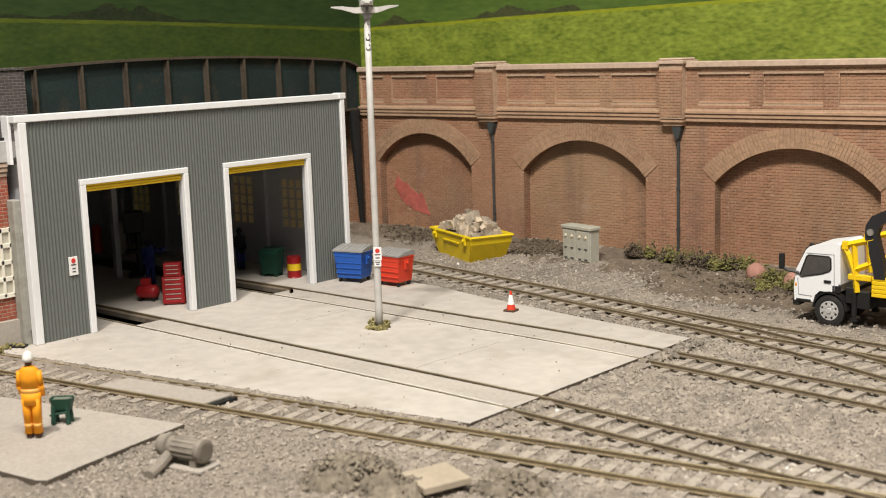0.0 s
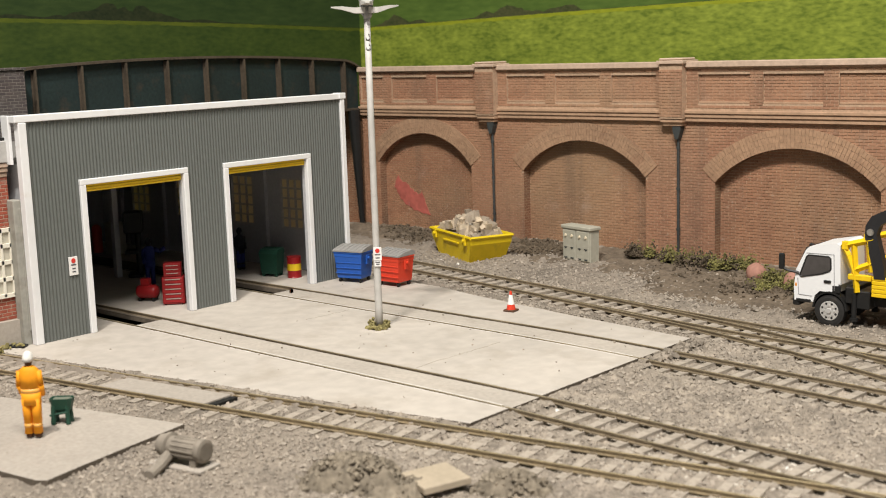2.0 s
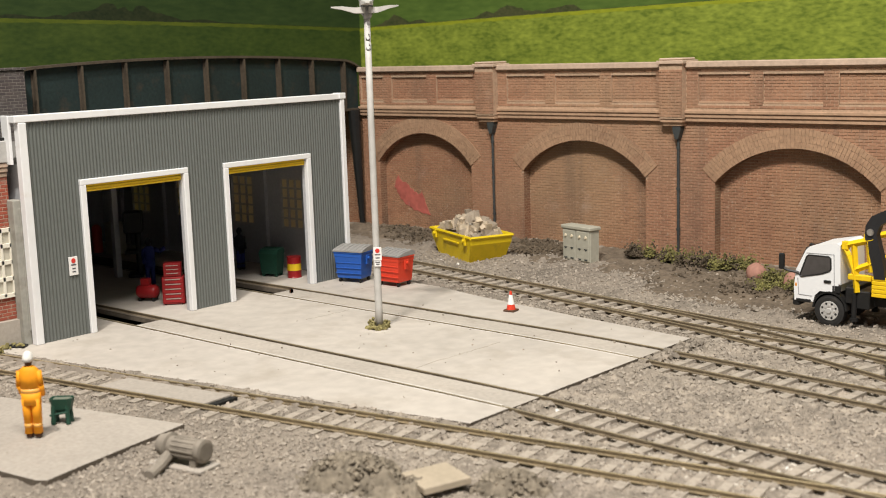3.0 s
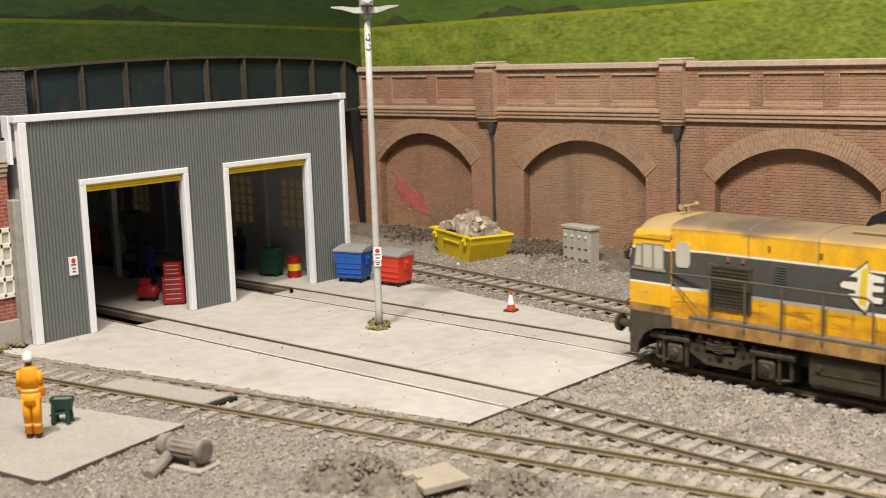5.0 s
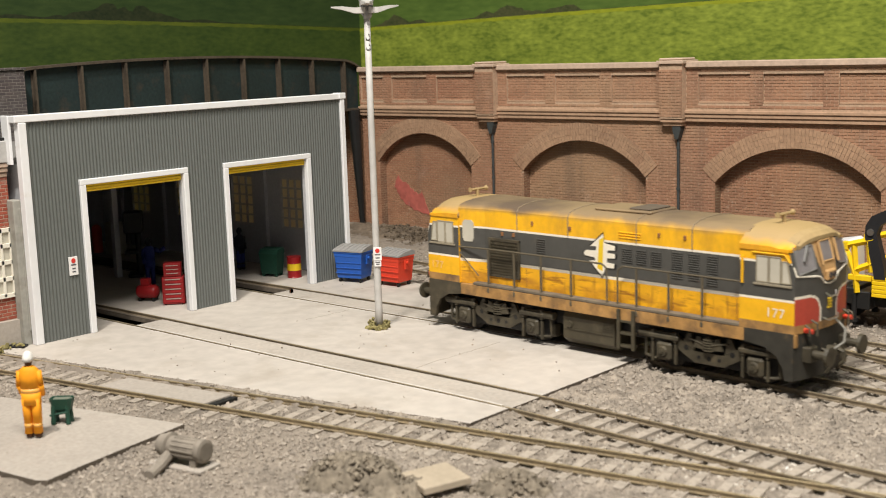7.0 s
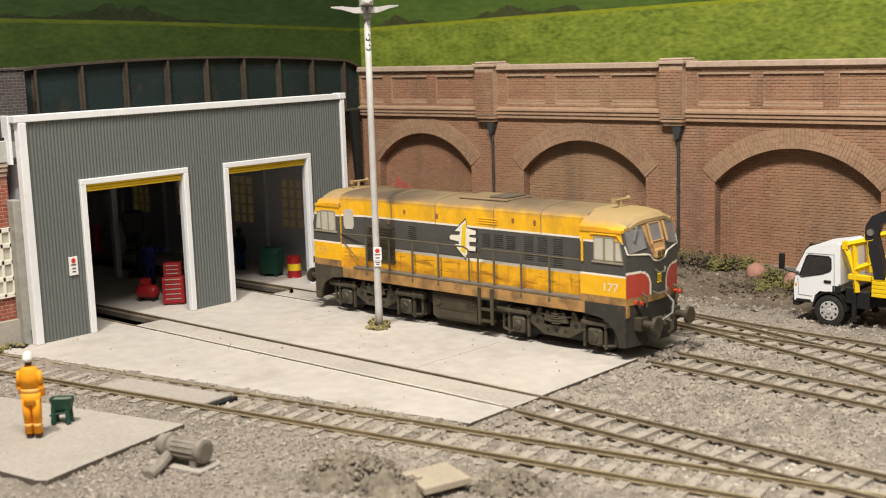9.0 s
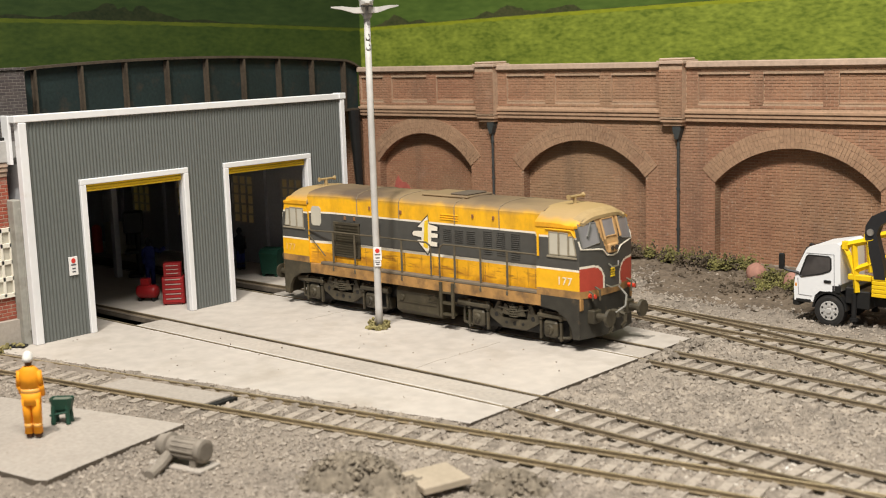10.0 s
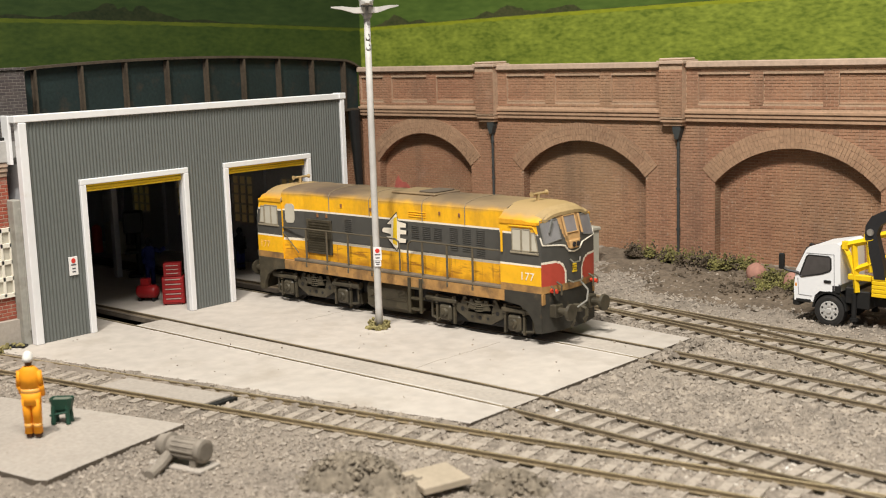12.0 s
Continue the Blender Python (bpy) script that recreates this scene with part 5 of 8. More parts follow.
        for y in (-1.35, 1.35):
            bm = bm_new()
            tube(bm, (s * (hx + 0.7), y, 39), (s * (hx + 1.35), y, 39), 1.05, seg=12)
            part("lens", bm, M_GLASS, hl)
        bm = bm_new()
        rod(bm, [(s * (hx + 0.5), -3.4, 33.2), (s * (hx + 1.4), -2.0, 31.8), (s * (hx + 1.4), 2.0, 31.8), (s * (hx + 0.5), 3.4, 33.2)], 0.3)
        rod(bm, [(s * (hx + 0.6), -5, 25.0), (s * (hx + 1.6), -3, 24.0), (s * (hx + 1.6), 3, 24.0), (s * (hx + 0.6), 5, 25.0)], 0.3)
        part("lamp_bracket", bm, M_STEEL, cb)
        bm = bm_new()
        for i in range(4):
            box(bm, min(s * hx, s * (hx + 0.35)), -1.5 + 0.3 * (i % 2), 27.5 + i * 0.95, max(s * hx, s * (hx + 0.35)), 1.5 - 0.3 * (i % 2), 28.2 + i * 0.95, 0.1)
        part("badge", bm, M_YELLOW, cb, "small yellow badge")
        # side windows
        for sd in (-1, 1):
            yy = sd * 18.05
            if s > 0:
                panes = ((71.5, 75.8, 37.6, 46.2, 0), (76.4, 80.4, 37.6, 46.2, 0), (81.0, 84.2, 37.8, 45.0, 1.4))
            else:
                panes = ((70.6, 74.8, 37.4, 46.2, 0), (75.4, 79.6, 37.4, 46.2, 0), (80.2, 83.4, 37.8, 45.6, 1.2))
            fr = bm_new()
            for a, b, z0, z1, cut in panes:
                rod(fr, [(s * a, yy, z0), (s * b, yy, z0), (s * (b - cut), yy, z1), (s * a, yy, z1), (s * a, yy, z0)], 0.33, seg=5)
            box(fr, min(s * (panes[0][0] - 1.0), s * 84.6), yy - 0.4, 36.4, max(s * (panes[0][0] - 1.0), s * 84.6), yy + 0.4, 37.2, 0.1)
            w = part("side_window", fr, M_WINFRAME, cb)
            for a, b, z0, z1, cut in panes:
                g = bm_new()
                prism(g, [(s * a, z0), (s * b, z0), (s * (b - cut), z1), (s * a, z1)], "y", yy - 0.15, yy + 0.15)
                part("pane", g, M_GLASSGREY, w, "dusty grey-brown pane")
            if s > 0:
                bm = bm_new()
                rod(bm, [(66.2, sd * 18.3, 45.8), (66.2, sd * 18.3, 36.5)], 0.5)
                rod(bm, [(70, sd * 18.3, 47.4), (82, sd * 18.3, 47.4), (84, sd * 18.3, 44.8)], 0.35)
                part("door_rail", bm, M_ORANGE, cb)
            else:
                g = bm_new()
                pts = [(-66.0, 40.0), (-65.2, 38.6), (-61.6, 38.6), (-60.8, 40), (-60.8, 46.4), (-61.8, 47.6), (-65.0, 47.6), (-66.0, 46.4)]
                vs = prism(g, pts, "y", -0.15, 0.15)
                for v in vs:
                    w2 = 17.2 - (v.co.x + 67.4) * (2.6 / 11.9)
                    v.co.y += sd * (w2 + 0.1)
                part("door_window", g, M_GLASSGREY, cb)
        # buffer beam, skirt, buffers and couplings
        bm = bm_new()
        for sd in (-1, 1):
            pts = [(85.5, 21.0), (85.5, 5.0), (82.4, 4.8), (81.6, 9.0), (79.2, 12.8), (74.6, 15.4), (67, 16.3), (67, 21.0)]
            prism(bm, [(s * u, v) for u, v in pts], "y", sd * 16.6, sd * 18.2)
        strip(bm, [[(s * (front_x(max(-18, min(18, y)), 20) - 2.7), y, 5.0), (s * (front_x(max(-18, min(18, y)), 20) - 0.2), y, 5.0), (s * (front_x(max(-18, min(18, y)), 20) - 0.2), y, 20.9), (s * (front_x(max(-18, min(18, y)), 20) - 2.7), y, 20.9)] for y in [-17.95 + 35.9 * i / 12 for i in range(13)]])
        part("skirt", bm, M_LUNDER if s < 0 else M_SKIRT, cb, "grimy end skirt")
        for y in (-11.5, 11.5):
            bm = bm_new()
            box(bm, min(s * 86, s * 89.5), y - 2.6, 11.0, max(s * 86, s * 89.5), y + 2.6, 16.2, 0.3)
            tube(bm, (s * 89, y, 13.6), (s * 94.5, y, 13.6), 1.5, seg=12)
            tube(bm, (s * 94.4, y, 13.6), (s * 95.6, y, 13.6), 3.5, 3.3, seg=18)
            part("buffer", bm, M_LUNDER, cb, "oily black buffer")
            bm = bm_new()
            tube(bm, (s * 87, y * 1.18, 21.8), (s * 90, y * 1.18, 21.8), 0.85, seg=10)
            part("marker_lamp", bm, M_RED, cb, "small red marker lamp")
            bm = bm_new()
            rod(bm, [(s * 88, y * 0.95, 25.0), (s * 90.2, y * 0.95, 24.0), (s * 90.2, y * 0.95, 20.0)], 0.4)
            rod(bm, [(s * 88, y * 1.3, 24.0), (s * 89.6, y * 1.3, 23.0), (s * 89.6, y * 1.3, 20.5)], 0.35)
            part("lamp_iron", bm, M_LRAIL, cb)
        bm = bm_new()
        rod(bm, [(s * 89, 4, 23), (s * 93, 3.2, 20), (s * 93.5, 1.5, 16), (s * 91, -1.5, 13.5)], 0.42)
        part("brake_hose", bm, M_PIPEGREY, cb, "pale grey brake hose")
        bm = bm_new()
        box(bm, min(s * 88, s * 92), -1.2, 11.5, max(s * 88, s * 92), 1.2, 14.5, 0.3)
        rod(bm, [(s * 91, 0, 14), (s * 94.5, 0, 13), (s * 94.5, 0, 10), (s * 93, 0, 8.5)], 0.7)
        for y in (-4.2, 4.2):
            rod(bm, [(s * 88.5, y, 14), (s * 91, y, 13), (s * 91.4, y, 8), (s * 90, y, 6)], 0.55)
        part("coupling", bm, M_LUNDER, cb)
        bm = bm_new()
        for y0, y1 in ((-4.5, 3.5),):
            rod(bm, [(s * 72, y0, 58.3), (s * 72, y1, 58.3)], 0.6)
            tube(bm, (s * 72, y0, 58.3), (s * 72, y0 - 1.0, 58.3), 0.6, 1.1)
            tube(bm, (s * 72, y1, 58.3), (s * 72, y1 + 1.0, 58.3), 0.6, 1.1)
            rod(bm, [(s * 72, -1.2, 55.2), (s * 72, -1.2, 58.2)], 0.8)
        part("horn", bm, M_ROOFCAB, cb)
        return cb
    cab(1, 65.0)
    cab(-1, 67.5)
    # running number, painted on the cab sides and low on the ends
    for loc, rot in (((75.0, -18.12, 25.9), (90, 0, 0)), ((-75.0, 18.12, 25.9), (90, 0, 180)), ((-84.0, -18.12, 26.0), (90, 0, 0))):
        cu = bpy.data.curves.new("running_number", "FONT")
        cu.body, cu.size, cu.extrude, cu.space_character = "177", 4.5 * MM, 0.05 * MM, 1.1
        ob = new("tmp", cu)
        me = bpy.data.meshes.new_from_object(ob)
        bpy.data.objects.remove(ob)
        me.materials.clear()
        me.materials.append(M_LWHITE if loc[0] > 0 or loc[1] > 0 else M_FADED)
        o = new("running_number", me)
        o.parent = top
        o.matrix_basis = pose(loc[0] * MM, loc[1] * MM, loc[2] * MM, *rot)
        o["label"] = "white running number 177"

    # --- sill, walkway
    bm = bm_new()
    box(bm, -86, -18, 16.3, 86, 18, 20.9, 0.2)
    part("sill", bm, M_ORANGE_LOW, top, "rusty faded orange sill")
    for sd in (-1, 1):
        bm = bm_new()
        box(bm, -60, min(sd * 14.7, sd * 18.1), 20.95, 65, max(sd * 14.7, sd * 18.1), 22.1, 0.2)
        part("walkway", bm, M_WALK, top, "dirty grey-brown walkway")
        y = sd * 17.6
        for x in (-51.5, -37.5, -23.5, -8.5, 22, 36, 50):
            bm = bm_new()
            rod(bm, [(x, y, 19), (x, y, 36.4)], 0.5)
            box(bm, x - 0.55, y - 0.6, 18.6, x + 0.55, y + 0.6, 20.3, 0.15)
            part("handrail_post", bm, M_LRAIL, top)
        bm = bm_new()
        rod(bm, [(-78, y, 36.0), (-51.5, y, 36.6), (-8, y, 36.6), (6.0, y, 36.6), (8.2, y, 35.4), (8.6, y, 33), (8.6, y, 17)], 0.38)
        rod(bm, [(65, y, 36.6), (22, y, 36.6), (16, y, 36.6), (13.9, y, 35.2), (13.5, y, 33), (13.5, y, 17)], 0.38)
        rod(bm, [(-70, y, 36), (-57, y, 25)], 0.25)
        part("handrail", bm, M_LRAIL, top)
        bm = bm_new()
        for x in (14.4, 21.0):
            box(bm, x - 0.7, sd * 18.3 - 0.5, 5.5, x + 0.7, sd * 18.3 + 0.5, 20.5, 0.1)
        for z in (6.2, 11.0, 15.6):
            box(bm, 14.4, sd * 17.2 - 1.2, z, 21.0, sd * 17.2 + 1.6, z + 0.9, 0.1)
        part("ladder", bm, M_TANK, top)
    # --- frame and fuel tank
    bm = bm_new()
    box(bm, -82, -11, 9, 82, 11, 16.2)
    part("frame", bm, M_BLACK, top)
    bm = bm_new()
    prism(bm, [(-15.8, 13.6), (-14.8, 15.2), (14.8, 15.2), (15.8, 13.6), (15.8, 5.2), (12.5, 2.8), (-12.5, 2.8), (-15.8, 5.2)], "x", -14, 10.6)
    tank = part("fuel_tank", bm, M_TANK, top, "dusty olive-brown fuel tank")
    for sd in (-1, 1):
        bm = bm_new()
        tube(bm, (-10.6, sd * 15.7, 10.8), (-10.6, sd * 16.6, 10.8), 1.5, 1.2, seg=14)
        tube(bm, (8, sd * 14.5, 15.2), (8, sd * 14.5, 17.0), 1.3, seg=10)
        tube(bm, (-6, sd * 14.5, 15.2), (-6, sd * 14.5, 16.4), 1.0, seg=10)
        box(bm, -13, sd * 15.9 - 0.2, 8.8, 10, sd * 15.9 + 0.2, 9.2)
        for i in range(5):
            box(bm, 5, sd * 15.95 - 0.2, 10.5 + 0.6 * i, 10, sd * 15.95 + 0.2, 10.8 + 0.6 * i)
        part("filler", bm, M_TANK, tank)
    # --- bogies
    wheels = []
    for bx in (-48.5, 51.5):
        bm = bm_new()
        # Black backing box: the shade behind the side frames is put into its colour.
        box(bm, bx - 27, -12.2, 3.4, bx + 27, 12.2, 15.5)
        bog = part("bogie", bm, M_BLACK, top)
        for sd in (-1, 1):
            y0, y1 = sorted((sd * 13.6, sd * 15.4))
            bm = bm_new()
            pts = [(-25.5, 11.6), (-24.5, 13.8), (-14.0, 13.8), (-11.2, 11.8), (-6.2, 8.8), (6.2, 8.8), (11.2, 11.8), (14.0, 13.8), (24.5, 13.8), (25.5, 11.6), (14.8, 11.0), (12.2, 8.0), (6.0, 4.6), (-6.0, 4.6), (-12.2, 8.0), (-14.8, 11.0)]
            prism(bm, [(bx + u, v) for u, v in pts], "y", y0, y1)
            prism(bm, [(bx - 10.8, 11.6), (bx - 6.2, 9.0), (bx - 6.6, 10.6), (bx - 7.4, 15.0), (bx - 8.8, 15.0)], "y", y0, y1)
            prism(bm, [(bx + 10.8, 11.6), (bx + 6.2, 9.0), (bx + 6.6, 10.6), (bx + 7.4, 15.0), (bx + 8.8, 15.0)], "y", y0, y1)
            prism(bm, [(bx - 6, 10.5), (bx - 4.6, 14.6), (bx - 3.2, 14.6), (bx - 1.2, 10.0)], "y", sd * 15.4, sd * 16.2)
            prism(bm, [(bx + 6, 10.5), (bx + 4.6, 14.6), (bx + 3.2, 14.6), (bx + 1.2, 10.0)], "y", sd * 15.4, sd * 16.2)
            fr = part("side_frame", bm, M_LUNDER, bog, "grimy cast bogie side frame")
            for ax in (-18.6, 18.6):
                bm = bm_new()
                box(bm, bx + ax - 3.3, min(sd * 14.4, sd * 16.8), 3.6, bx + ax + 3.3, max(sd * 14.4, sd * 16.8), 10.4, 0.9)
                tube(bm, (bx + ax, sd * 16.8, 7.0), (bx + ax, sd * 17.7, 7.0), 2.1, 1.7, seg=14)
                tube(bm, (bx + ax, sd * 17.6, 7.0), (bx + ax, sd * 18.1, 7.0), 0.8, seg=10)
                box(bm, bx + ax - 6.4, min(sd * 14.4, sd * 16.8), 11.4, bx + ax + 6.4, max(sd * 14.4, sd * 16.8), 13.2, 0.4)
                tube(bm, (bx + ax - 4.8, sd * 15.6, 10.6), (bx + ax - 4.8, sd * 15.6, 14.4), 0.9, seg=8)
                tube(bm, (bx + ax + 4.8, sd * 15.6, 10.6), (bx + ax + 4.8, sd * 15.6, 14.4), 0.9, seg=8)
                box(bm, bx + ax - 5.4, min(sd * 15, sd * 16.2), 2.6, bx + ax - 4.4, max(sd * 15, sd * 16.2), 10, 0.1)
                box(bm, bx + ax + 4.4, min(sd * 15, sd * 16.2), 2.6, bx + ax + 5.4, max(sd * 15, sd * 16.2), 10, 0.1)
                part("axle_box", bm, M_LUNDER, fr)
            bm = bm_new()
            for k in range(5):
                tube(bm, (bx, sd * 14.8, 9.8 + k * 0.95), (bx, sd * 14.8, 10.4 + k * 0.95), 2.6, seg=12)
            part("spring", bm, M_LUNDER, fr)
            for q in (-1, 1):
                bm = bm_new()
                tube(bm, (bx + q * 23.5, sd * 15.0, 12.6), (bx + q * 29.5, sd * 15.0, 12.6), 1.6, seg=10)
                rod(bm, [(bx + q * 27.2, sd * 14.5, 12), (bx + q * 27.4, sd * 14.5, 4.2), (bx + q * 22, sd * 15.4, 3.6)], 0.6)
                box(bm, bx + q * 26.4 - 1, min(sd * 9, sd * 12.6), 3.4, bx + q * 26.4 + 1, max(sd * 9, sd * 12.6), 8.6, 0.3)
                part("brake_gear", bm, M_LUNDER, bog)
                bm = bm_new()
                rod(bm, [(bx + q * 8, sd * 15.8, 13.4), (bx + q * 2, sd * 16.2, 12), (bx, sd * 16.2, 15)], 0.4)
                part("brake_rod", bm, M_LUNDER, bog)
            holes = bm_new()
            for u, v, r in ((-9.4, 9.6, 1.0), (9.4, 9.6, 1.0), (0, 6.8, 0.9), (-4.2, 6.8, 0.7), (4.2, 6.8, 0.7), (-14.5, 12.4, 0.8), (14.5, 12.4, 0.8)):
                tube(holes, (bx + u, sd * 15.3, v), (bx + u, sd * 15.48, v), r, seg=9)
            part("lightening_hole", holes, M_BLACK, fr)
        for ax in (-18.6, 18.6):
            bm = bm_new()
            for sd in (-1, 1):
                ya = sd * 8.5
                tube(bm, (0, ya - 1.3, 0), (0, ya + 1.3, 0), 6.6, seg=28)
                tube(bm, (0, ya - sd * 1.3, 0), (0, ya - sd * 1.9, 0), 7.2, seg=28)
                tube(bm, (0, ya + sd * 1.2, 0), (0, ya + sd * 1.6, 0), 5.6, 5.2, seg=20)
                for k in range(6):
                    a = k * math.pi / 3
                    tube(bm, (3.6 * math.cos(a), ya + sd * 1.5, 3.6 * math.sin(a)), (3.6 * math.cos(a), ya + sd * 1.9, 3.6 * math.sin(a)), 0.8, seg=8)
            tube(bm, (0, -12, 0), (0, 12, 0), 1.6, seg=12)
            w = part("wheelset", bm, M_WHEEL, bog, "dark steel wheelset")
            w.location = mm(bx + ax, 0, 6.8)
            wheels.append((w, bx + ax))
    return top, wheels


M_NOSE = material("nose_tan", (0.52, 0.315, 0.135), 0.6, vary=0.12, grain=350, stain=60)
M_WINFRAME = material("window_frame", (0.27, 0.235, 0.17), 0.5, vary=0.2)
M_RIM = material("window_rim", (0.17, 0.165, 0.155), 0.5, vary=0.1)
M_SKIRT = material("skirt_grime", (0.034, 0.031, 0.024), 0.75, vary=0.25, grain=300, stain=60, dirt=(0.17, 0.11, 0.055), dirt_amount=0.12)
M_PIPEGREY = material("hose_grey", (0.24, 0.23, 0.20), 0.6, vary=0.15)
M_FADED = material("faded_white", (0.78, 0.48, 0.16), 0.6, vary=0.1)
M_WALK = material("walkway_dirt", (0.155, 0.125, 0.09), 0.85, vary=0.25, grain=300, stain=70)
M_WHEEL = material("wheel_steel", (0.035, 0.031, 0.027), 0.6, metal=0.4, vary=0.2)
LOCO, WHEELS = locomotive()


# ---- office beside the shed ----
def office():
    top = thing("brick_office", 7.4, 0, 0, 0, "red-brick office with a cream window and a grey roof edge", "building")
    bm = bm_new()
    box(bm, -90, -260, 0, -16, -137.6, 73)
    part("wall", bm, M_REDBRICK_YZ, top)
    bm = bm_new()
    for i, (e, z) in enumerate(((0.6, 71.0), (1.4, 73.0), (2.0, 75.0))):
        box(bm, -90 - e, -260, z, -16 + e, -137.5 + 0.0 * e, z + 1.8, 0.3)
    part("cornice", bm, M_COPING, top)
    bm = bm_new()
    box(bm, -92, -262, 77, -13.5, -137.2, 86, 0.3)
    part("roof", bm, M_ROOFLIGHT, top, "pale grey roof slab")
    bm = bm_new()
    box(bm, -92, -262, 86, -14.5, -137.4, 87.3, 0.2)
    part("gutter", bm, M_BLACK, top)
    bm = bm_new()
    box(bm, -15.9, -260, -1, -13.4, -138.4, 11)
    part("plinth", bm, M_SLAB, top)
    bm = bm_new()
    for z0 in (21.5, 28.5, 35.5, 42.5, 49.0):
        box(bm, -16.2, -158, z0 - 0.9, -15.0, -138.8, z0 + 0.9, 0.1)
    for y in (-158, -153, -148, -143.2, -138.9):
        box(bm, -16.2, y - 0.6, 21, -15.0, y + 0.6, 50, 0.1)
    w = part("window", bm, M_CREAMWHITE, top, "cream multi-paned window")
    bm = bm_new()
    box(bm, -16.3, -158, 21, -15.8, -138.8, 50)
    part("pane", bm, M_GLASSGREY, w)
    rnd = random.Random(2)
    bm = bm_new()
    for i in range(16):
        a = math.pi * (0.05 + 0.9 * i / 15)
        c = Vector((-15.6, -148.4 + 11.8 * math.cos(a), 50.5 + 7 * math.sin(a)))
        vs = box(bm, -0.5, -0.9, -1.9, 0.5, 0.9, 1.9, 0.1)
        turned(bm, vs, Matrix.Translation(c) @ Matrix.Rotation(a - math.pi / 2, 4, "X"))
    part("window_arch", bm, M_REDBRICK_YZ, top)


M_REDBRICK_YZ = brick_material("office_brick_face", (0.36, 0.095, 0.06), (0.27, 0.065, 0.042), (0.46, 0.33, 0.26), soot_amount=0.2, plane="YZ")
M_ROOFLIGHT = material("pale_roof", (0.42, 0.41, 0.39), 0.8, vary=0.1)
M_CREAMWHITE = material("cream_white", (0.74, 0.70, 0.60), 0.6, vary=0.06)
office()
bm = bm_new()
box(bm, -8.2, -139.0, -1, -3.0, -135.3, 61.5, 0.4)
box(bm, -3.2, -136.6, 6, -2.6, -135.2, 58, 0.1)
tagged(link("concrete_buttress", bm, M_BUTTRESS := material("grey_buttress", (0.30, 0.29, 0.255), 0.85, vary=0.18, grain=300, stain=35, dirt=(0.17, 0.15, 0.12), dirt_amount=0.2)), "stained grey concrete post beside the shed corner", "post")
rnd = random.Random(21)
bm = bm_new()
for i in range(9):
    clumps(bm, (-12 + rnd.uniform(-2, 11), -141 - i * 1.6, 0.0), (4, 2.5, 2.2), 26, 1.3, rnd)
tagged(link("moss", bm, M_MOSS), "dry yellow-green moss at the office wall's foot", "moss", kind="stuff")


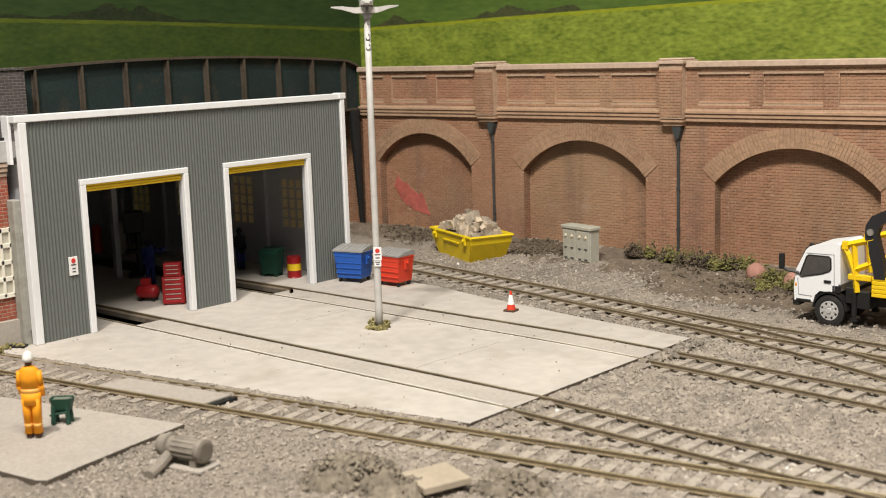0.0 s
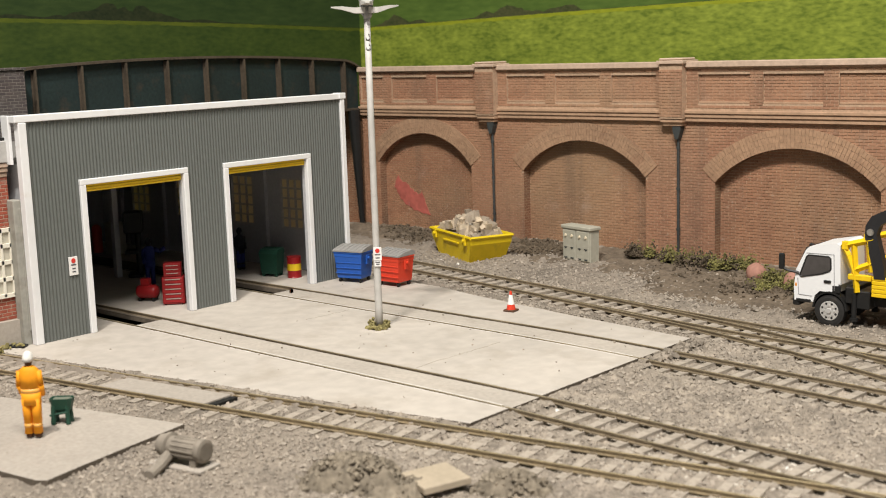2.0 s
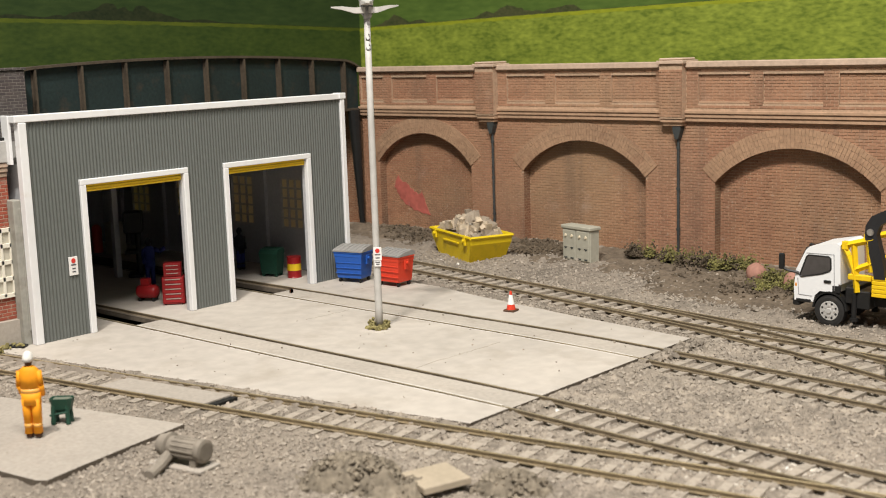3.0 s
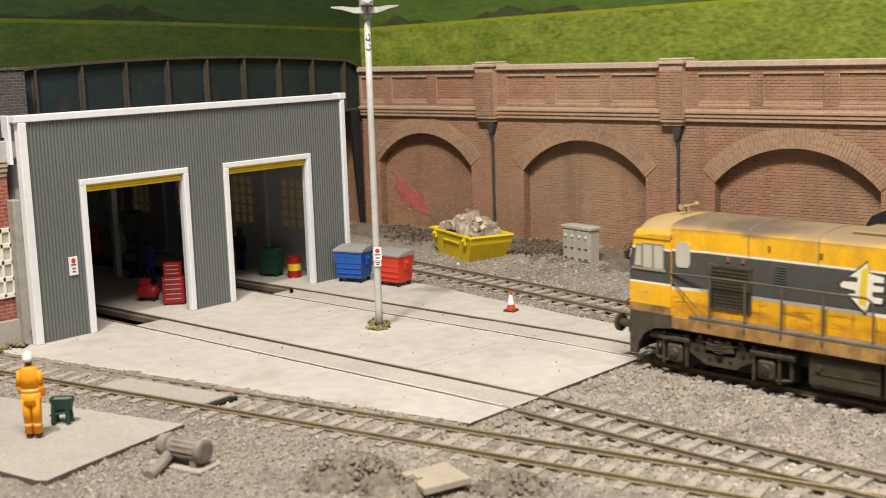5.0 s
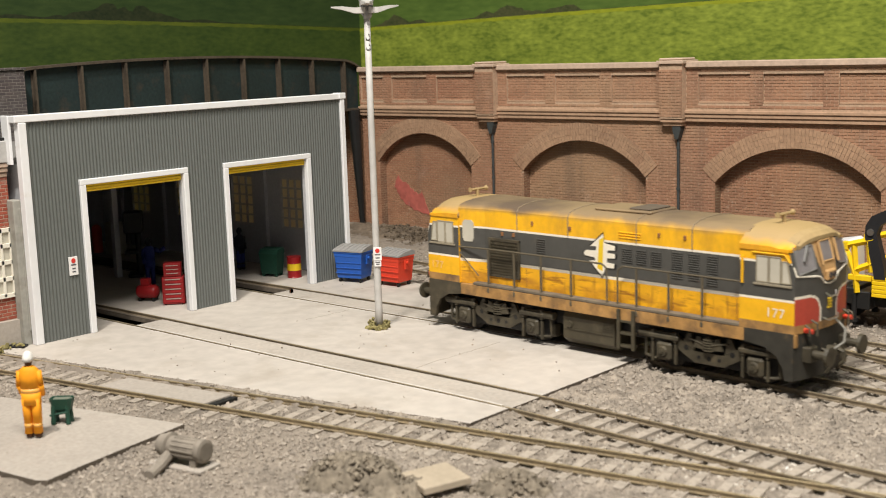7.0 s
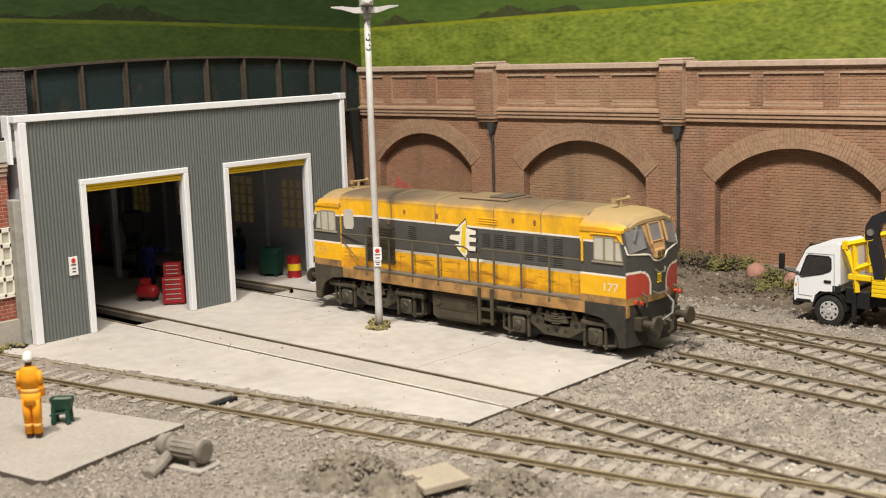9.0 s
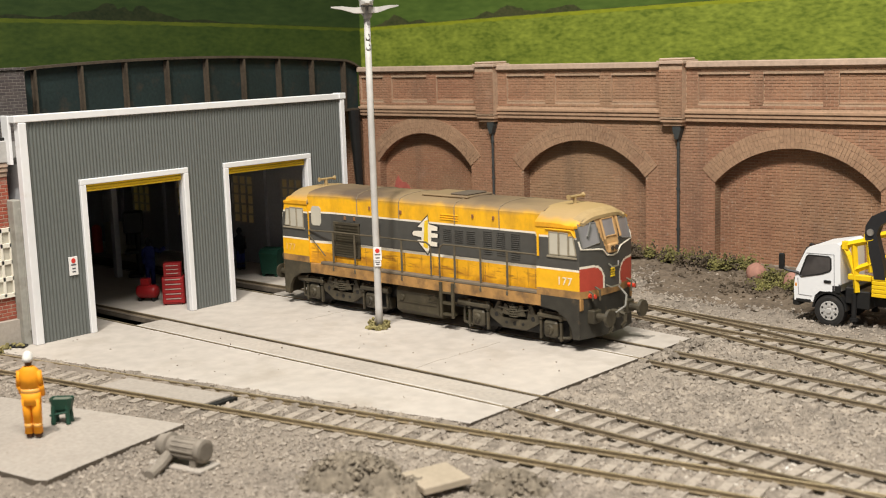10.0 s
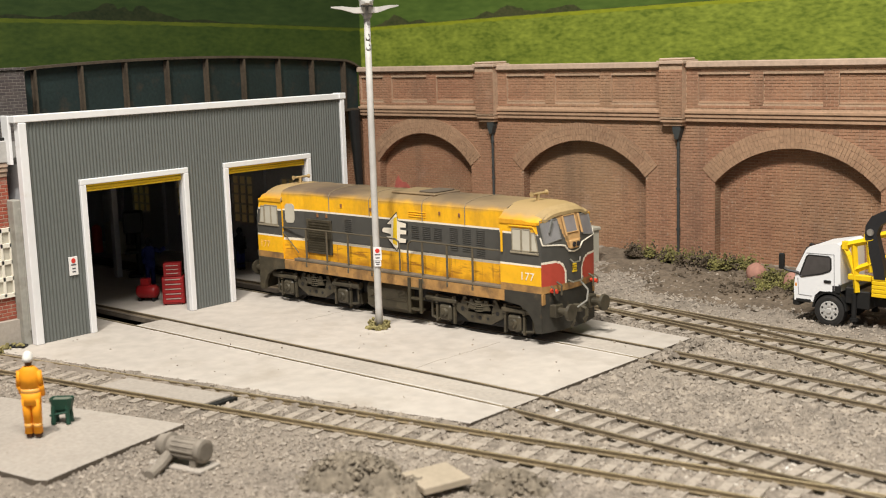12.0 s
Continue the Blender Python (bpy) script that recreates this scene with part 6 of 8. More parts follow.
# ---- lamp post ----
def lamp_post():
    top = thing("lamp_post", 101, -32.6, 0, 0, "tall off-white yard lamp post with flat lamp heads", "lamp post")
    bm = bm_new()
    lathe(bm, [(1.75, 0), (1.6, 10), (1.45, 40), (1.4, 90), (1.3, 132)], (0, 0, 0), 14)
    part("pole", bm, M_POST, top, smooth=True)
    cd = Vector((0.667, 0.745, 0))   # across the line of sight
    fw = Vector((-0.745, 0.667, 0))
    for s, ln in ((-1, 14.5), (1, 13.2)):
        bm = bm_new()
        rows = []
        for t, w, h in ((0.05, 3.2, 1.7), (0.35, 3.4, 1.5), (0.7, 2.2, 0.9), (1.0, 0.5, 0.35)):
            c = cd * (s * ln * t)
            z = 135.2 + (0.5 if t > 0.9 else 0) - 1.2 * (t < 0.5)
            rows.append([(c + fw * w * a) .to_tuple()[:2] + (z + b * h,) for a, b in ((-1, -0.6), (1, -0.6), (1, 0.9), (-1, 0.9))])
        strip(bm, rows)
        part("lamp_head", bm, M_POST, top, "flat tapered off-white lamp head")
    for s, ln in ((-1, 9), (1, 8)):
        bm = bm_new()
        rows = []
        for t, w, h in ((0.1, 2.8, 1.4), (0.5, 2.6, 1.2), (1.0, 0.8, 0.4)):
            c = fw * (s * ln * t)
            rows.append([(c + cd * w * a).to_tuple()[:2] + (137.0 + b * h,) for a, b in ((-1, -0.6), (1, -0.6), (1, 0.9), (-1, 0.9))])
        strip(bm, rows)
        part("lamp_head", bm, M_POST, top)
    rnd = random.Random(31)
    bm = bm_new()
    lathe(bm, [(1.3, 130.5), (2.0, 132), (2.6, 134), (2.4, 137), (3.2, 138.5), (2.8, 140.5), (1.2, 141.5)], (0, 0, 0), 10)
    for v in bm.verts:
        v.co += Vector((rnd.uniform(-0.5, 0.5), rnd.uniform(-0.5, 0.5), rnd.uniform(-0.3, 0.3)))
    part("hub", bm, M_HUB, top, "chipped grey lamp hub")
    bm = bm_new()
    for z in (119.5, 123.5):
        pts = [(fw * -1.5 + cd * (0.9 * math.sin(a))).to_tuple()[:2] + (z + 1.2 * math.cos(a),) for a in [math.pi * (0.1 + 1.3 * i / 8) for i in range(9)]]
        rod(bm, pts, 0.2, seg=5)
    part("painted_marks", bm, M_HUB, top)
    # notice on the pole
    bm = bm_new()
    vs = box(bm, -1.75, -0.2, 0, 1.75, 0.2, 5.6, 0.1)
    vs2 = box(bm, -1.45, -0.2, -2.6, 1.45, 0.2, -0.2, 0.1)
    m = Matrix.Translation((-fw * 1.85 + cd * 0.3) + Vector((0, 0, 30.2))) @ Matrix.Rotation(math.radians(42), 4, "Z")
    bmesh.ops.transform(bm, matrix=m, verts=bm.verts)
    sg = part("notice", bm, M_SIGN, top, "small white notice with red disc")
    bm = bm_new()
    tube(bm, (0, -0.35, 4.2), (0, -0.15, 4.2), 0.95, seg=14)
    bmesh.ops.transform(bm, matrix=m, verts=bm.verts)
    part("red_disc", bm, M_SIGNRED, sg)
    bm = bm_new()
    for z, w in ((2.3, 1.2), (0.9, 0.9), (-0.9, 1.0), (-1.8, 0.7)):
        box(bm, -w, -0.3, z, w, -0.15, z + 0.45)
    bmesh.ops.transform(bm, matrix=m, verts=bm.verts)
    part("text_bar", bm, M_SIGNDARK, sg)


M_HUB = material("hub_grey", (0.27, 0.27, 0.27), 0.6, vary=0.4, grain=500, stain=300)
lamp_post()
rnd = random.Random(41)
bm = bm_new()
lathe(bm, [(6.8, 0.02), (6.0, 0.35), (3.0, 0.5)], (100.6, -33.0, 0), 20, 1)
for i in range(11):
    a = i * 2 * math.pi / 11
    clumps(bm, (100.8 + 3.6 * math.cos(a), -32.8 + 3.4 * math.sin(a), 0.6), (1.6, 1.6, 3.0 if i in (0, 1, 5, 6) else 1.8), 20, 1.1, rnd)
tagged(link("moss_tuft", bm, [M_MOSS, M_CONCRETE]), "dry olive moss tufts round the lamp post's foot", "moss")


# ---- wheeled waste bins ----
def waste_bin(x, y, rz, h, mat, label):
    top = thing("waste_bin", x, y, 0, rz, label, "waste bin", "bins beside the shed")
    w, d = 8.2, 6.0
    bm = bm_new()
    z0, z1 = 2.3, h - 3.0
    rows = []
    for z, k in ((z0, 0.84), (z0 + 1.5, 0.87), (z1 - 2.4, 0.97), (z1 - 2.3, 1.0), (z1, 1.0)):
        rows.append([(-w * k, -d * k, z), (w * k, -d * k, z), (w * k, d * k, z), (-w * k, d * k, z)])
    strip(bm, rows)
    for i in range(3):
        z = z0 + 2.4 + 2.7 * i
        box(bm, -w * 0.93, -d * 0.95 - 0.28, z, w * 0.93, -d * 0.9, z + 0.55, 0.15)
    box(bm, -w * 1.05, -d * 1.05, z1 - 0.7, w * 1.05, d * 1.05, z1 + 0.2, 0.25)
    part("body", bm, mat, top)
    bm = bm_new()
    strip(bm, [[(-w * 1.08, -d * 1.1, z1 + 0.3), (w * 1.08, -d * 1.1, z1 + 0.3), (w * 1.08, -d * 1.1, z1 + 0.9), (-w * 1.08, -d * 1.1, z1 + 0.9)],
               [(-w * 1.06, -d * 0.3, z1 + 0.3), (w * 1.06, -d * 0.3, z1 + 0.3), (w * 1.06, -d * 0.3, z1 + 2.2), (-w * 1.06, -d * 0.3, z1 + 2.2)],
               [(-w * 1.04, d * 0.7, z1 + 0.3), (w * 1.04, d * 0.7, z1 + 0.3), (w * 1.04, d * 0.7, z1 + 2.9), (-w * 1.04, d * 0.7, z1 + 2.9)],
               [(-w * 1.04, d * 1.1, z1 + 0.3), (w * 1.04, d * 1.1, z1 + 0.3), (w * 1.04, d * 1.1, z1 + 2.0), (-w * 1.04, d * 1.1, z1 + 2.0)]])
    lid = part("lid", bm, M_LIDGREY, top, "dusty grey lid")
    bm = bm_new()
    for i in range(6):
        xx = -w * 0.85 + w * 1.7 * i / 5
        rod(bm, [(xx, -d * 1.0, z1 + 1.1), (xx, -d * 0.3, z1 + 2.35), (xx, d * 0.7, z1 + 3.0)], 0.3, seg=4)
    part("lid_rib", bm, M_LIDGREY, lid)
    for s in (-1, 1):
        bm = bm_new()
        box(bm, s * w - 0.3, -1.6, z1 - 6.5, s * w + 0.5, 1.6, z1 - 1.6, 0.2)
        tube(bm, (s * w, 0, z1 - 3.2), (s * (w + 1.5), 0, z1 - 3.2), 0.8, seg=10)
        part("trunnion", bm, mat, top)
        for q in (-1, 1):
            bm = bm_new()
            tube(bm, (s * w * 0.72 - 0.45, q * d * 0.66, 1.1), (s * w * 0.72 + 0.45, q * d * 0.66, 1.1), 1.1, seg=14)
            box(bm, s * w * 0.72 - 0.7, q * d * 0.66 - 0.6, 1.2, s * w * 0.72 + 0.7, q * d * 0.66 + 0.6, 2.6, 0.1)
            part("castor", bm, M_BLACK, top)


waste_bin(12.6, 39.0, 15, 18.8, M_BLUE, "blue wheeled waste bin with a grey lid")
waste_bin(37.6, 43.0, 3, 18.2, M_RED, "red wheeled waste bin with a grey lid")


# ---- skip full of rubble ----
def skip():
    top = thing("rubble_skip", 14.5, 130.5, -1.6, -23, "yellow steel skip heaped with broken stone", "skip")
    bm = bm_new()
    L0, L1, W0, W1, H = 18.5, 26.0, 11.0, 13.0, 15.6
    o = [(-L0, -W0, 0), (L0, -W0, 0), (L0, W0, 0), (-L0, W0, 0)]
    m = [(-L1 + 1, -W1 + 0.3, H - 4), (L1 - 1, -W1 + 0.3, H - 4), (L1 - 1, W1 - 0.3, H - 4), (-L1 + 1, W1 - 0.3, H - 4)]
    t = [(-L1, -W1, H), (L1, -W1, H), (L1, W1, H), (-L1, W1, H)]
    ti = [(x * 0.95, y * 0.92, z) for x, y, z in t]
    bi = [(x * 0.95, y * 0.92, z + 0.8) for x, y, z in o]
    vs = [[bm.verts.new(p) for p in r] for r in (o, m, t, ti, bi)]
    for a, b in zip(vs, vs[1:]):
        for i in range(4):
            bm.faces.new((a[i], a[(i + 1) % 4], b[(i + 1) % 4], b[i]))
    bm.faces.new(vs[0][::-1])
    bm.faces.new(vs[-1])
    part("hopper", bm, M_SKIP, top)
    bm = bm_new()
    c = [Vector((-L1, -W1, H)), Vector((L1, -W1, H)), Vector((L1, W1, H)), Vector((-L1, W1, H))]
    rod(bm, c + c[:1], 0.9, seg=6)
    part("rim", bm, M_SKIP, top)
    for sy in (-1, 1):
        for x in (-L1 * 0.72, L1 * 0.72):
            bm = bm_new()
            prism(bm, [(x - 1.6, H - 4.5), (x + 1.6, H - 4.5), (x + 1.2, H + 0.6), (x - 1.2, H + 0.6)], "y", sy * (W1 + 0.1), sy * (W1 + 1.1))
            tube(bm, (x, sy * (W1 + 0.8), H - 2), (x, sy * (W1 + 2.2), H - 2), 0.9, seg=10)
            part("lifting_lug", bm, M_SKIP, top)
        bm = bm_new()
        box(bm, -L0 * 0.5, sy * (W1 - 0.2) - 0.6, H - 5.0, L0 * 0.55, sy * (W1 - 0.2) + 0.6, H - 4.0, 0.2)
        part("stiffener", bm, M_SKIP, top)
    rnd = random.Random(9)
    bm = bm_new()
    box(bm, -L1 * 0.9, -W1 * 0.88, H - 2.5, L1 * 0.9, W1 * 0.88, H - 0.5)
    part("fill", bm, M_RUBBLE2, top)
    for k in range(95):
        bm = bm_new()
        x, y = rnd.uniform(-21.5, 21.5), rnd.uniform(-11, 11)
        hh = 10.5 * max(0, 1 - (x / 24) ** 2 - (y / 14.5) ** 2)
        s = rnd.uniform(2.6, 6.6)
        stone(bm, (x, y, H - 0.6 + hh * rnd.uniform(0.5, 1.0)), s, rnd)
        part("broken_stone", bm, M_RUBBLE if rnd.random() < 0.65 else M_RUBBLE2, top)
    bm = bm_new()
    tube(bm, (9, -6, H + 2.0), (12, -4, H + 4.4), 2.8, seg=14)
    part("paint_can", bm, M_CANGREY, top, "pale metal can")


M_CANGREY = material("can_grey", (0.5, 0.49, 0.46), 0.4, metal=0.5, vary=0.2)
skip()


# ---- relay cabinet ----
def cabinet():
    top = thing("relay_cabinet", 77.5, 149.8, -0.8, -11, "weathered grey-green relay cabinet with two doors", "cabinet")
    bm = bm_new()
    box(bm, -10.8, -3.4, 0, 10.8, 3.4, 18.2, 0.3)
    part("body", bm, M_CABINET, top)
    bm = bm_new()
    box(bm, -11.6, -4.4, 18.2, 11.6, 4.2, 20.2, 0.4)
    part("roof", bm, M_CABINET, top)
    for s in (-1, 1):
        bm = bm_new()
        box(bm, min(s * 0.5, s * 10.3), -4.0, 1.2, max(s * 0.5, s * 10.3), -3.3, 17.6, 0.25)
        d = part("door", bm, M_CABINET, top)
        for x, z in ((s * 3, 14.5), (s * 7.9, 14.5)):
            bm = bm_new()
            tube(bm, (x, -3.9, z), (x, -4.6, z), 0.95, 0.7, seg=10)
            part("vent", bm, M_CREAM, d)
        for x in (s * 3, s * 7.9):
            bm = bm_new()
            prism(bm, [(x - 1.4, 8.2), (x + 1.4, 8.2), (x, 7.0)], "y", -4.2, -3.9)
            part("hinge", bm, M_PIPE, d)
            bm = bm_new()
            box(bm, x - 1.2, -4.2, 1.8, x + 1.2, -3.9, 2.6, 0.1)
            part("latch", bm, M_PIPE, d)


cabinet()


# ---- crane truck ----
def truck():
    top = thing("crane_truck", 250, 96, -1.9, 0, "white-cab truck with yellow body and black folded crane", "truck")
    W = 12.2
    side = [(-15.6, 9.6), (-15.9, 14.5), (-15.2, 22.4), (-10.8, 31.4), (-9.2, 32.9), (2.6, 35.2), (4.2, 34.4), (4.6, 18.0), (3.8, 18.3), (3.4, 14.5), (-4.4, 14.5), (-6.5, 12.5), (-7.2, 9.6)]
    bm = bm_new()
    prism(bm, side, "y", -W, W)
    bmesh.ops.bevel(bm, geom=[e for e in bm.edges if abs(e.verts[0].co.y) == W and e.verts[0].co.y == e.verts[1].co.y], offset=1.6, segments=3, affect="EDGES")
    cabp = part("cab", bm, M_TRUCKWHITE, top, "glossy white cab")
    for s in (-1, 1):
        y = s * (W + 0.05)
        bm = bm_new()
        prism(bm, [(-13.1, 20.4), (-12.8, 21.5), (-10.2, 28.5), (-9.4, 29.2), (-0.7, 29.2), (0.0, 28.5), (0.2, 24.2), (-0.4, 23.4), (-3.5, 22.1), (-12.4, 20.0)], "y", y - 0.1, y + 0.1)
        part("side_window", bm, M_GLASS, cabp, "dark side window")
        bm = bm_new()
        rod(bm, [(-13.3, y, 20.4), (-12.9, y, 21.6), (-10.3, y, 28.6), (-9.4, y, 29.4), (-0.6, y, 29.4), (0.2, y, 28.6), (0.4, y, 24.2), (-0.3, y, 23.3), (-3.5, y, 22.0), (-12.4, y, 19.9), (-13.3, y, 20.4)], 0.34, seg=6)
        part("window_seal", bm, M_BLACK, cabp)
        bm = bm_new()
        box(bm, -2.6, y - 0.4, 18.2, 0.6, y + 0.4, 19.4, 0.2)
        part("door_handle", bm, M_BLACK, cabp)
        bm = bm_new()
        rod(bm, [(-13.6, s * W, 21.4), (-18.0, s * (W + 1.6), 22.4), (-20.4, s * (W + 2.4), 23.6)], 0.6)
        box(bm, -21.6, s * (W + 2.4) - 0.8, 22.8, -19.2, s * (W + 2.4) + 0.8, 29.6, 0.4)
        part("mirror", bm, M_BLACK, cabp, "black door mirror on an arm")
        bm = bm_new()
        rod(bm, [(1.6, y, 30.4), (2.0, y, 15.2)], 0.16, seg=4)
        rod(bm, [(-14.2, y, 19.2), (-13.6, y, 12.2), (-7.6, y, 12.0)], 0.16, seg=4)
        rod(bm, [(-10.3, y, 30.2), (1.6, y, 30.4)], 0.14, seg=4)
        part("door_seam", bm, M_SEAM, cabp)
        bm = bm_new()
        box(bm, -15.6, s * (W - 1.0) - 1.1, 15.4, -14.4, s * (W - 1.0) + 1.1, 17.2, 0.3)
        part("indicator", bm, M_AMBER, cabp, "small amber indicator")
        bm = bm_new()
        box(bm, 0.9, s * (W - 0.3) - 0.4, 14.2, 4.6, s * (W - 0.3) + 0.4, 17.6, 0.3)
        box(bm, -15.0, s * (W - 0.4) - 0.5, 9.0, -8.0, s * (W - 0.4) + 0.5, 10.6, 0.3)
        part("mudguard", bm, M_BLACK, cabp)
    for z in (13.2, 15.2, 17.2):
        bm = bm_new()
        box(bm, -16.15, -W + 4.5, z, -15.5, W - 4.5, z + 1.2, 0.2)
        part("grille_bar", bm, M_BLACK, cabp)
    bm = bm_new()
    prism(bm, [(-W + 1.4, 0), (W - 1.4, 0), (W - 2.2, 10), (-W + 2.2, 10)], "x", -0.2, 0.2)
    bmesh.ops.transform(bm, matrix=Matrix.Translation((-15.25, 0, 22.9)) @ Matrix.Rotation(math.radians(22.2), 4, "Y"), verts=bm.verts)
    part("windscreen", bm, M_GLASS, cabp)
    bm = bm_new()
    box(bm, -16.6, -W + 0.2, 7.2, -13.5, W - 0.2, 11.0, 0.5)
    part("bumper", bm, M_BLACK, top)
    for s in (-1, 1):
        bm = bm_new()
        box(bm, -16.2, s * (W - 3) - 1.6, 12, -15.4, s * (W - 3) + 1.6, 14.6, 0.3)
        part("headlight", bm, M_STEEL, cabp)
        bm = bm_new()
        pts = [(7.6 * math.cos(a), 7.2 + 7.6 * math.sin(a)) for a in [math.pi * i / 10 for i in range(11)]]
        pts2 = [(6.8 * math.cos(a), 7.2 + 6.8 * math.sin(a)) for a in [math.pi * i / 10 for i in range(10, -1, -1)]]
        prism(bm, pts + pts2, "y", s * (W - 3.5), s * (W + 0.1))
        part("wheel_arch", bm, M_BLACK, top)
    for x in (0.0, 46.0):
        for s in (-1, 1):
            w = bm_new()
            y0 = s * (W - 1.9)
            tube(w, (x, y0 - 1.9, 6.6), (x, y0 + 1.9, 6.6), 6.5, seg=26)
            tube(w, (x, y0 + s * 1.9, 6.6), (x, y0 + s * 2.1, 6.6), 6.1, 5.4, seg=26)
            wh = part("wheel", w, M_TYRE, top, "black rubber tyre")
            r = bm_new()
            tube(r, (x, y0 + s * 1.7, 6.6), (x, y0 + s * 2.3, 6.6), 4.3, 4.0, seg=20)
            tube(r, (x, y0 + s * 2.1, 6.6), (x, y0 + s * 2.9, 6.6), 1.3, 1.0, seg=12)
            for k in range(8):
                a = k * math.pi / 4
                tube(r, (x + 2.2 * math.cos(a), y0 + s * 2.1, 6.6 + 2.2 * math.sin(a)), (x + 2.2 * math.cos(a), y0 + s * 2.65, 6.6 + 2.2 * math.sin(a)), 0.45, seg=7)
            rp = part("rim", r, M_RIMSILVER, wh, "silver wheel rim")
            h = bm_new()
            for k in range(8):
                a = (k + 0.5) * math.pi / 4
                tube(h, (x + 3.15 * math.cos(a), y0 + s * 2.2, 6.6 + 3.15 * math.sin(a)), (x + 3.15 * math.cos(a), y0 + s * 2.36, 6.6 + 3.15 * math.sin(a)), 0.5, seg=8)
            part("rim_hole", h, M_BLACK, wh)
    bm = bm_new()
    box(bm, -12, -6, 9.2, 60, -3.6, 12.4)
    box(bm, -12, 3.6, 9.2, 60, 6, 12.4)
    box(bm, 6.5, -W + 0.5, 10.5, 10, W - 0.5, 17.2, 0.3)
    box(bm, 11, -W + 1, 8.5, 16.5, W - 1, 16, 0.4)
    part("chassis", bm, M_BLACK, top)
    for s in (-1, 1):
        bm = bm_new()
        tube(bm, (10.2, s * (W - 1.0), 4.6), (10.2, s * (W - 1.0), 15), 1.1, seg=10)
        tube(bm, (10.2, s * (W - 1.0), 3.2), (10.2, s * (W - 1.0), 4.6), 1.7, seg=10)
        part("outrigger", bm, M_BLACK, top)
    # yellow frame behind the cab
    for s in (-1, 1):
        y = s * 11.2
        bm = bm_new()
        for a, b in (((4.8, 35.0), (7.4, 30.5)), ((7.4, 30.5), (10.4, 22.5)), ((10.4, 22.5), (11.2, 15.5)), ((4.8, 34.4), (18.0, 38.0)), ((9.6, 35.0), (10.6, 23.0)), ((15.6, 37.0), (17.0, 24.5)), ((10.6, 25.0), (17.4, 28.0))):
            tube(bm, (a[0], y, a[1]), (b[0], y, b[1]), 1.35, seg=4)
        box(bm, 4.8, y - 1.3, 33.0, 7.4, y + 1.3, 36.4, 0.2)
        box(bm, 7.6, y - 1.2, 20.6, 17.4, y + 1.2, 23.0, 0.3)
        part("crane_frame", bm, M_TRUCKYELLOW, top, "yellow lattice crane frame")
    bm = bm_new()
    for k in range(5):
        z = 14.4 + 1.7 * k
        box(bm, 17.6, -W, z, 62, W, z + 1.55, 0.2)
    part("load_bed", bm, M_TRUCKYELLOW, top, "yellow ribbed load bed")
    bm = bm_new()
    arm = [(14.4, 39.0), (14.6, 43.5), (17.0, 47.6), (24, 51.0), (34, 53.0), (34, 49.5), (25, 47.0), (20.4, 43.6), (19.2, 40.0), (22.8, 26.0), (23.2, 22.0), (18.6, 22.0), (18.0, 26.0)]
    prism(bm, arm, "y", -12.4, -8.4)
    part("crane_arm", bm, M_BLACKARM, top, "black folded crane arm")
    bm = bm_new()
    tube(bm, (16.8, -13.0, 41.0), (16.8, -7.8, 41.0), 1.4, seg=14)
    part("pivot_pin", bm, M_STEEL, top)


M_SEAM = material("seam_grey", (0.30, 0.30, 0.31), 0.6, vary=0.1, bump=0)
M_AMBER = material("amber_lens", (0.75, 0.28, 0.02), 0.3, vary=0.05, bump=0)
M_BLACKARM = material("crane_black", (0.018, 0.018, 0.02), 0.5, vary=0.1, bump=0.02)
truck()


# ---- traffic cones ----
def cone(x, y, h, label):
    top = thing("traffic_cone", x, y, 0, 10, label, "traffic cone")
    bm = bm_new()
    k = h / 9.2
    box(bm, -2.7 * k, -2.7 * k, 0, 2.7 * k, 2.7 * k, 0.9 * k, 0.25)
    part("base", bm, M_BOOT, top, "dark rubber base")
    bm = bm_new()
    lathe(bm, [(2.1 * k, 0.9 * k), (1.65 * k, 3.2 * k)], (0, 0, 0), 16)
    lathe(bm, [(0.75 * k, 7.6 * k), (0.45 * k, 9.2 * k)], (0, 0, 0), 16)
    part("cone", bm, M_RED, top)
    bm = bm_new()
    lathe(bm, [(1.65 * k, 3.22 * k), (0.76 * k, 7.58 * k)], (0, 0, 0), 16)
    part("white_band", bm, M_SIGN, top, "white reflective band")


cone(125.9, 26.6, 9.2, "red and white traffic cone on the apron")
cone(-20.5, -44.3, 9.0, "red traffic cone just inside the shed")


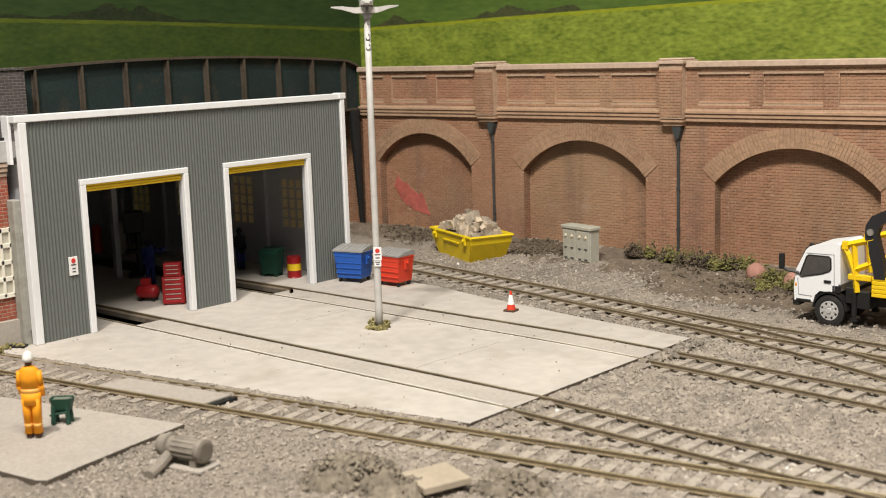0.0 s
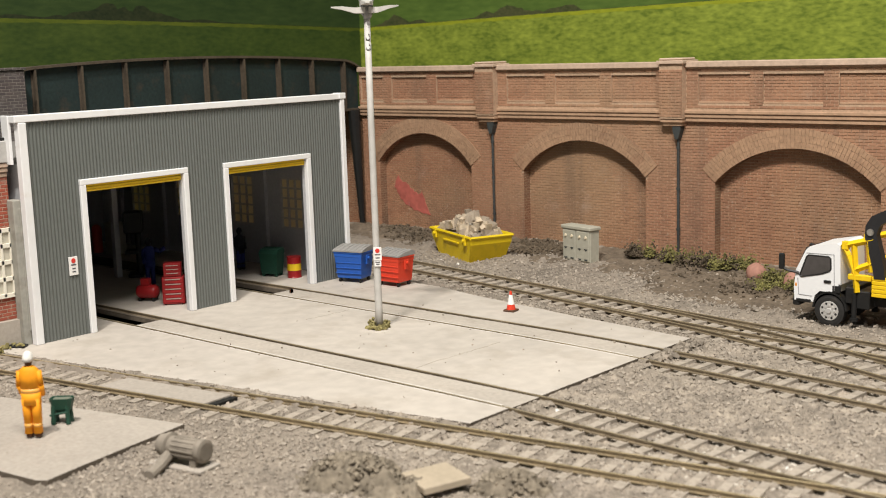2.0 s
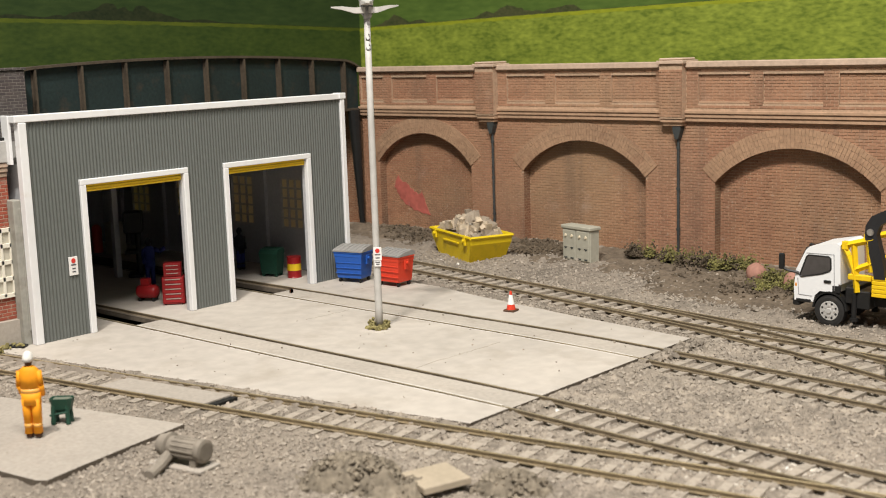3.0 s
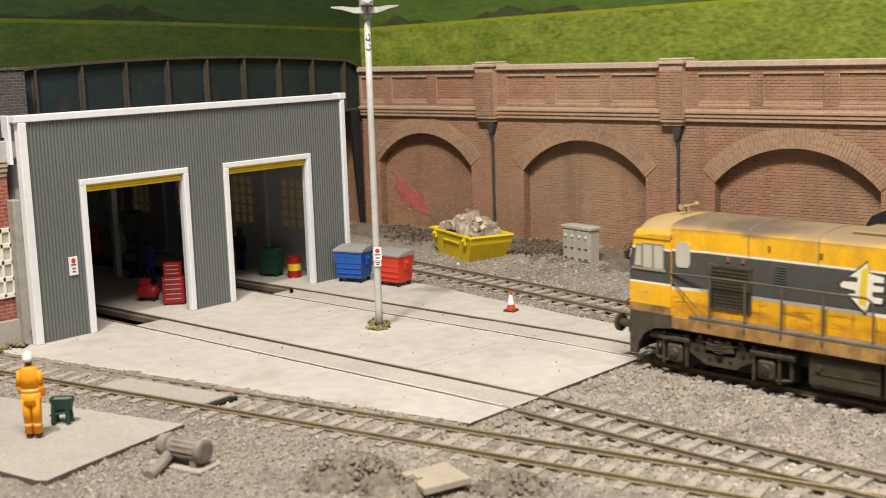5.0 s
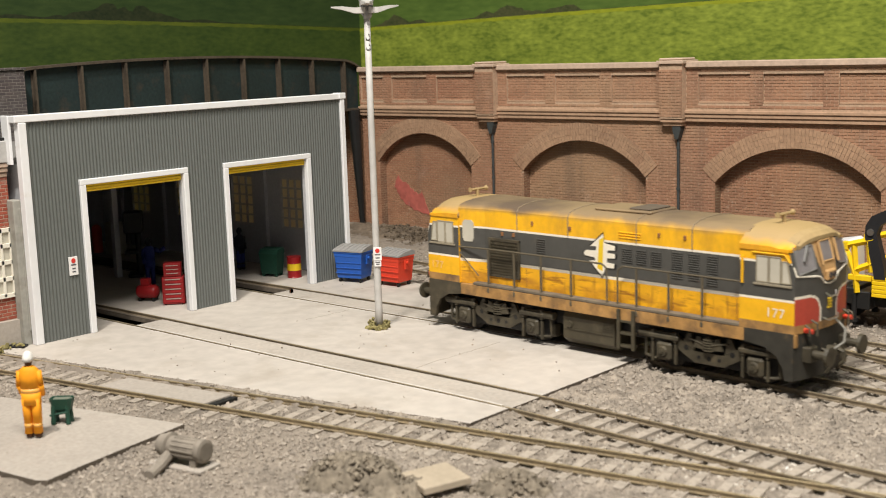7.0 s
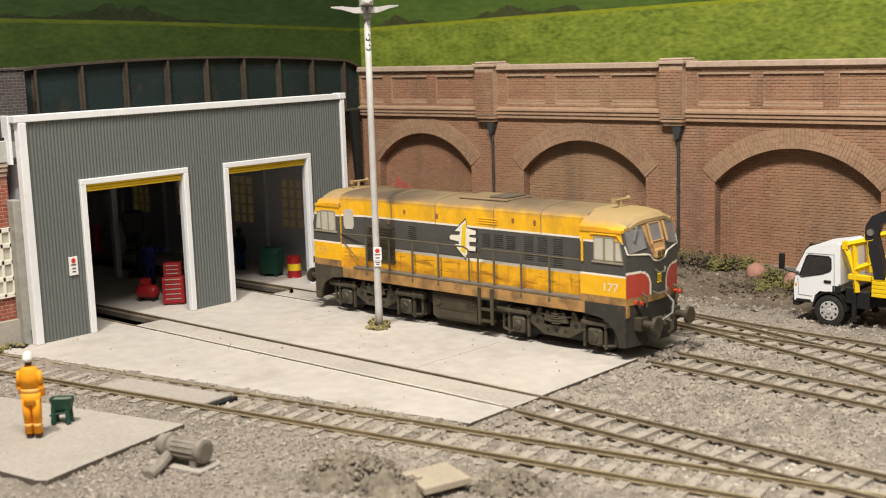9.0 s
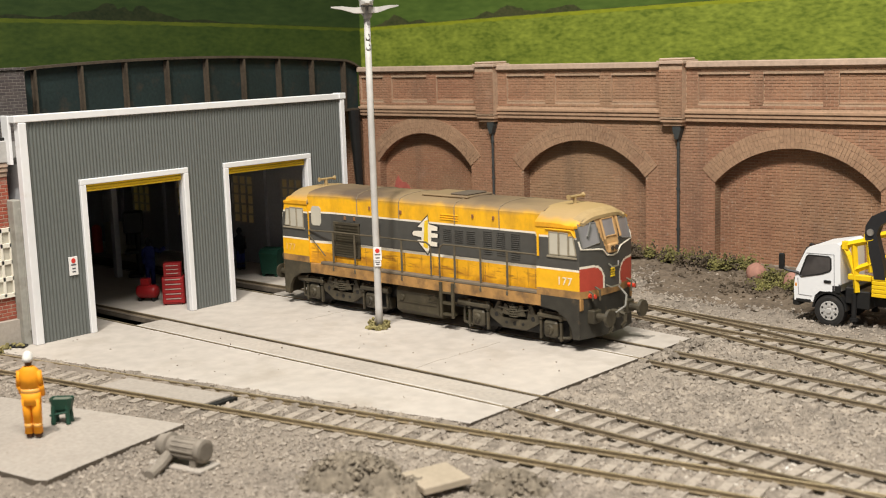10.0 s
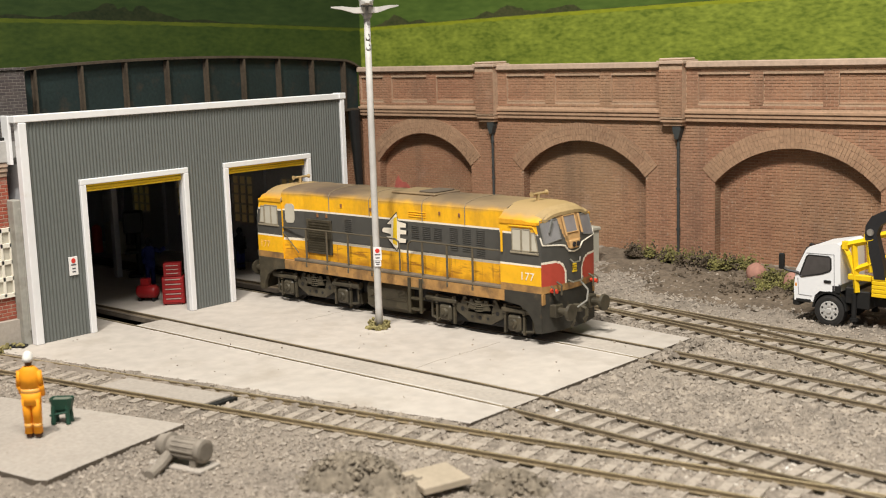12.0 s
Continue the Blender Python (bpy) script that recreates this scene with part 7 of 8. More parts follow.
# ---- figurines: plain one-piece shapes ----
def figurine(x, y, rz, h, mats, label, reach=False):
    """A small painted figurine: boots, trousers, coat, arms, head and hat in one mesh."""
    bm = bm_new()
    k = h / 27.5
    for s in (-1, 1):
        box(bm, s * 2.0 - 1.25, -2.6, 0, s * 2.0 + 1.25, 1.4, 1.5, 0.4, 3)
        strip(bm, [[(s * 2.0 + a * w, b * w * 1.1, z) for a, b in ((-1, -0.6), (-0.6, -1), (0.6, -1), (1, -0.6), (1, 0.6), (0.6, 1), (-0.6, 1), (-1, 0.6))] for z, w in ((1.3, 1.75), (3.3, 1.65), (3.32, 1.7))], 1)
        strip(bm, [[(s * 2.0 + a * w, b * w * 1.1, z) for a, b in ((-1, -0.6), (-0.6, -1), (0.6, -1), (1, -0.6), (1, 0.6), (0.6, 1), (-0.6, 1), (-1, 0.6))] for z, w in ((3.35, 1.7), (4.5, 1.72))], 2)
        strip(bm, [[(s * 2.0 + a * w, b * w * 1.1, z) for a, b in ((-1, -0.6), (-0.6, -1), (0.6, -1), (1, -0.6), (1, 0.6), (0.6, 1), (-0.6, 1), (-1, 0.6))] for z, w in ((4.55, 1.7), (8.5, 1.85), (12.5, 2.1))], 1)
    ring = [(math.cos(2 * math.pi * i / 14), math.sin(2 * math.pi * i / 14)) for i in range(14)]

    def torso(prof, mi):
        strip(bm, [[(a * w, b * d, z) for a, b in ring] for z, w, d in prof], mi)
    torso([(10.6, 4.5, 2.9), (14.4, 4.4, 2.9)], 0)
    torso([(14.42, 4.4, 2.9), (15.8, 4.4, 2.9)], 2)
    torso([(15.82, 4.4, 2.9), (19.5, 4.7, 3.0), (21.6, 4.3, 2.7), (22.6, 2.6, 2.0), (23.0, 1.5, 1.4)], 0)
    for s in (-1, 1):
        if reach and s > 0:
            rod(bm, [(4.0, 0, 21.0), (8.0, -1.5, 19.6), (12.5, -2.5, 21.4)], 1.35, seg=10, mi=0)
        else:
            rod(bm, [(s * 4.2, 0, 21.2), (s * 4.8, 0.4, 17.0), (s * 4.2, -2.4, 13.4)], 1.35, seg=10, mi=0)
    torso([(22.8, 1.3, 1.3), (24.0, 1.7, 1.9), (25.2, 1.9, 2.1)], 3)
    torso([(24.4, 2.5, 2.7), (25.4, 2.35, 2.6), (26.8, 1.9, 2.1), (27.5, 0.8, 0.9)], 4)
    bmesh.ops.scale(bm, verts=bm.verts, vec=(k * 0.70, k * 0.76, k))
    ob = link("figurine", bm, mats, smooth=True)
    ob.matrix_world = pose(x * MM, y * MM, 0, 0, 0, rz)
    tagged(ob, label, "figurine")


M_NAVY = material("navy_overall", (0.016, 0.030, 0.17), 0.7, vary=0.1)
M_DARKBLUE = material("dark_clothes", (0.012, 0.014, 0.022), 0.8, vary=0.1)
figurine(113.7, -202.6, 222, 28.0, [M_HIVIS, M_HIVIS, M_SILVER, M_BOOT, M_HELMET], "plain painted figurine in orange work clothes and white helmet")
figurine(-69, -29.5, 60, 25.5, [M_NAVY, M_NAVY, M_NAVY, M_BLACK, M_DARKBLUE], "plain painted figurine in navy overalls inside the shed", True)
figurine(-66.1, 28.0, 80, 23.5, [M_DARKBLUE, M_NAVY, M_DARKBLUE, M_BLACK, M_DARKBLUE], "plain dark painted figurine inside the shed")


# ---- wheelbarrow-like hand cart by the figurine ----
def hand_cart():
    top = thing("hand_cart", 107.4, -188.5, -0.2, 40, "small dark green hand cart on legs", "hand cart")
    bm = bm_new()
    t = [(-3.6, -1.6, 6.0), (-2.4, -2.4, 6.0), (2.8, -2.4, 6.0), (4.0, -1.4, 6.0), (4.0, 1.4, 6.0), (2.8, 2.4, 6.0), (-2.4, 2.4, 6.0), (-3.6, 1.6, 6.0)]
    strip(bm, [[(x * 0.45, y * 0.45, 3.6) for x, y, z in t], [(x * 0.8, y * 0.75, 5.0) for x, y, z in t], [(x, y, 8.6) for x, y, z in t], [(x * 0.93, y * 0.88, 8.6) for x, y, z in t], [(x * 0.8, y * 0.75, 7.6) for x, y, z in t]])
    part("tray", bm, M_GREEN, top)
    bm = bm_new()
    box(bm, -2.8, -1.7, 7.7, 3.1, 1.7, 8.4, 0.3)
    part("load", bm, M_CARTTOP, top, "grey-green load")
    for x, y in ((-2.4, -1.5), (-2.4, 1.5), (2.1, -1.4), (2.1, 1.4)):
        bm = bm_new()
        rod(bm, [(x, y, 6.2), (x * 1.06, y * 1.1, 2.5), (x * 1.1, y * 1.15, 0)], 0.8, seg=7)
        part("leg", bm, M_GREEN, top)
    bm = bm_new()
    rod(bm, [(-3.6, -1.9, 3), (2.6, -1.9, 4.2)], 0.4)
    rod(bm, [(-3.6, 1.9, 3), (2.6, 1.9, 4.2)], 0.4)
    part("brace", bm, M_GREEN, top)


M_CARTTOP = material("cart_load", (0.15, 0.17, 0.13), 0.9, vary=0.2)
hand_cart()


# ---- foreground slab, track panel ----
def flat(name, pts, z0, z1, mats, label, category, kind=""):
    bm = bm_new()
    prism(bm, pts, "z", z0, z1)
    for f in bm.faces:
        f.material_index = 0 if abs(f.normal.z) > 0.5 or len(f.verts) > 4 else 1
    return tagged(link(name, bm, mats), label, category, kind=kind)


edge = [(141.5, -165.0), (146.0, -188), (150.2, -209), (153.0, -221.5), (150.5, -223.4), (136, -225.6), (95, -229), (30, -236), (-20, -236), (-20, -203.5), (20, -194), (59.7, -184.7), (100, -175)]
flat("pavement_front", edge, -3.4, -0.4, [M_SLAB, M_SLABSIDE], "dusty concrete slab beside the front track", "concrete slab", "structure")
bm = bm_new()
prism(bm, [(77.5, road_c(77.5) - 6.6), (127.5, road_c(127.5) - 6.6), (126.4, road_c(126.4) + 6.4), (76.2, road_c(76.2) + 6.4)], "z", -2.6, -0.35)
bmesh.ops.bevel(bm, geom=bm.edges[:], offset=0.25, segments=1, affect="EDGES")
tagged(link("crossing_panel", bm, M_SLAB), "grey board panel between the front track's rails", "crossing panel")
bm = bm_new()
prism(bm, [(127.7, road_c(127.7) - 6.6), (130.6, road_c(130.6) - 6.4), (129.6, road_c(129.6) + 6.2), (126.7, road_c(126.7) + 6.3)], "z", -2.7, -1.0)
tagged(link("oil_drip_board", bm, M_BLACK), "black end board of the crossing panel", "board")
bm = bm_new()
vs = box(bm, -4.2, -2.0, 0, 4.2, 2.0, 0.8, 0.2)
box(bm, -3.2, -1.2, 0.8, 3.4, 1.2, 1.2, 0.1)
ob = tagged(link("scrap_plate", bm, M_BLACK), "small black scrap plate on the concrete", "scrap plate")
ob.matrix_world = pose(-4.1 * MM, -142.3 * MM, 0.05 * MM, 0, 0, 35)


# ---- cast pump unit ----
def pump():
    top = thing("pump_unit", 171, -187.2, -2.0, 0, "dust-grey cast pump with pipe on a small plinth", "pump")
    ax = Vector((0.98, 0.20, 0))
    c0, c1 = -ax * 7.5, ax * 9.0
    bm = bm_new()
    prof = [(-0.02, 3.3), (0.02, 3.3), (0.1, 3.4), (0.12, 4.0), (0.2, 4.0), (0.22, 3.1), (0.3, 3.1), (0.85, 3.2), (0.9, 3.6), (0.98, 3.5), (1.0, 2.6)]
    q = ax.to_track_quat("Z", "Y")
    rows = [[tuple(c0.lerp(c1, t) + Vector((0, 0, 5.6)) + q @ Vector((r * math.cos(2 * math.pi * i / 28), r * math.sin(2 * math.pi * i / 28), 0))) for i in range(28)] for t, r in prof]
    strip(bm, rows)
    part("casing", bm, M_PUMP, top)
    bm = bm_new()
    a = -ax * 4
    rod(bm, [(a.x, a.y, 4.4), (a.x + 3.0, a.y - 7.0, 1.9), (a.x + 6.0, a.y - 13, 1.2)], 1.7, seg=10)
    part("pipe", bm, M_PUMP, top)
    for k in range(14):
        t = 2 * math.pi * k / 14
        d = q @ Vector((3.15 * math.cos(t), 3.15 * math.sin(t), 0))
        bm = bm_new()
        rod(bm, [tuple(c0.lerp(c1, 0.32) + Vector((0, 0, 5.6)) + d), tuple(c0.lerp(c1, 0.84) + Vector((0, 0, 5.6)) + d)], 0.28, seg=5)
        part("cooling_rib", bm, M_PUMP, top)
    bm = bm_new()
    vs = box(bm, -10, -4.6, 0, 10.5, 4.6, 1.0, 0.2)
    bmesh.ops.transform(bm, matrix=Matrix.Rotation(math.atan2(ax.y, ax.x), 4, "Z"), verts=bm.verts)
    part("plinth", bm, M_SLAB, top)
    for t in (-4.6, 5.6):
        bm = bm_new()
        box(bm, t - 1.2, -2.6, 1.0, t + 1.2, 2.6, 3.6, 0.2)
        bmesh.ops.transform(bm, matrix=Matrix.Rotation(math.atan2(ax.y, ax.x), 4, "Z"), verts=bm.verts)
        part("foot", bm, M_PUMP, top)


pump()


# ---- notice on the shed ----
def shed_notice():
    top = thing("wall_notice", 0.3, -115.6, 26.8, 0, "small white notice with red disc on the cladding", "notice")
    bm = bm_new()
    box(bm, -0.2, -2.1, 0, 0.35, 2.1, 8.0, 0.08)
    part("board", bm, M_SIGN, top)
    bm = bm_new()
    tube(bm, (0.3, 0, 6.3), (0.5, 0, 6.3), 1.05, seg=14)
    part("red_disc", bm, M_SIGNRED, top)
    for z, w in ((4.3, 1.2), (2.7, 0.8), (1.3, 0.8)):
        bm = bm_new()
        box(bm, 0.3, -w, z, 0.45, w, z + 0.5)
        part("text_bar", bm, M_SIGNDARK, top)


shed_notice()


# ---- things inside the shed ----
def tool_chest():
    top = thing("tool_chest", -20.5, -50.0, 0, 48, "red metal tool chest with drawers and chrome handles", "tool chest")
    bm = bm_new()
    box(bm, -5.2, -3.4, 0.6, 5.2, 3.4, 13.6, 0.2)
    part("cabinet", bm, M_TOOLRED, top)
    bm = bm_new()
    box(bm, -4.2, -2.8, 13.7, 4.2, 2.8, 20.2, 0.2)
    part("top_box", bm, M_TOOLRED, top)
    for i in range(5):
        bm = bm_new()
        box(bm, -4.8, -3.75, 1.4 + 2.35 * i, 4.8, -3.3, 3.5 + 2.35 * i, 0.12)
        d = part("drawer", bm, M_TOOLRED, top)
        bm = bm_new()
        box(bm, -3.6, -4.05, 3.0 + 2.35 * i, 3.6, -3.7, 3.4 + 2.35 * i)
        part("handle", bm, M_STEEL, d)
    for i in range(3):
        bm = bm_new()
        box(bm, -3.8, -3.1, 14.2 + 1.9 * i, 3.8, -2.7, 15.8 + 1.9 * i, 0.12)
        d = part("drawer", bm, M_TOOLRED, top)
        bm = bm_new()
        box(bm, -2.8, -3.4, 15.3 + 1.9 * i, 2.8, -3.05, 15.6 + 1.9 * i)
        part("handle", bm, M_STEEL, d)
    for x in (-4, 4):
        for y in (-2.4, 2.4):
            bm = bm_new()
            tube(bm, (x, y - 0.4, 0.4), (x, y + 0.4, 0.4), 0.4, seg=8)
            part("castor", bm, M_BLACK, top)


tool_chest()


def compressor():
    top = thing("air_compressor", -38, -53, 0, 30, "small red air compressor with tank", "compressor")
    bm = bm_new()
    lathe(bm, [(1.0, -5.5), (2.8, -5.0), (3.4, -3.8), (3.4, 3.8), (2.8, 5.0), (1.0, 5.5)], (0, 0, 0), 14)
    bmesh.ops.transform(bm, matrix=Matrix.Translation((0, 0, 4.6)) @ Matrix.Rotation(math.pi / 2, 4, "Y"), verts=bm.verts)
    part("tank", bm, M_TOOLRED, top, smooth=True)
    bm = bm_new()
    box(bm, -3, -1.8, 7.6, 1.5, 1.8, 11.2, 0.4)
    part("motor", bm, M_TOOLRED, top)
    for x in (-3.6, 3.6):
        bm = bm_new()
        box(bm, x - 0.6, -2.4, 0, x + 0.6, 2.4, 1.9, 0.2)
        part("foot", bm, M_BLACK, top)


compressor()


def oil_drum():
    top = thing("oil_drum", -22.5, 28.8, 0, 0, "red oil drum with a yellow band", "oil drum")
    bm = bm_new()
    lathe(bm, [(3.7, 0), (3.9, 0.3), (3.7, 0.6), (3.7, 3.6), (3.9, 3.8), (3.7, 4.0)], (0, 0, 0), 18)
    lathe(bm, [(3.7, 7.6), (3.9, 7.8), (3.7, 8.0), (3.7, 10.9), (3.9, 11.2), (3.4, 11.3)], (0, 0, 0), 18)
    part("shell", bm, M_TOOLRED, top)
    bm = bm_new()
    lathe(bm, [(3.72, 4.0), (3.72, 7.6)], (0, 0, 0), 18)
    part("band", bm, M_YELLOW, top)


oil_drum()
bm = bm_new()
strip(bm, [[(-4.6, -3.4, 1.5), (4.6, -3.4, 1.5), (4.6, 3.4, 1.5), (-4.6, 3.4, 1.5)], [(-5.4, -4.2, 12.4), (5.4, -4.2, 12.4), (5.4, 4.2, 12.4), (-5.4, 4.2, 12.4)]])
strip(bm, [[(-5.7, -4.5, 12.4), (5.7, -4.5, 12.4), (5.7, 4.5, 12.4), (-5.7, 4.5, 12.4)], [(-5.5, -2.6, 14.6), (5.5, -2.6, 14.6), (5.5, 3.6, 15.2), (-5.5, 3.6, 15.2)]])
for x in (-3.8, 3.8):
    for y in (-2.6, 2.6):
        tube(bm, (x, y - 0.5, 0.9), (x, y + 0.5, 0.9), 0.9, seg=10)
ob = tagged(link("storage_bin", bm, M_GREEN), "dark green storage bin inside the shed", "bin")
ob.matrix_world = pose(-36 * MM, 25 * MM, 0, 0, 0, 20)
bm = bm_new()
box(bm, -5, -4, 0, 5, 4, 18, 0.5)
box(bm, -5.4, -4.4, 18, 5.4, 4.4, 19.2, 0.3)
ob = tagged(link("storage_locker", bm, M_CABINET), "grey storage locker at the back of the shed", "locker")
ob.matrix_world = pose(-178 * MM, 22 * MM, 0, 0, 0, 10)
bm = bm_new()
lathe(bm, [(3.2, 0), (3.2, 14), (2.6, 16), (1, 17)], (0, 0, 0), 14)
ob = tagged(link("gas_cylinder", bm, M_RED), "red gas cylinder at the back of the shed", "gas cylinder")
ob.matrix_world = pose(-192 * MM, 18 * MM, 0)


def pillar_drill():
    top = thing("pillar_drill", -100, -17, 0, -40, "black pillar drill standing in the shed", "pillar drill")
    bm = bm_new()
    box(bm, -5, -4, 0, 5, 4, 2, 0.4)
    part("base", bm, M_BLACK, top)
    bm = bm_new()
    tube(bm, (0, 2, 2), (0, 2, 34), 1.6)
    part("column", bm, M_BLACK, top)
    bm = bm_new()
    box(bm, -4.5, -5, 24, 4.5, 5, 36, 0.8)
    tube(bm, (0, -3, 24), (0, -3, 18), 1.4)
    part("head", bm, M_BLACK, top)
    bm = bm_new()
    box(bm, -4.5, -5, 13, 4.5, 2, 14.4, 0.3)
    part("table", bm, M_BLACK, top)


pillar_drill()


# ---- scrub, stones and spoil ----
def bush(cx, cy, sx, sy, h, count, seed, label):
    rnd = random.Random(seed)
    top = thing("bush", cx, cy, ground_z(cx, cy), 0, label, "bush", "scrub along the wall")
    bm = bm_new()
    for _ in range(9):
        a = rnd.uniform(0, 6.28)
        p = Vector((rnd.uniform(-sx, sx) * 0.5, rnd.uniform(-sy, sy) * 0.5, 0))
        rod(bm, [p + Vector((0, 0, -0.4)), p + Vector((math.cos(a) * 1.2, math.sin(a) * 1.2, h * 0.5)), p + Vector((math.cos(a) * 2.4, math.sin(a) * 2, h * 0.85))], 0.2, seg=4)
    part("stem", bm, M_BUSHBROWN, top)
    bm = bm_new()
    for k in range(7):
        c = (rnd.uniform(-sx, sx) * 0.8, rnd.uniform(-sy, sy) * 0.7, h * rnd.uniform(0.05, 0.3))
        clumps(bm, c, (sx * 0.42, sy * 0.5, h * 0.72), count // 7, 0.85, rnd, 0 if rnd.random() < 0.62 else 1)
    part("foliage", bm, [M_BUSH, M_BUSHBROWN], top)


for i, (x, y, sx, sy, h) in enumerate(((107, 163, 9, 6, 8.5), (124, 162, 9, 7, 8.0), (137, 158, 11, 8, 8.5), (152, 158, 9, 8, 8.0), (167, 160, 10, 7, 9.0), (198, 146, 10, 8, 6.5), (214, 134, 10, 8, 6.0), (224, 121, 8, 6, 5.0), (196, 132, 9, 7, 3.5))):
    bush(x, y, sx, sy, h, 760, 50 + i, "low olive-green scrub bush with bare twigs")
rnd = random.Random(77)
bm = bm_new()
for cx, cy, n, s in ((42, 150, 420, 9), (50, 162, 320, 9), (-50, 160, 300, 16), (192, 128, 420, 16), (38, 168, 260, 12), (46, 160, 160, 9), (-60, 168, 200, 20), (-84, 172, 160, 12), (185, 148, 220, 16), (210, 128, 160, 12), (150, 148, 150, 22), (25, 172, 150, 8)):
    for _ in range(n):
        x, y = rnd.gauss(cx, s), min(180, rnd.gauss(cy, s * 0.5))
        stone(bm, (x, y, ground_z(x, y) + rnd.uniform(0, 2.2) * (1 - min(1, abs(x - cx) / (2 * s)))), rnd.uniform(0.6, 1.7), rnd)
tagged(link("dead_scrub", bm, M_BUSHBROWN), "grey-brown dead scrub and dust along the wall's foot", "scrub", kind="stuff")


def boulder(x, y, r, seed, label):
    rnd = random.Random(seed)
    bm = bm_new()
    bmesh.ops.create_icosphere(bm, subdivisions=3, radius=r)
    for v in bm.verts:
        v.co *= 1 + 0.10 * noise.noise(v.co / r * 1.6 + Vector((seed, 0, 0))) + 0.04 * noise.noise(v.co / r * 5)
    ob = tagged(link("boulder", bm, M_TERRACOTTA, smooth=True), label, "boulder")
    ob.matrix_world = pose(x * MM, y * MM, (ground_z(x, y) + r * 0.62) * MM, 0, 0, 30 * seed)


boulder(183, 149, 5.0, 1, "dusty pinkish-brown rounded boulder by the scrub")
boulder(208, 139, 5.2, 2, "rounded red-brown boulder beside the truck")


# ---- spoil heap and offcut in front ----
def spoil(cx, cy, sx, sy, h, seed, label):
    rnd = random.Random(seed)
    bm = bm_new()
    n = 60
    g = [[None] * (n + 1) for _ in range(n + 1)]
    for j in range(n + 1):
        for i in range(n + 1):
            u, v = -1 + 2 * i / n, -1 + 2 * j / n
            x, y = u * sx, v * sy
            d = max(0.0, 1 - (u * u + v * v))
            z = h * d ** 0.8 * (1 + 0.3 * noise.noise(Vector((x / 9, y / 9, seed + 2.6)))) + 3.4 * d ** 0.4 * noise.noise(Vector((x / 4.4, y / 4.4, seed + 0.37))) + 2.0 * d ** 0.3 * noise.noise(Vector((x / 1.8, y / 1.8, seed + 3)))
            g[j][i] = bm.verts.new((x, y, z - 1.2 * (d == 0)))
    for j in range(n):
        for i in range(n):
            bm.faces.new((g[j][i], g[j][i + 1], g[j + 1][i + 1], g[j + 1][i]))
    for _ in range(110):
        a, r = rnd.uniform(0, 6.28), math.sqrt(rnd.random())
        x, y = sx * r * math.cos(a), sy * r * math.sin(a)
        stone(bm, (x, y, h * (1 - r * r) ** 0.8 + rnd.uniform(-0.3, 0.3)), rnd.uniform(0.4, 1.1), rnd)
    ob = tagged(link("earth_mound", bm, M_SPOIL), label, "earth mound", "mounds of earth")
    ob.matrix_world = pose(cx * MM, cy * MM, -3.0 * MM, 0, 0, 40)


M_SPOIL = material("spoil_earth", (0.21, 0.178, 0.135), 0.98, vary=0.4, grain=450, stain=90, bump=0.5, bump_scale=700)
spoil(222, -166.5, 16, 10, 8.6, 5, "mound of dark grey-brown earth")
spoil(236, -165, 13, 8, 5.2, 9, "spread of dark grey-brown earth")
spoil(262, -145, 12, 6.5, 6.0, 7, "low mound of dark grey earth")
bm = bm_new()
box(bm, -9.0, -7.0, 0, 9.0, 7.0, 2.0, 0.2)
ob = tagged(link("wood_offcut", bm, M_BOARDWOOD), "pale wooden offcut lying on the spoil", "offcut")
ob.matrix_world = pose(243.2 * MM, -155 * MM, -0.6 * MM, 4, -4, -26)


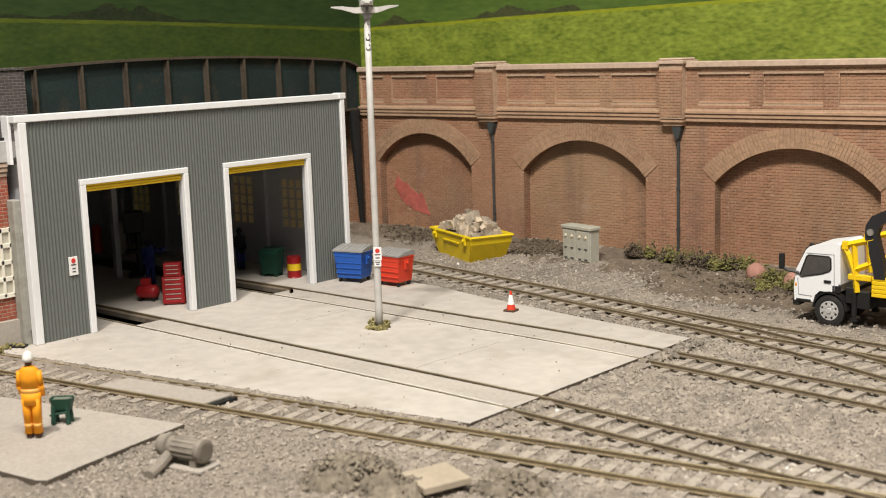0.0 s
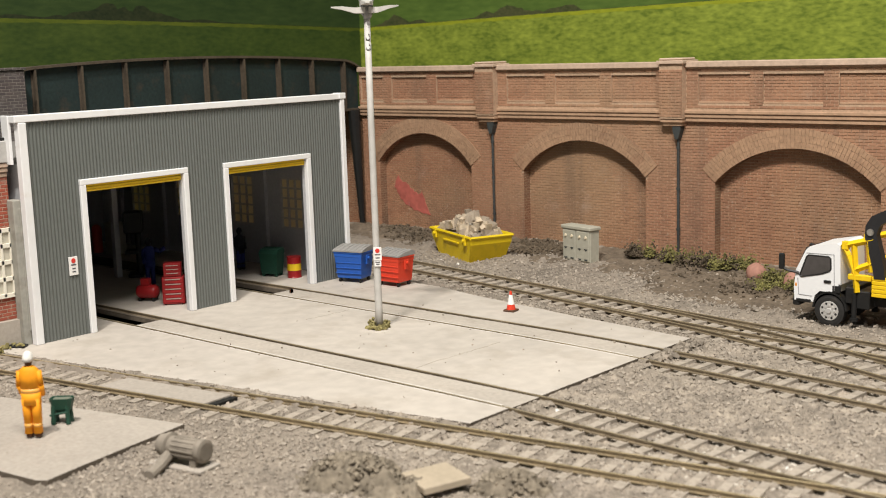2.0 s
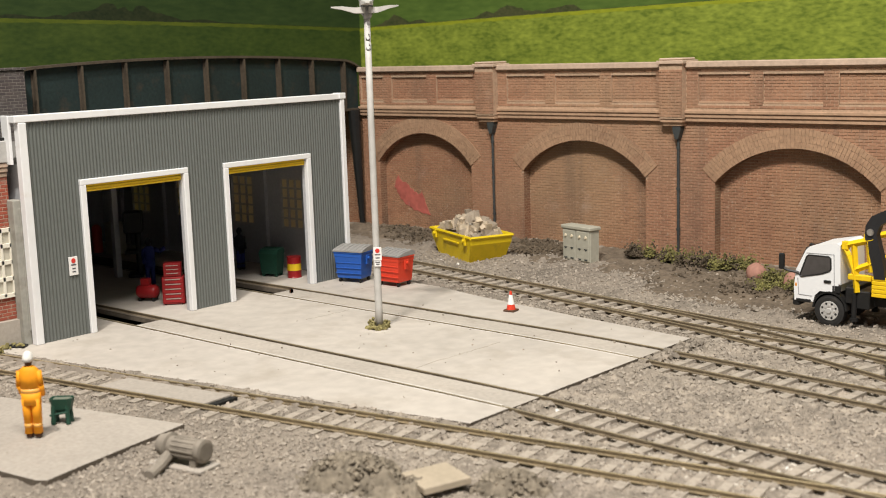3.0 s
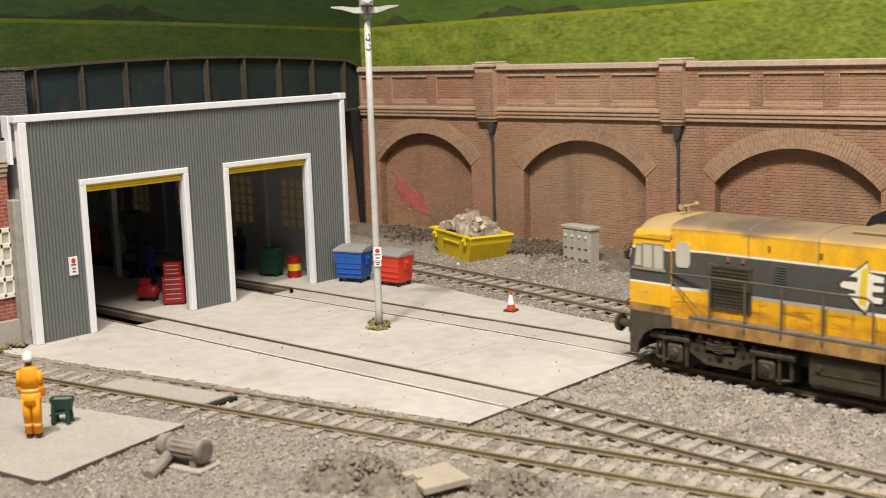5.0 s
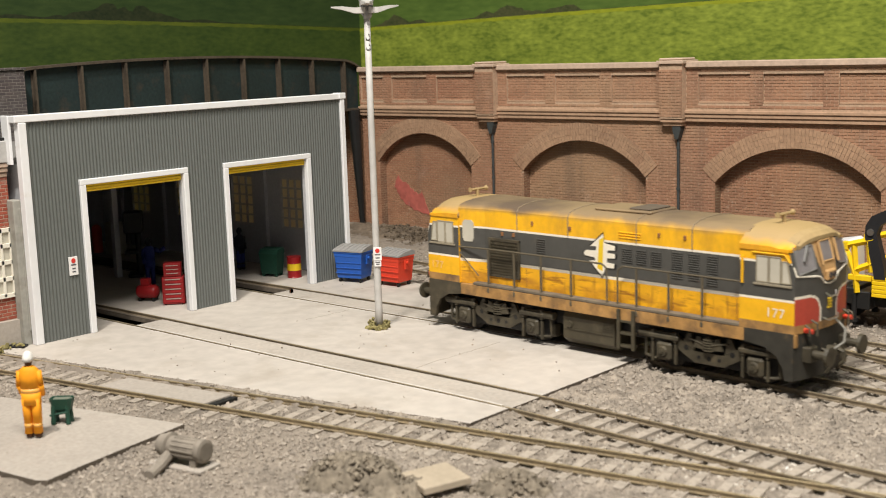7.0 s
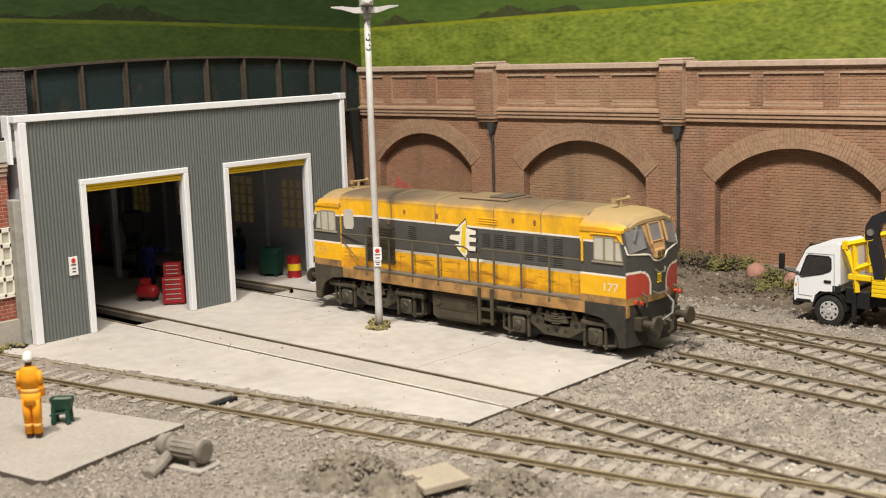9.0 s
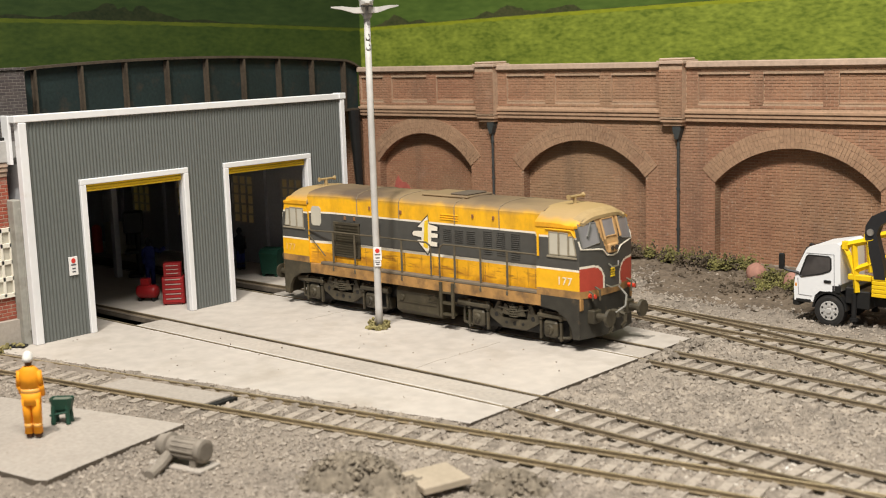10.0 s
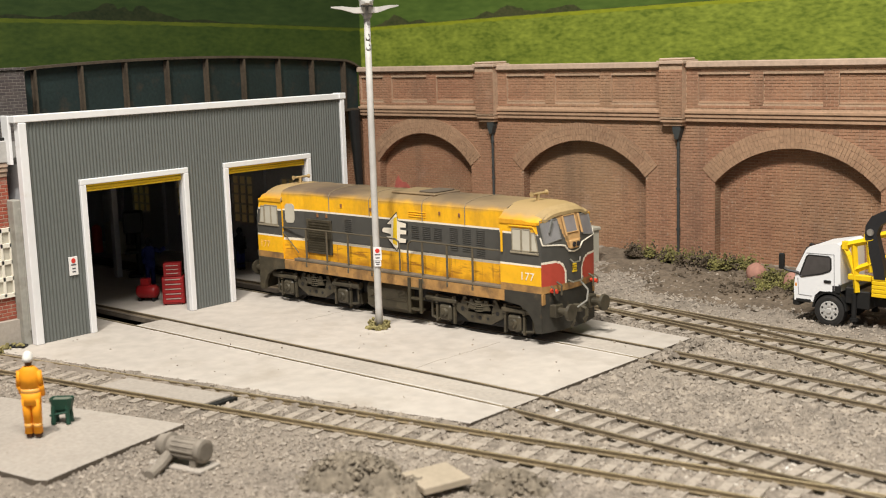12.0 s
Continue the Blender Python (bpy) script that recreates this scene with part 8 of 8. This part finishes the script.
# ---- loose ballast, thousands of small stones ----
def ballast():
    rs = np.random.RandomState(11)
    cube = np.array([(x, y, z) for x in (-0.5, 0.5) for y in (-0.5, 0.5) for z in (-0.5, 0.5)])
    quads = [(0, 1, 3, 2), (4, 6, 7, 5), (0, 4, 5, 1), (2, 3, 7, 6), (0, 2, 6, 4), (1, 5, 7, 3)]
    V, F = [], []
    n = 0
    tries = 0
    while n < 36000 and tries < 140000:
        tries += 1
        x, y = rs.uniform(-40, 400), rs.uniform(-238, 178)
        if rs.rand() > 0.25 + 0.75 * min(1.0, max(0.0, (90 - y) / 200.0)):
            continue
        if -40 < x < PAD_RIGHT + 0.8 and pad_near(x) - 0.6 < y < pad_back(max(0, x)) + 0.6:
            continue
        if -40 < x < 153 and -236 < y < -165 - (141.5 - x) * 0.24 and x < 141 + (-165 - y) * 0.2:
            continue
        near = min(abs(y - road(x)) for road in (road_a, road_b, road_c, road_d))
        if near < 15.5 and rs.rand() < 0.45:
            continue
        if y > 132 + 10 * math.sin(x / 17) and rs.rand() < 0.8:
            continue
        if 75 < x < 131 and abs(y - road_c(x)) < 8:
            continue
        onrail = any(abs(abs(y - road(x)) - 8.5) < 1.8 for road in (road_a, road_b, road_c, road_d))
        if onrail:
            continue
        s = (0.6 + 0.85 * rs.rand() ** 2.0 + (0.8 if rs.rand() < 0.02 else 0)) * (0.72 if y < -125 else 0.95)
        e = Euler(rs.uniform(0, 6.28, 3)).to_matrix()
        m = np.array(e)
        p = (cube * (1 + 0.45 * (rs.rand(8, 3) - 0.5)) * s * rs.uniform(0.6, 1.25, 3)) @ m.T
        z = ground_z(x, y) + 0.12 * s
        V.append((p + (x, y, z)) * MM)
        F += [tuple(8 * n + i for i in q) for q in quads]
        n += 1
    me = bpy.data.meshes.new("ballast")
    me.from_pydata(np.concatenate(V).tolist(), [], F)
    me.materials.append(M_LOOSE)
    tagged(new("ballast", me), "loose pale grey-brown ballast stones", "ballast", kind="stuff")


def loose_material():
    m = material("loose_ballast", (0.325, 0.282, 0.235), 0.95, vary=0.2, grain=500, stain=60, bump=0.2)
    n, l = m.node_tree.nodes, m.node_tree.links
    b = n["Principled BSDF"]
    src = b.inputs["Base Color"].links[0].from_socket
    geo = n.new("ShaderNodeNewGeometry")
    r = n.new("ShaderNodeMapRange")
    r.inputs[3].default_value, r.inputs[4].default_value = 0.74, 1.16
    l.new(geo.outputs["Random Per Island"], r.inputs[0])
    c = n.new("ShaderNodeCombineColor")
    for i in range(3):
        l.new(r.outputs[0], c.inputs[i])
    mx = n.new("ShaderNodeMix")
    mx.data_type, mx.blend_type = "RGBA", "MULTIPLY"
    mx.inputs["Factor"].default_value = 1
    l.new(src, mx.inputs["A"])
    l.new(c.outputs[0], mx.inputs["B"])
    l.new(mx.outputs["Result"], b.inputs["Base Color"])
    return m


M_LOOSE = loose_material()
ballast()
rnd = random.Random(64)
bm = bm_new()
for _ in range(150):
    x, y = PAD_RIGHT + abs(rnd.gauss(0, 5)), rnd.uniform(-14, 26)
    stone(bm, (x + 0.8, y, ground_z(x, y) + 0.4), rnd.uniform(0.9, 2.3), rnd)
tagged(link("broken_edge", bm, M_STONE), "broken lumps along the apron's corner", "rubble", kind="stuff")
# pale scraps near the skip and on the yard
rnd = random.Random(15)
for x, y, s in ((24, 108, 3.2), (8, 112, 1.6), (262, -70, 2.4), (290, -84, 2.0), (300, -80, 2.6), (222, -8, 2.2), (228, -78, 3.0), (168, 143, 2.0), (140, 150, 1.6), (313, -84, 2.2), (322, -96, 1.8)):
    bm = bm_new()
    stone(bm, (0, 0, 0), s * 0.55, rnd)
    ob = tagged(link("white_scrap", bm, M_HELMET), "small chalk-white scrap lying on the ballast", "scrap", "white scraps on the yard")
    ob.matrix_world = pose(x * MM, y * MM, (ground_z(x, y) + 0.12 * s) * MM)

M_CHALK = material("chalk", (0.52, 0.475, 0.41), 0.95, vary=0.25, grain=400, stain=80)
# chalky pale chips round the turnout
rnd = random.Random(19)
bm = bm_new()
for _ in range(520):
    x, y = rnd.gauss(318, 24), rnd.gauss(-88, 12)
    if 262 < x < 390 and all(abs(abs(y - road(x)) - 8.5) > 1.2 for road in (road_a, road_c)):
        stone(bm, (x, y, ground_z(x, y) + 0.2), rnd.uniform(0.4, 1.3), rnd)
tagged(link("chalk_chips", bm, M_CHALK), "chalky pale chips strewn round the turnout", "chips", kind="stuff")


def spoil_clods():
    """Crumbs of earth lying on and round the mounds."""
    rnd = random.Random(91)
    bm = bm_new()
    for cx, cy, rx, ry, h, n in ((222, -166.5, 16, 10, 8.6, 420), (262, -145, 12, 6.5, 6.0, 220)):
        for _ in range(n):
            u, v = rnd.gauss(0, 0.42), rnd.gauss(0, 0.42)
            d = math.hypot(u, v)
            if d > 1.15:
                continue
            ca, sa = math.cos(math.radians(40)), math.sin(math.radians(40))
            x, y = cx + rx * u * ca - ry * v * sa, cy + rx * u * sa + ry * v * ca
            stone(bm, (x, y, max(ground_z(x, y), -2.8 + h * max(0.0, 1 - d * d) ** 0.8) + rnd.uniform(-0.3, 0.5)), rnd.uniform(0.6, 1.7), rnd)
    tagged(link("earth_clods", bm, M_SPOIL), "crumbs of dark earth on the mounds", "earth", kind="stuff")


spoil_clods()


# ---- what moves: the locomotive rolls in from the far end of the yard and stops at the shed door ----
RUN = [(0.0, 573.0), (0.8, 530.5), (1.6, 488.0), (2.4, 445.5), (3.2, 402.8), (4.0, 360.2), (4.8, 317.5), (5.0, 306.9), (5.5, 280.0), (6.0, 253.2), (6.5, 226.8), (7.0, 202.2), (7.2, 193.2),
       (7.6, 176.8), (8.0, 162.2), (8.4, 148.8), (8.8, 136.9), (9.0, 131.4), (9.5, 119.9), (10.0, 109.8), (10.5, 102.0), (11.0, 96.3), (11.5, 92.8), (12.0, 91.5)]


def run_x(t):
    """Where the locomotive's middle is at t seconds, smoothly between the known places."""
    k = max(i for i in range(len(RUN) - 1) if RUN[i][0] <= t + 1e-9)
    (t0, x0), (t1, x1) = RUN[k], RUN[k + 1]

    def slope(i):
        a, b = max(0, i - 1), min(len(RUN) - 1, i + 1)
        return (RUN[b][1] - RUN[a][1]) / (RUN[b][0] - RUN[a][0])
    h = t1 - t0
    u = (t - t0) / h
    m0, m1 = slope(k) * h, slope(k + 1) * h
    return (2 * u ** 3 - 3 * u ** 2 + 1) * x0 + (u ** 3 - 2 * u ** 2 + u) * m0 + (-2 * u ** 3 + 3 * u ** 2) * x1 + (u ** 3 - u ** 2) * m1


def motions():
    rows = []
    spins = []
    for i in range(121):
        t = i / 10
        c = run_x(min(t, 11.999))
        y1, y2 = road_b(c - 50), road_b(c + 50)
        rows.append((t, pose(c * MM, (y1 + y2) / 2 * MM, 0.2 * MM, 0, 0, math.degrees(math.atan2(y2 - y1, 100)))))
        spins.append((t, math.degrees((c - 573.0) / 6.6)))
    walk(LOCO, rows)
    for wheel, x in WHEELS:
        walk(wheel, [(t, pose(x * MM, 0, 6.6 * MM, 0, a, 0)) for t, a in spins])


motions()
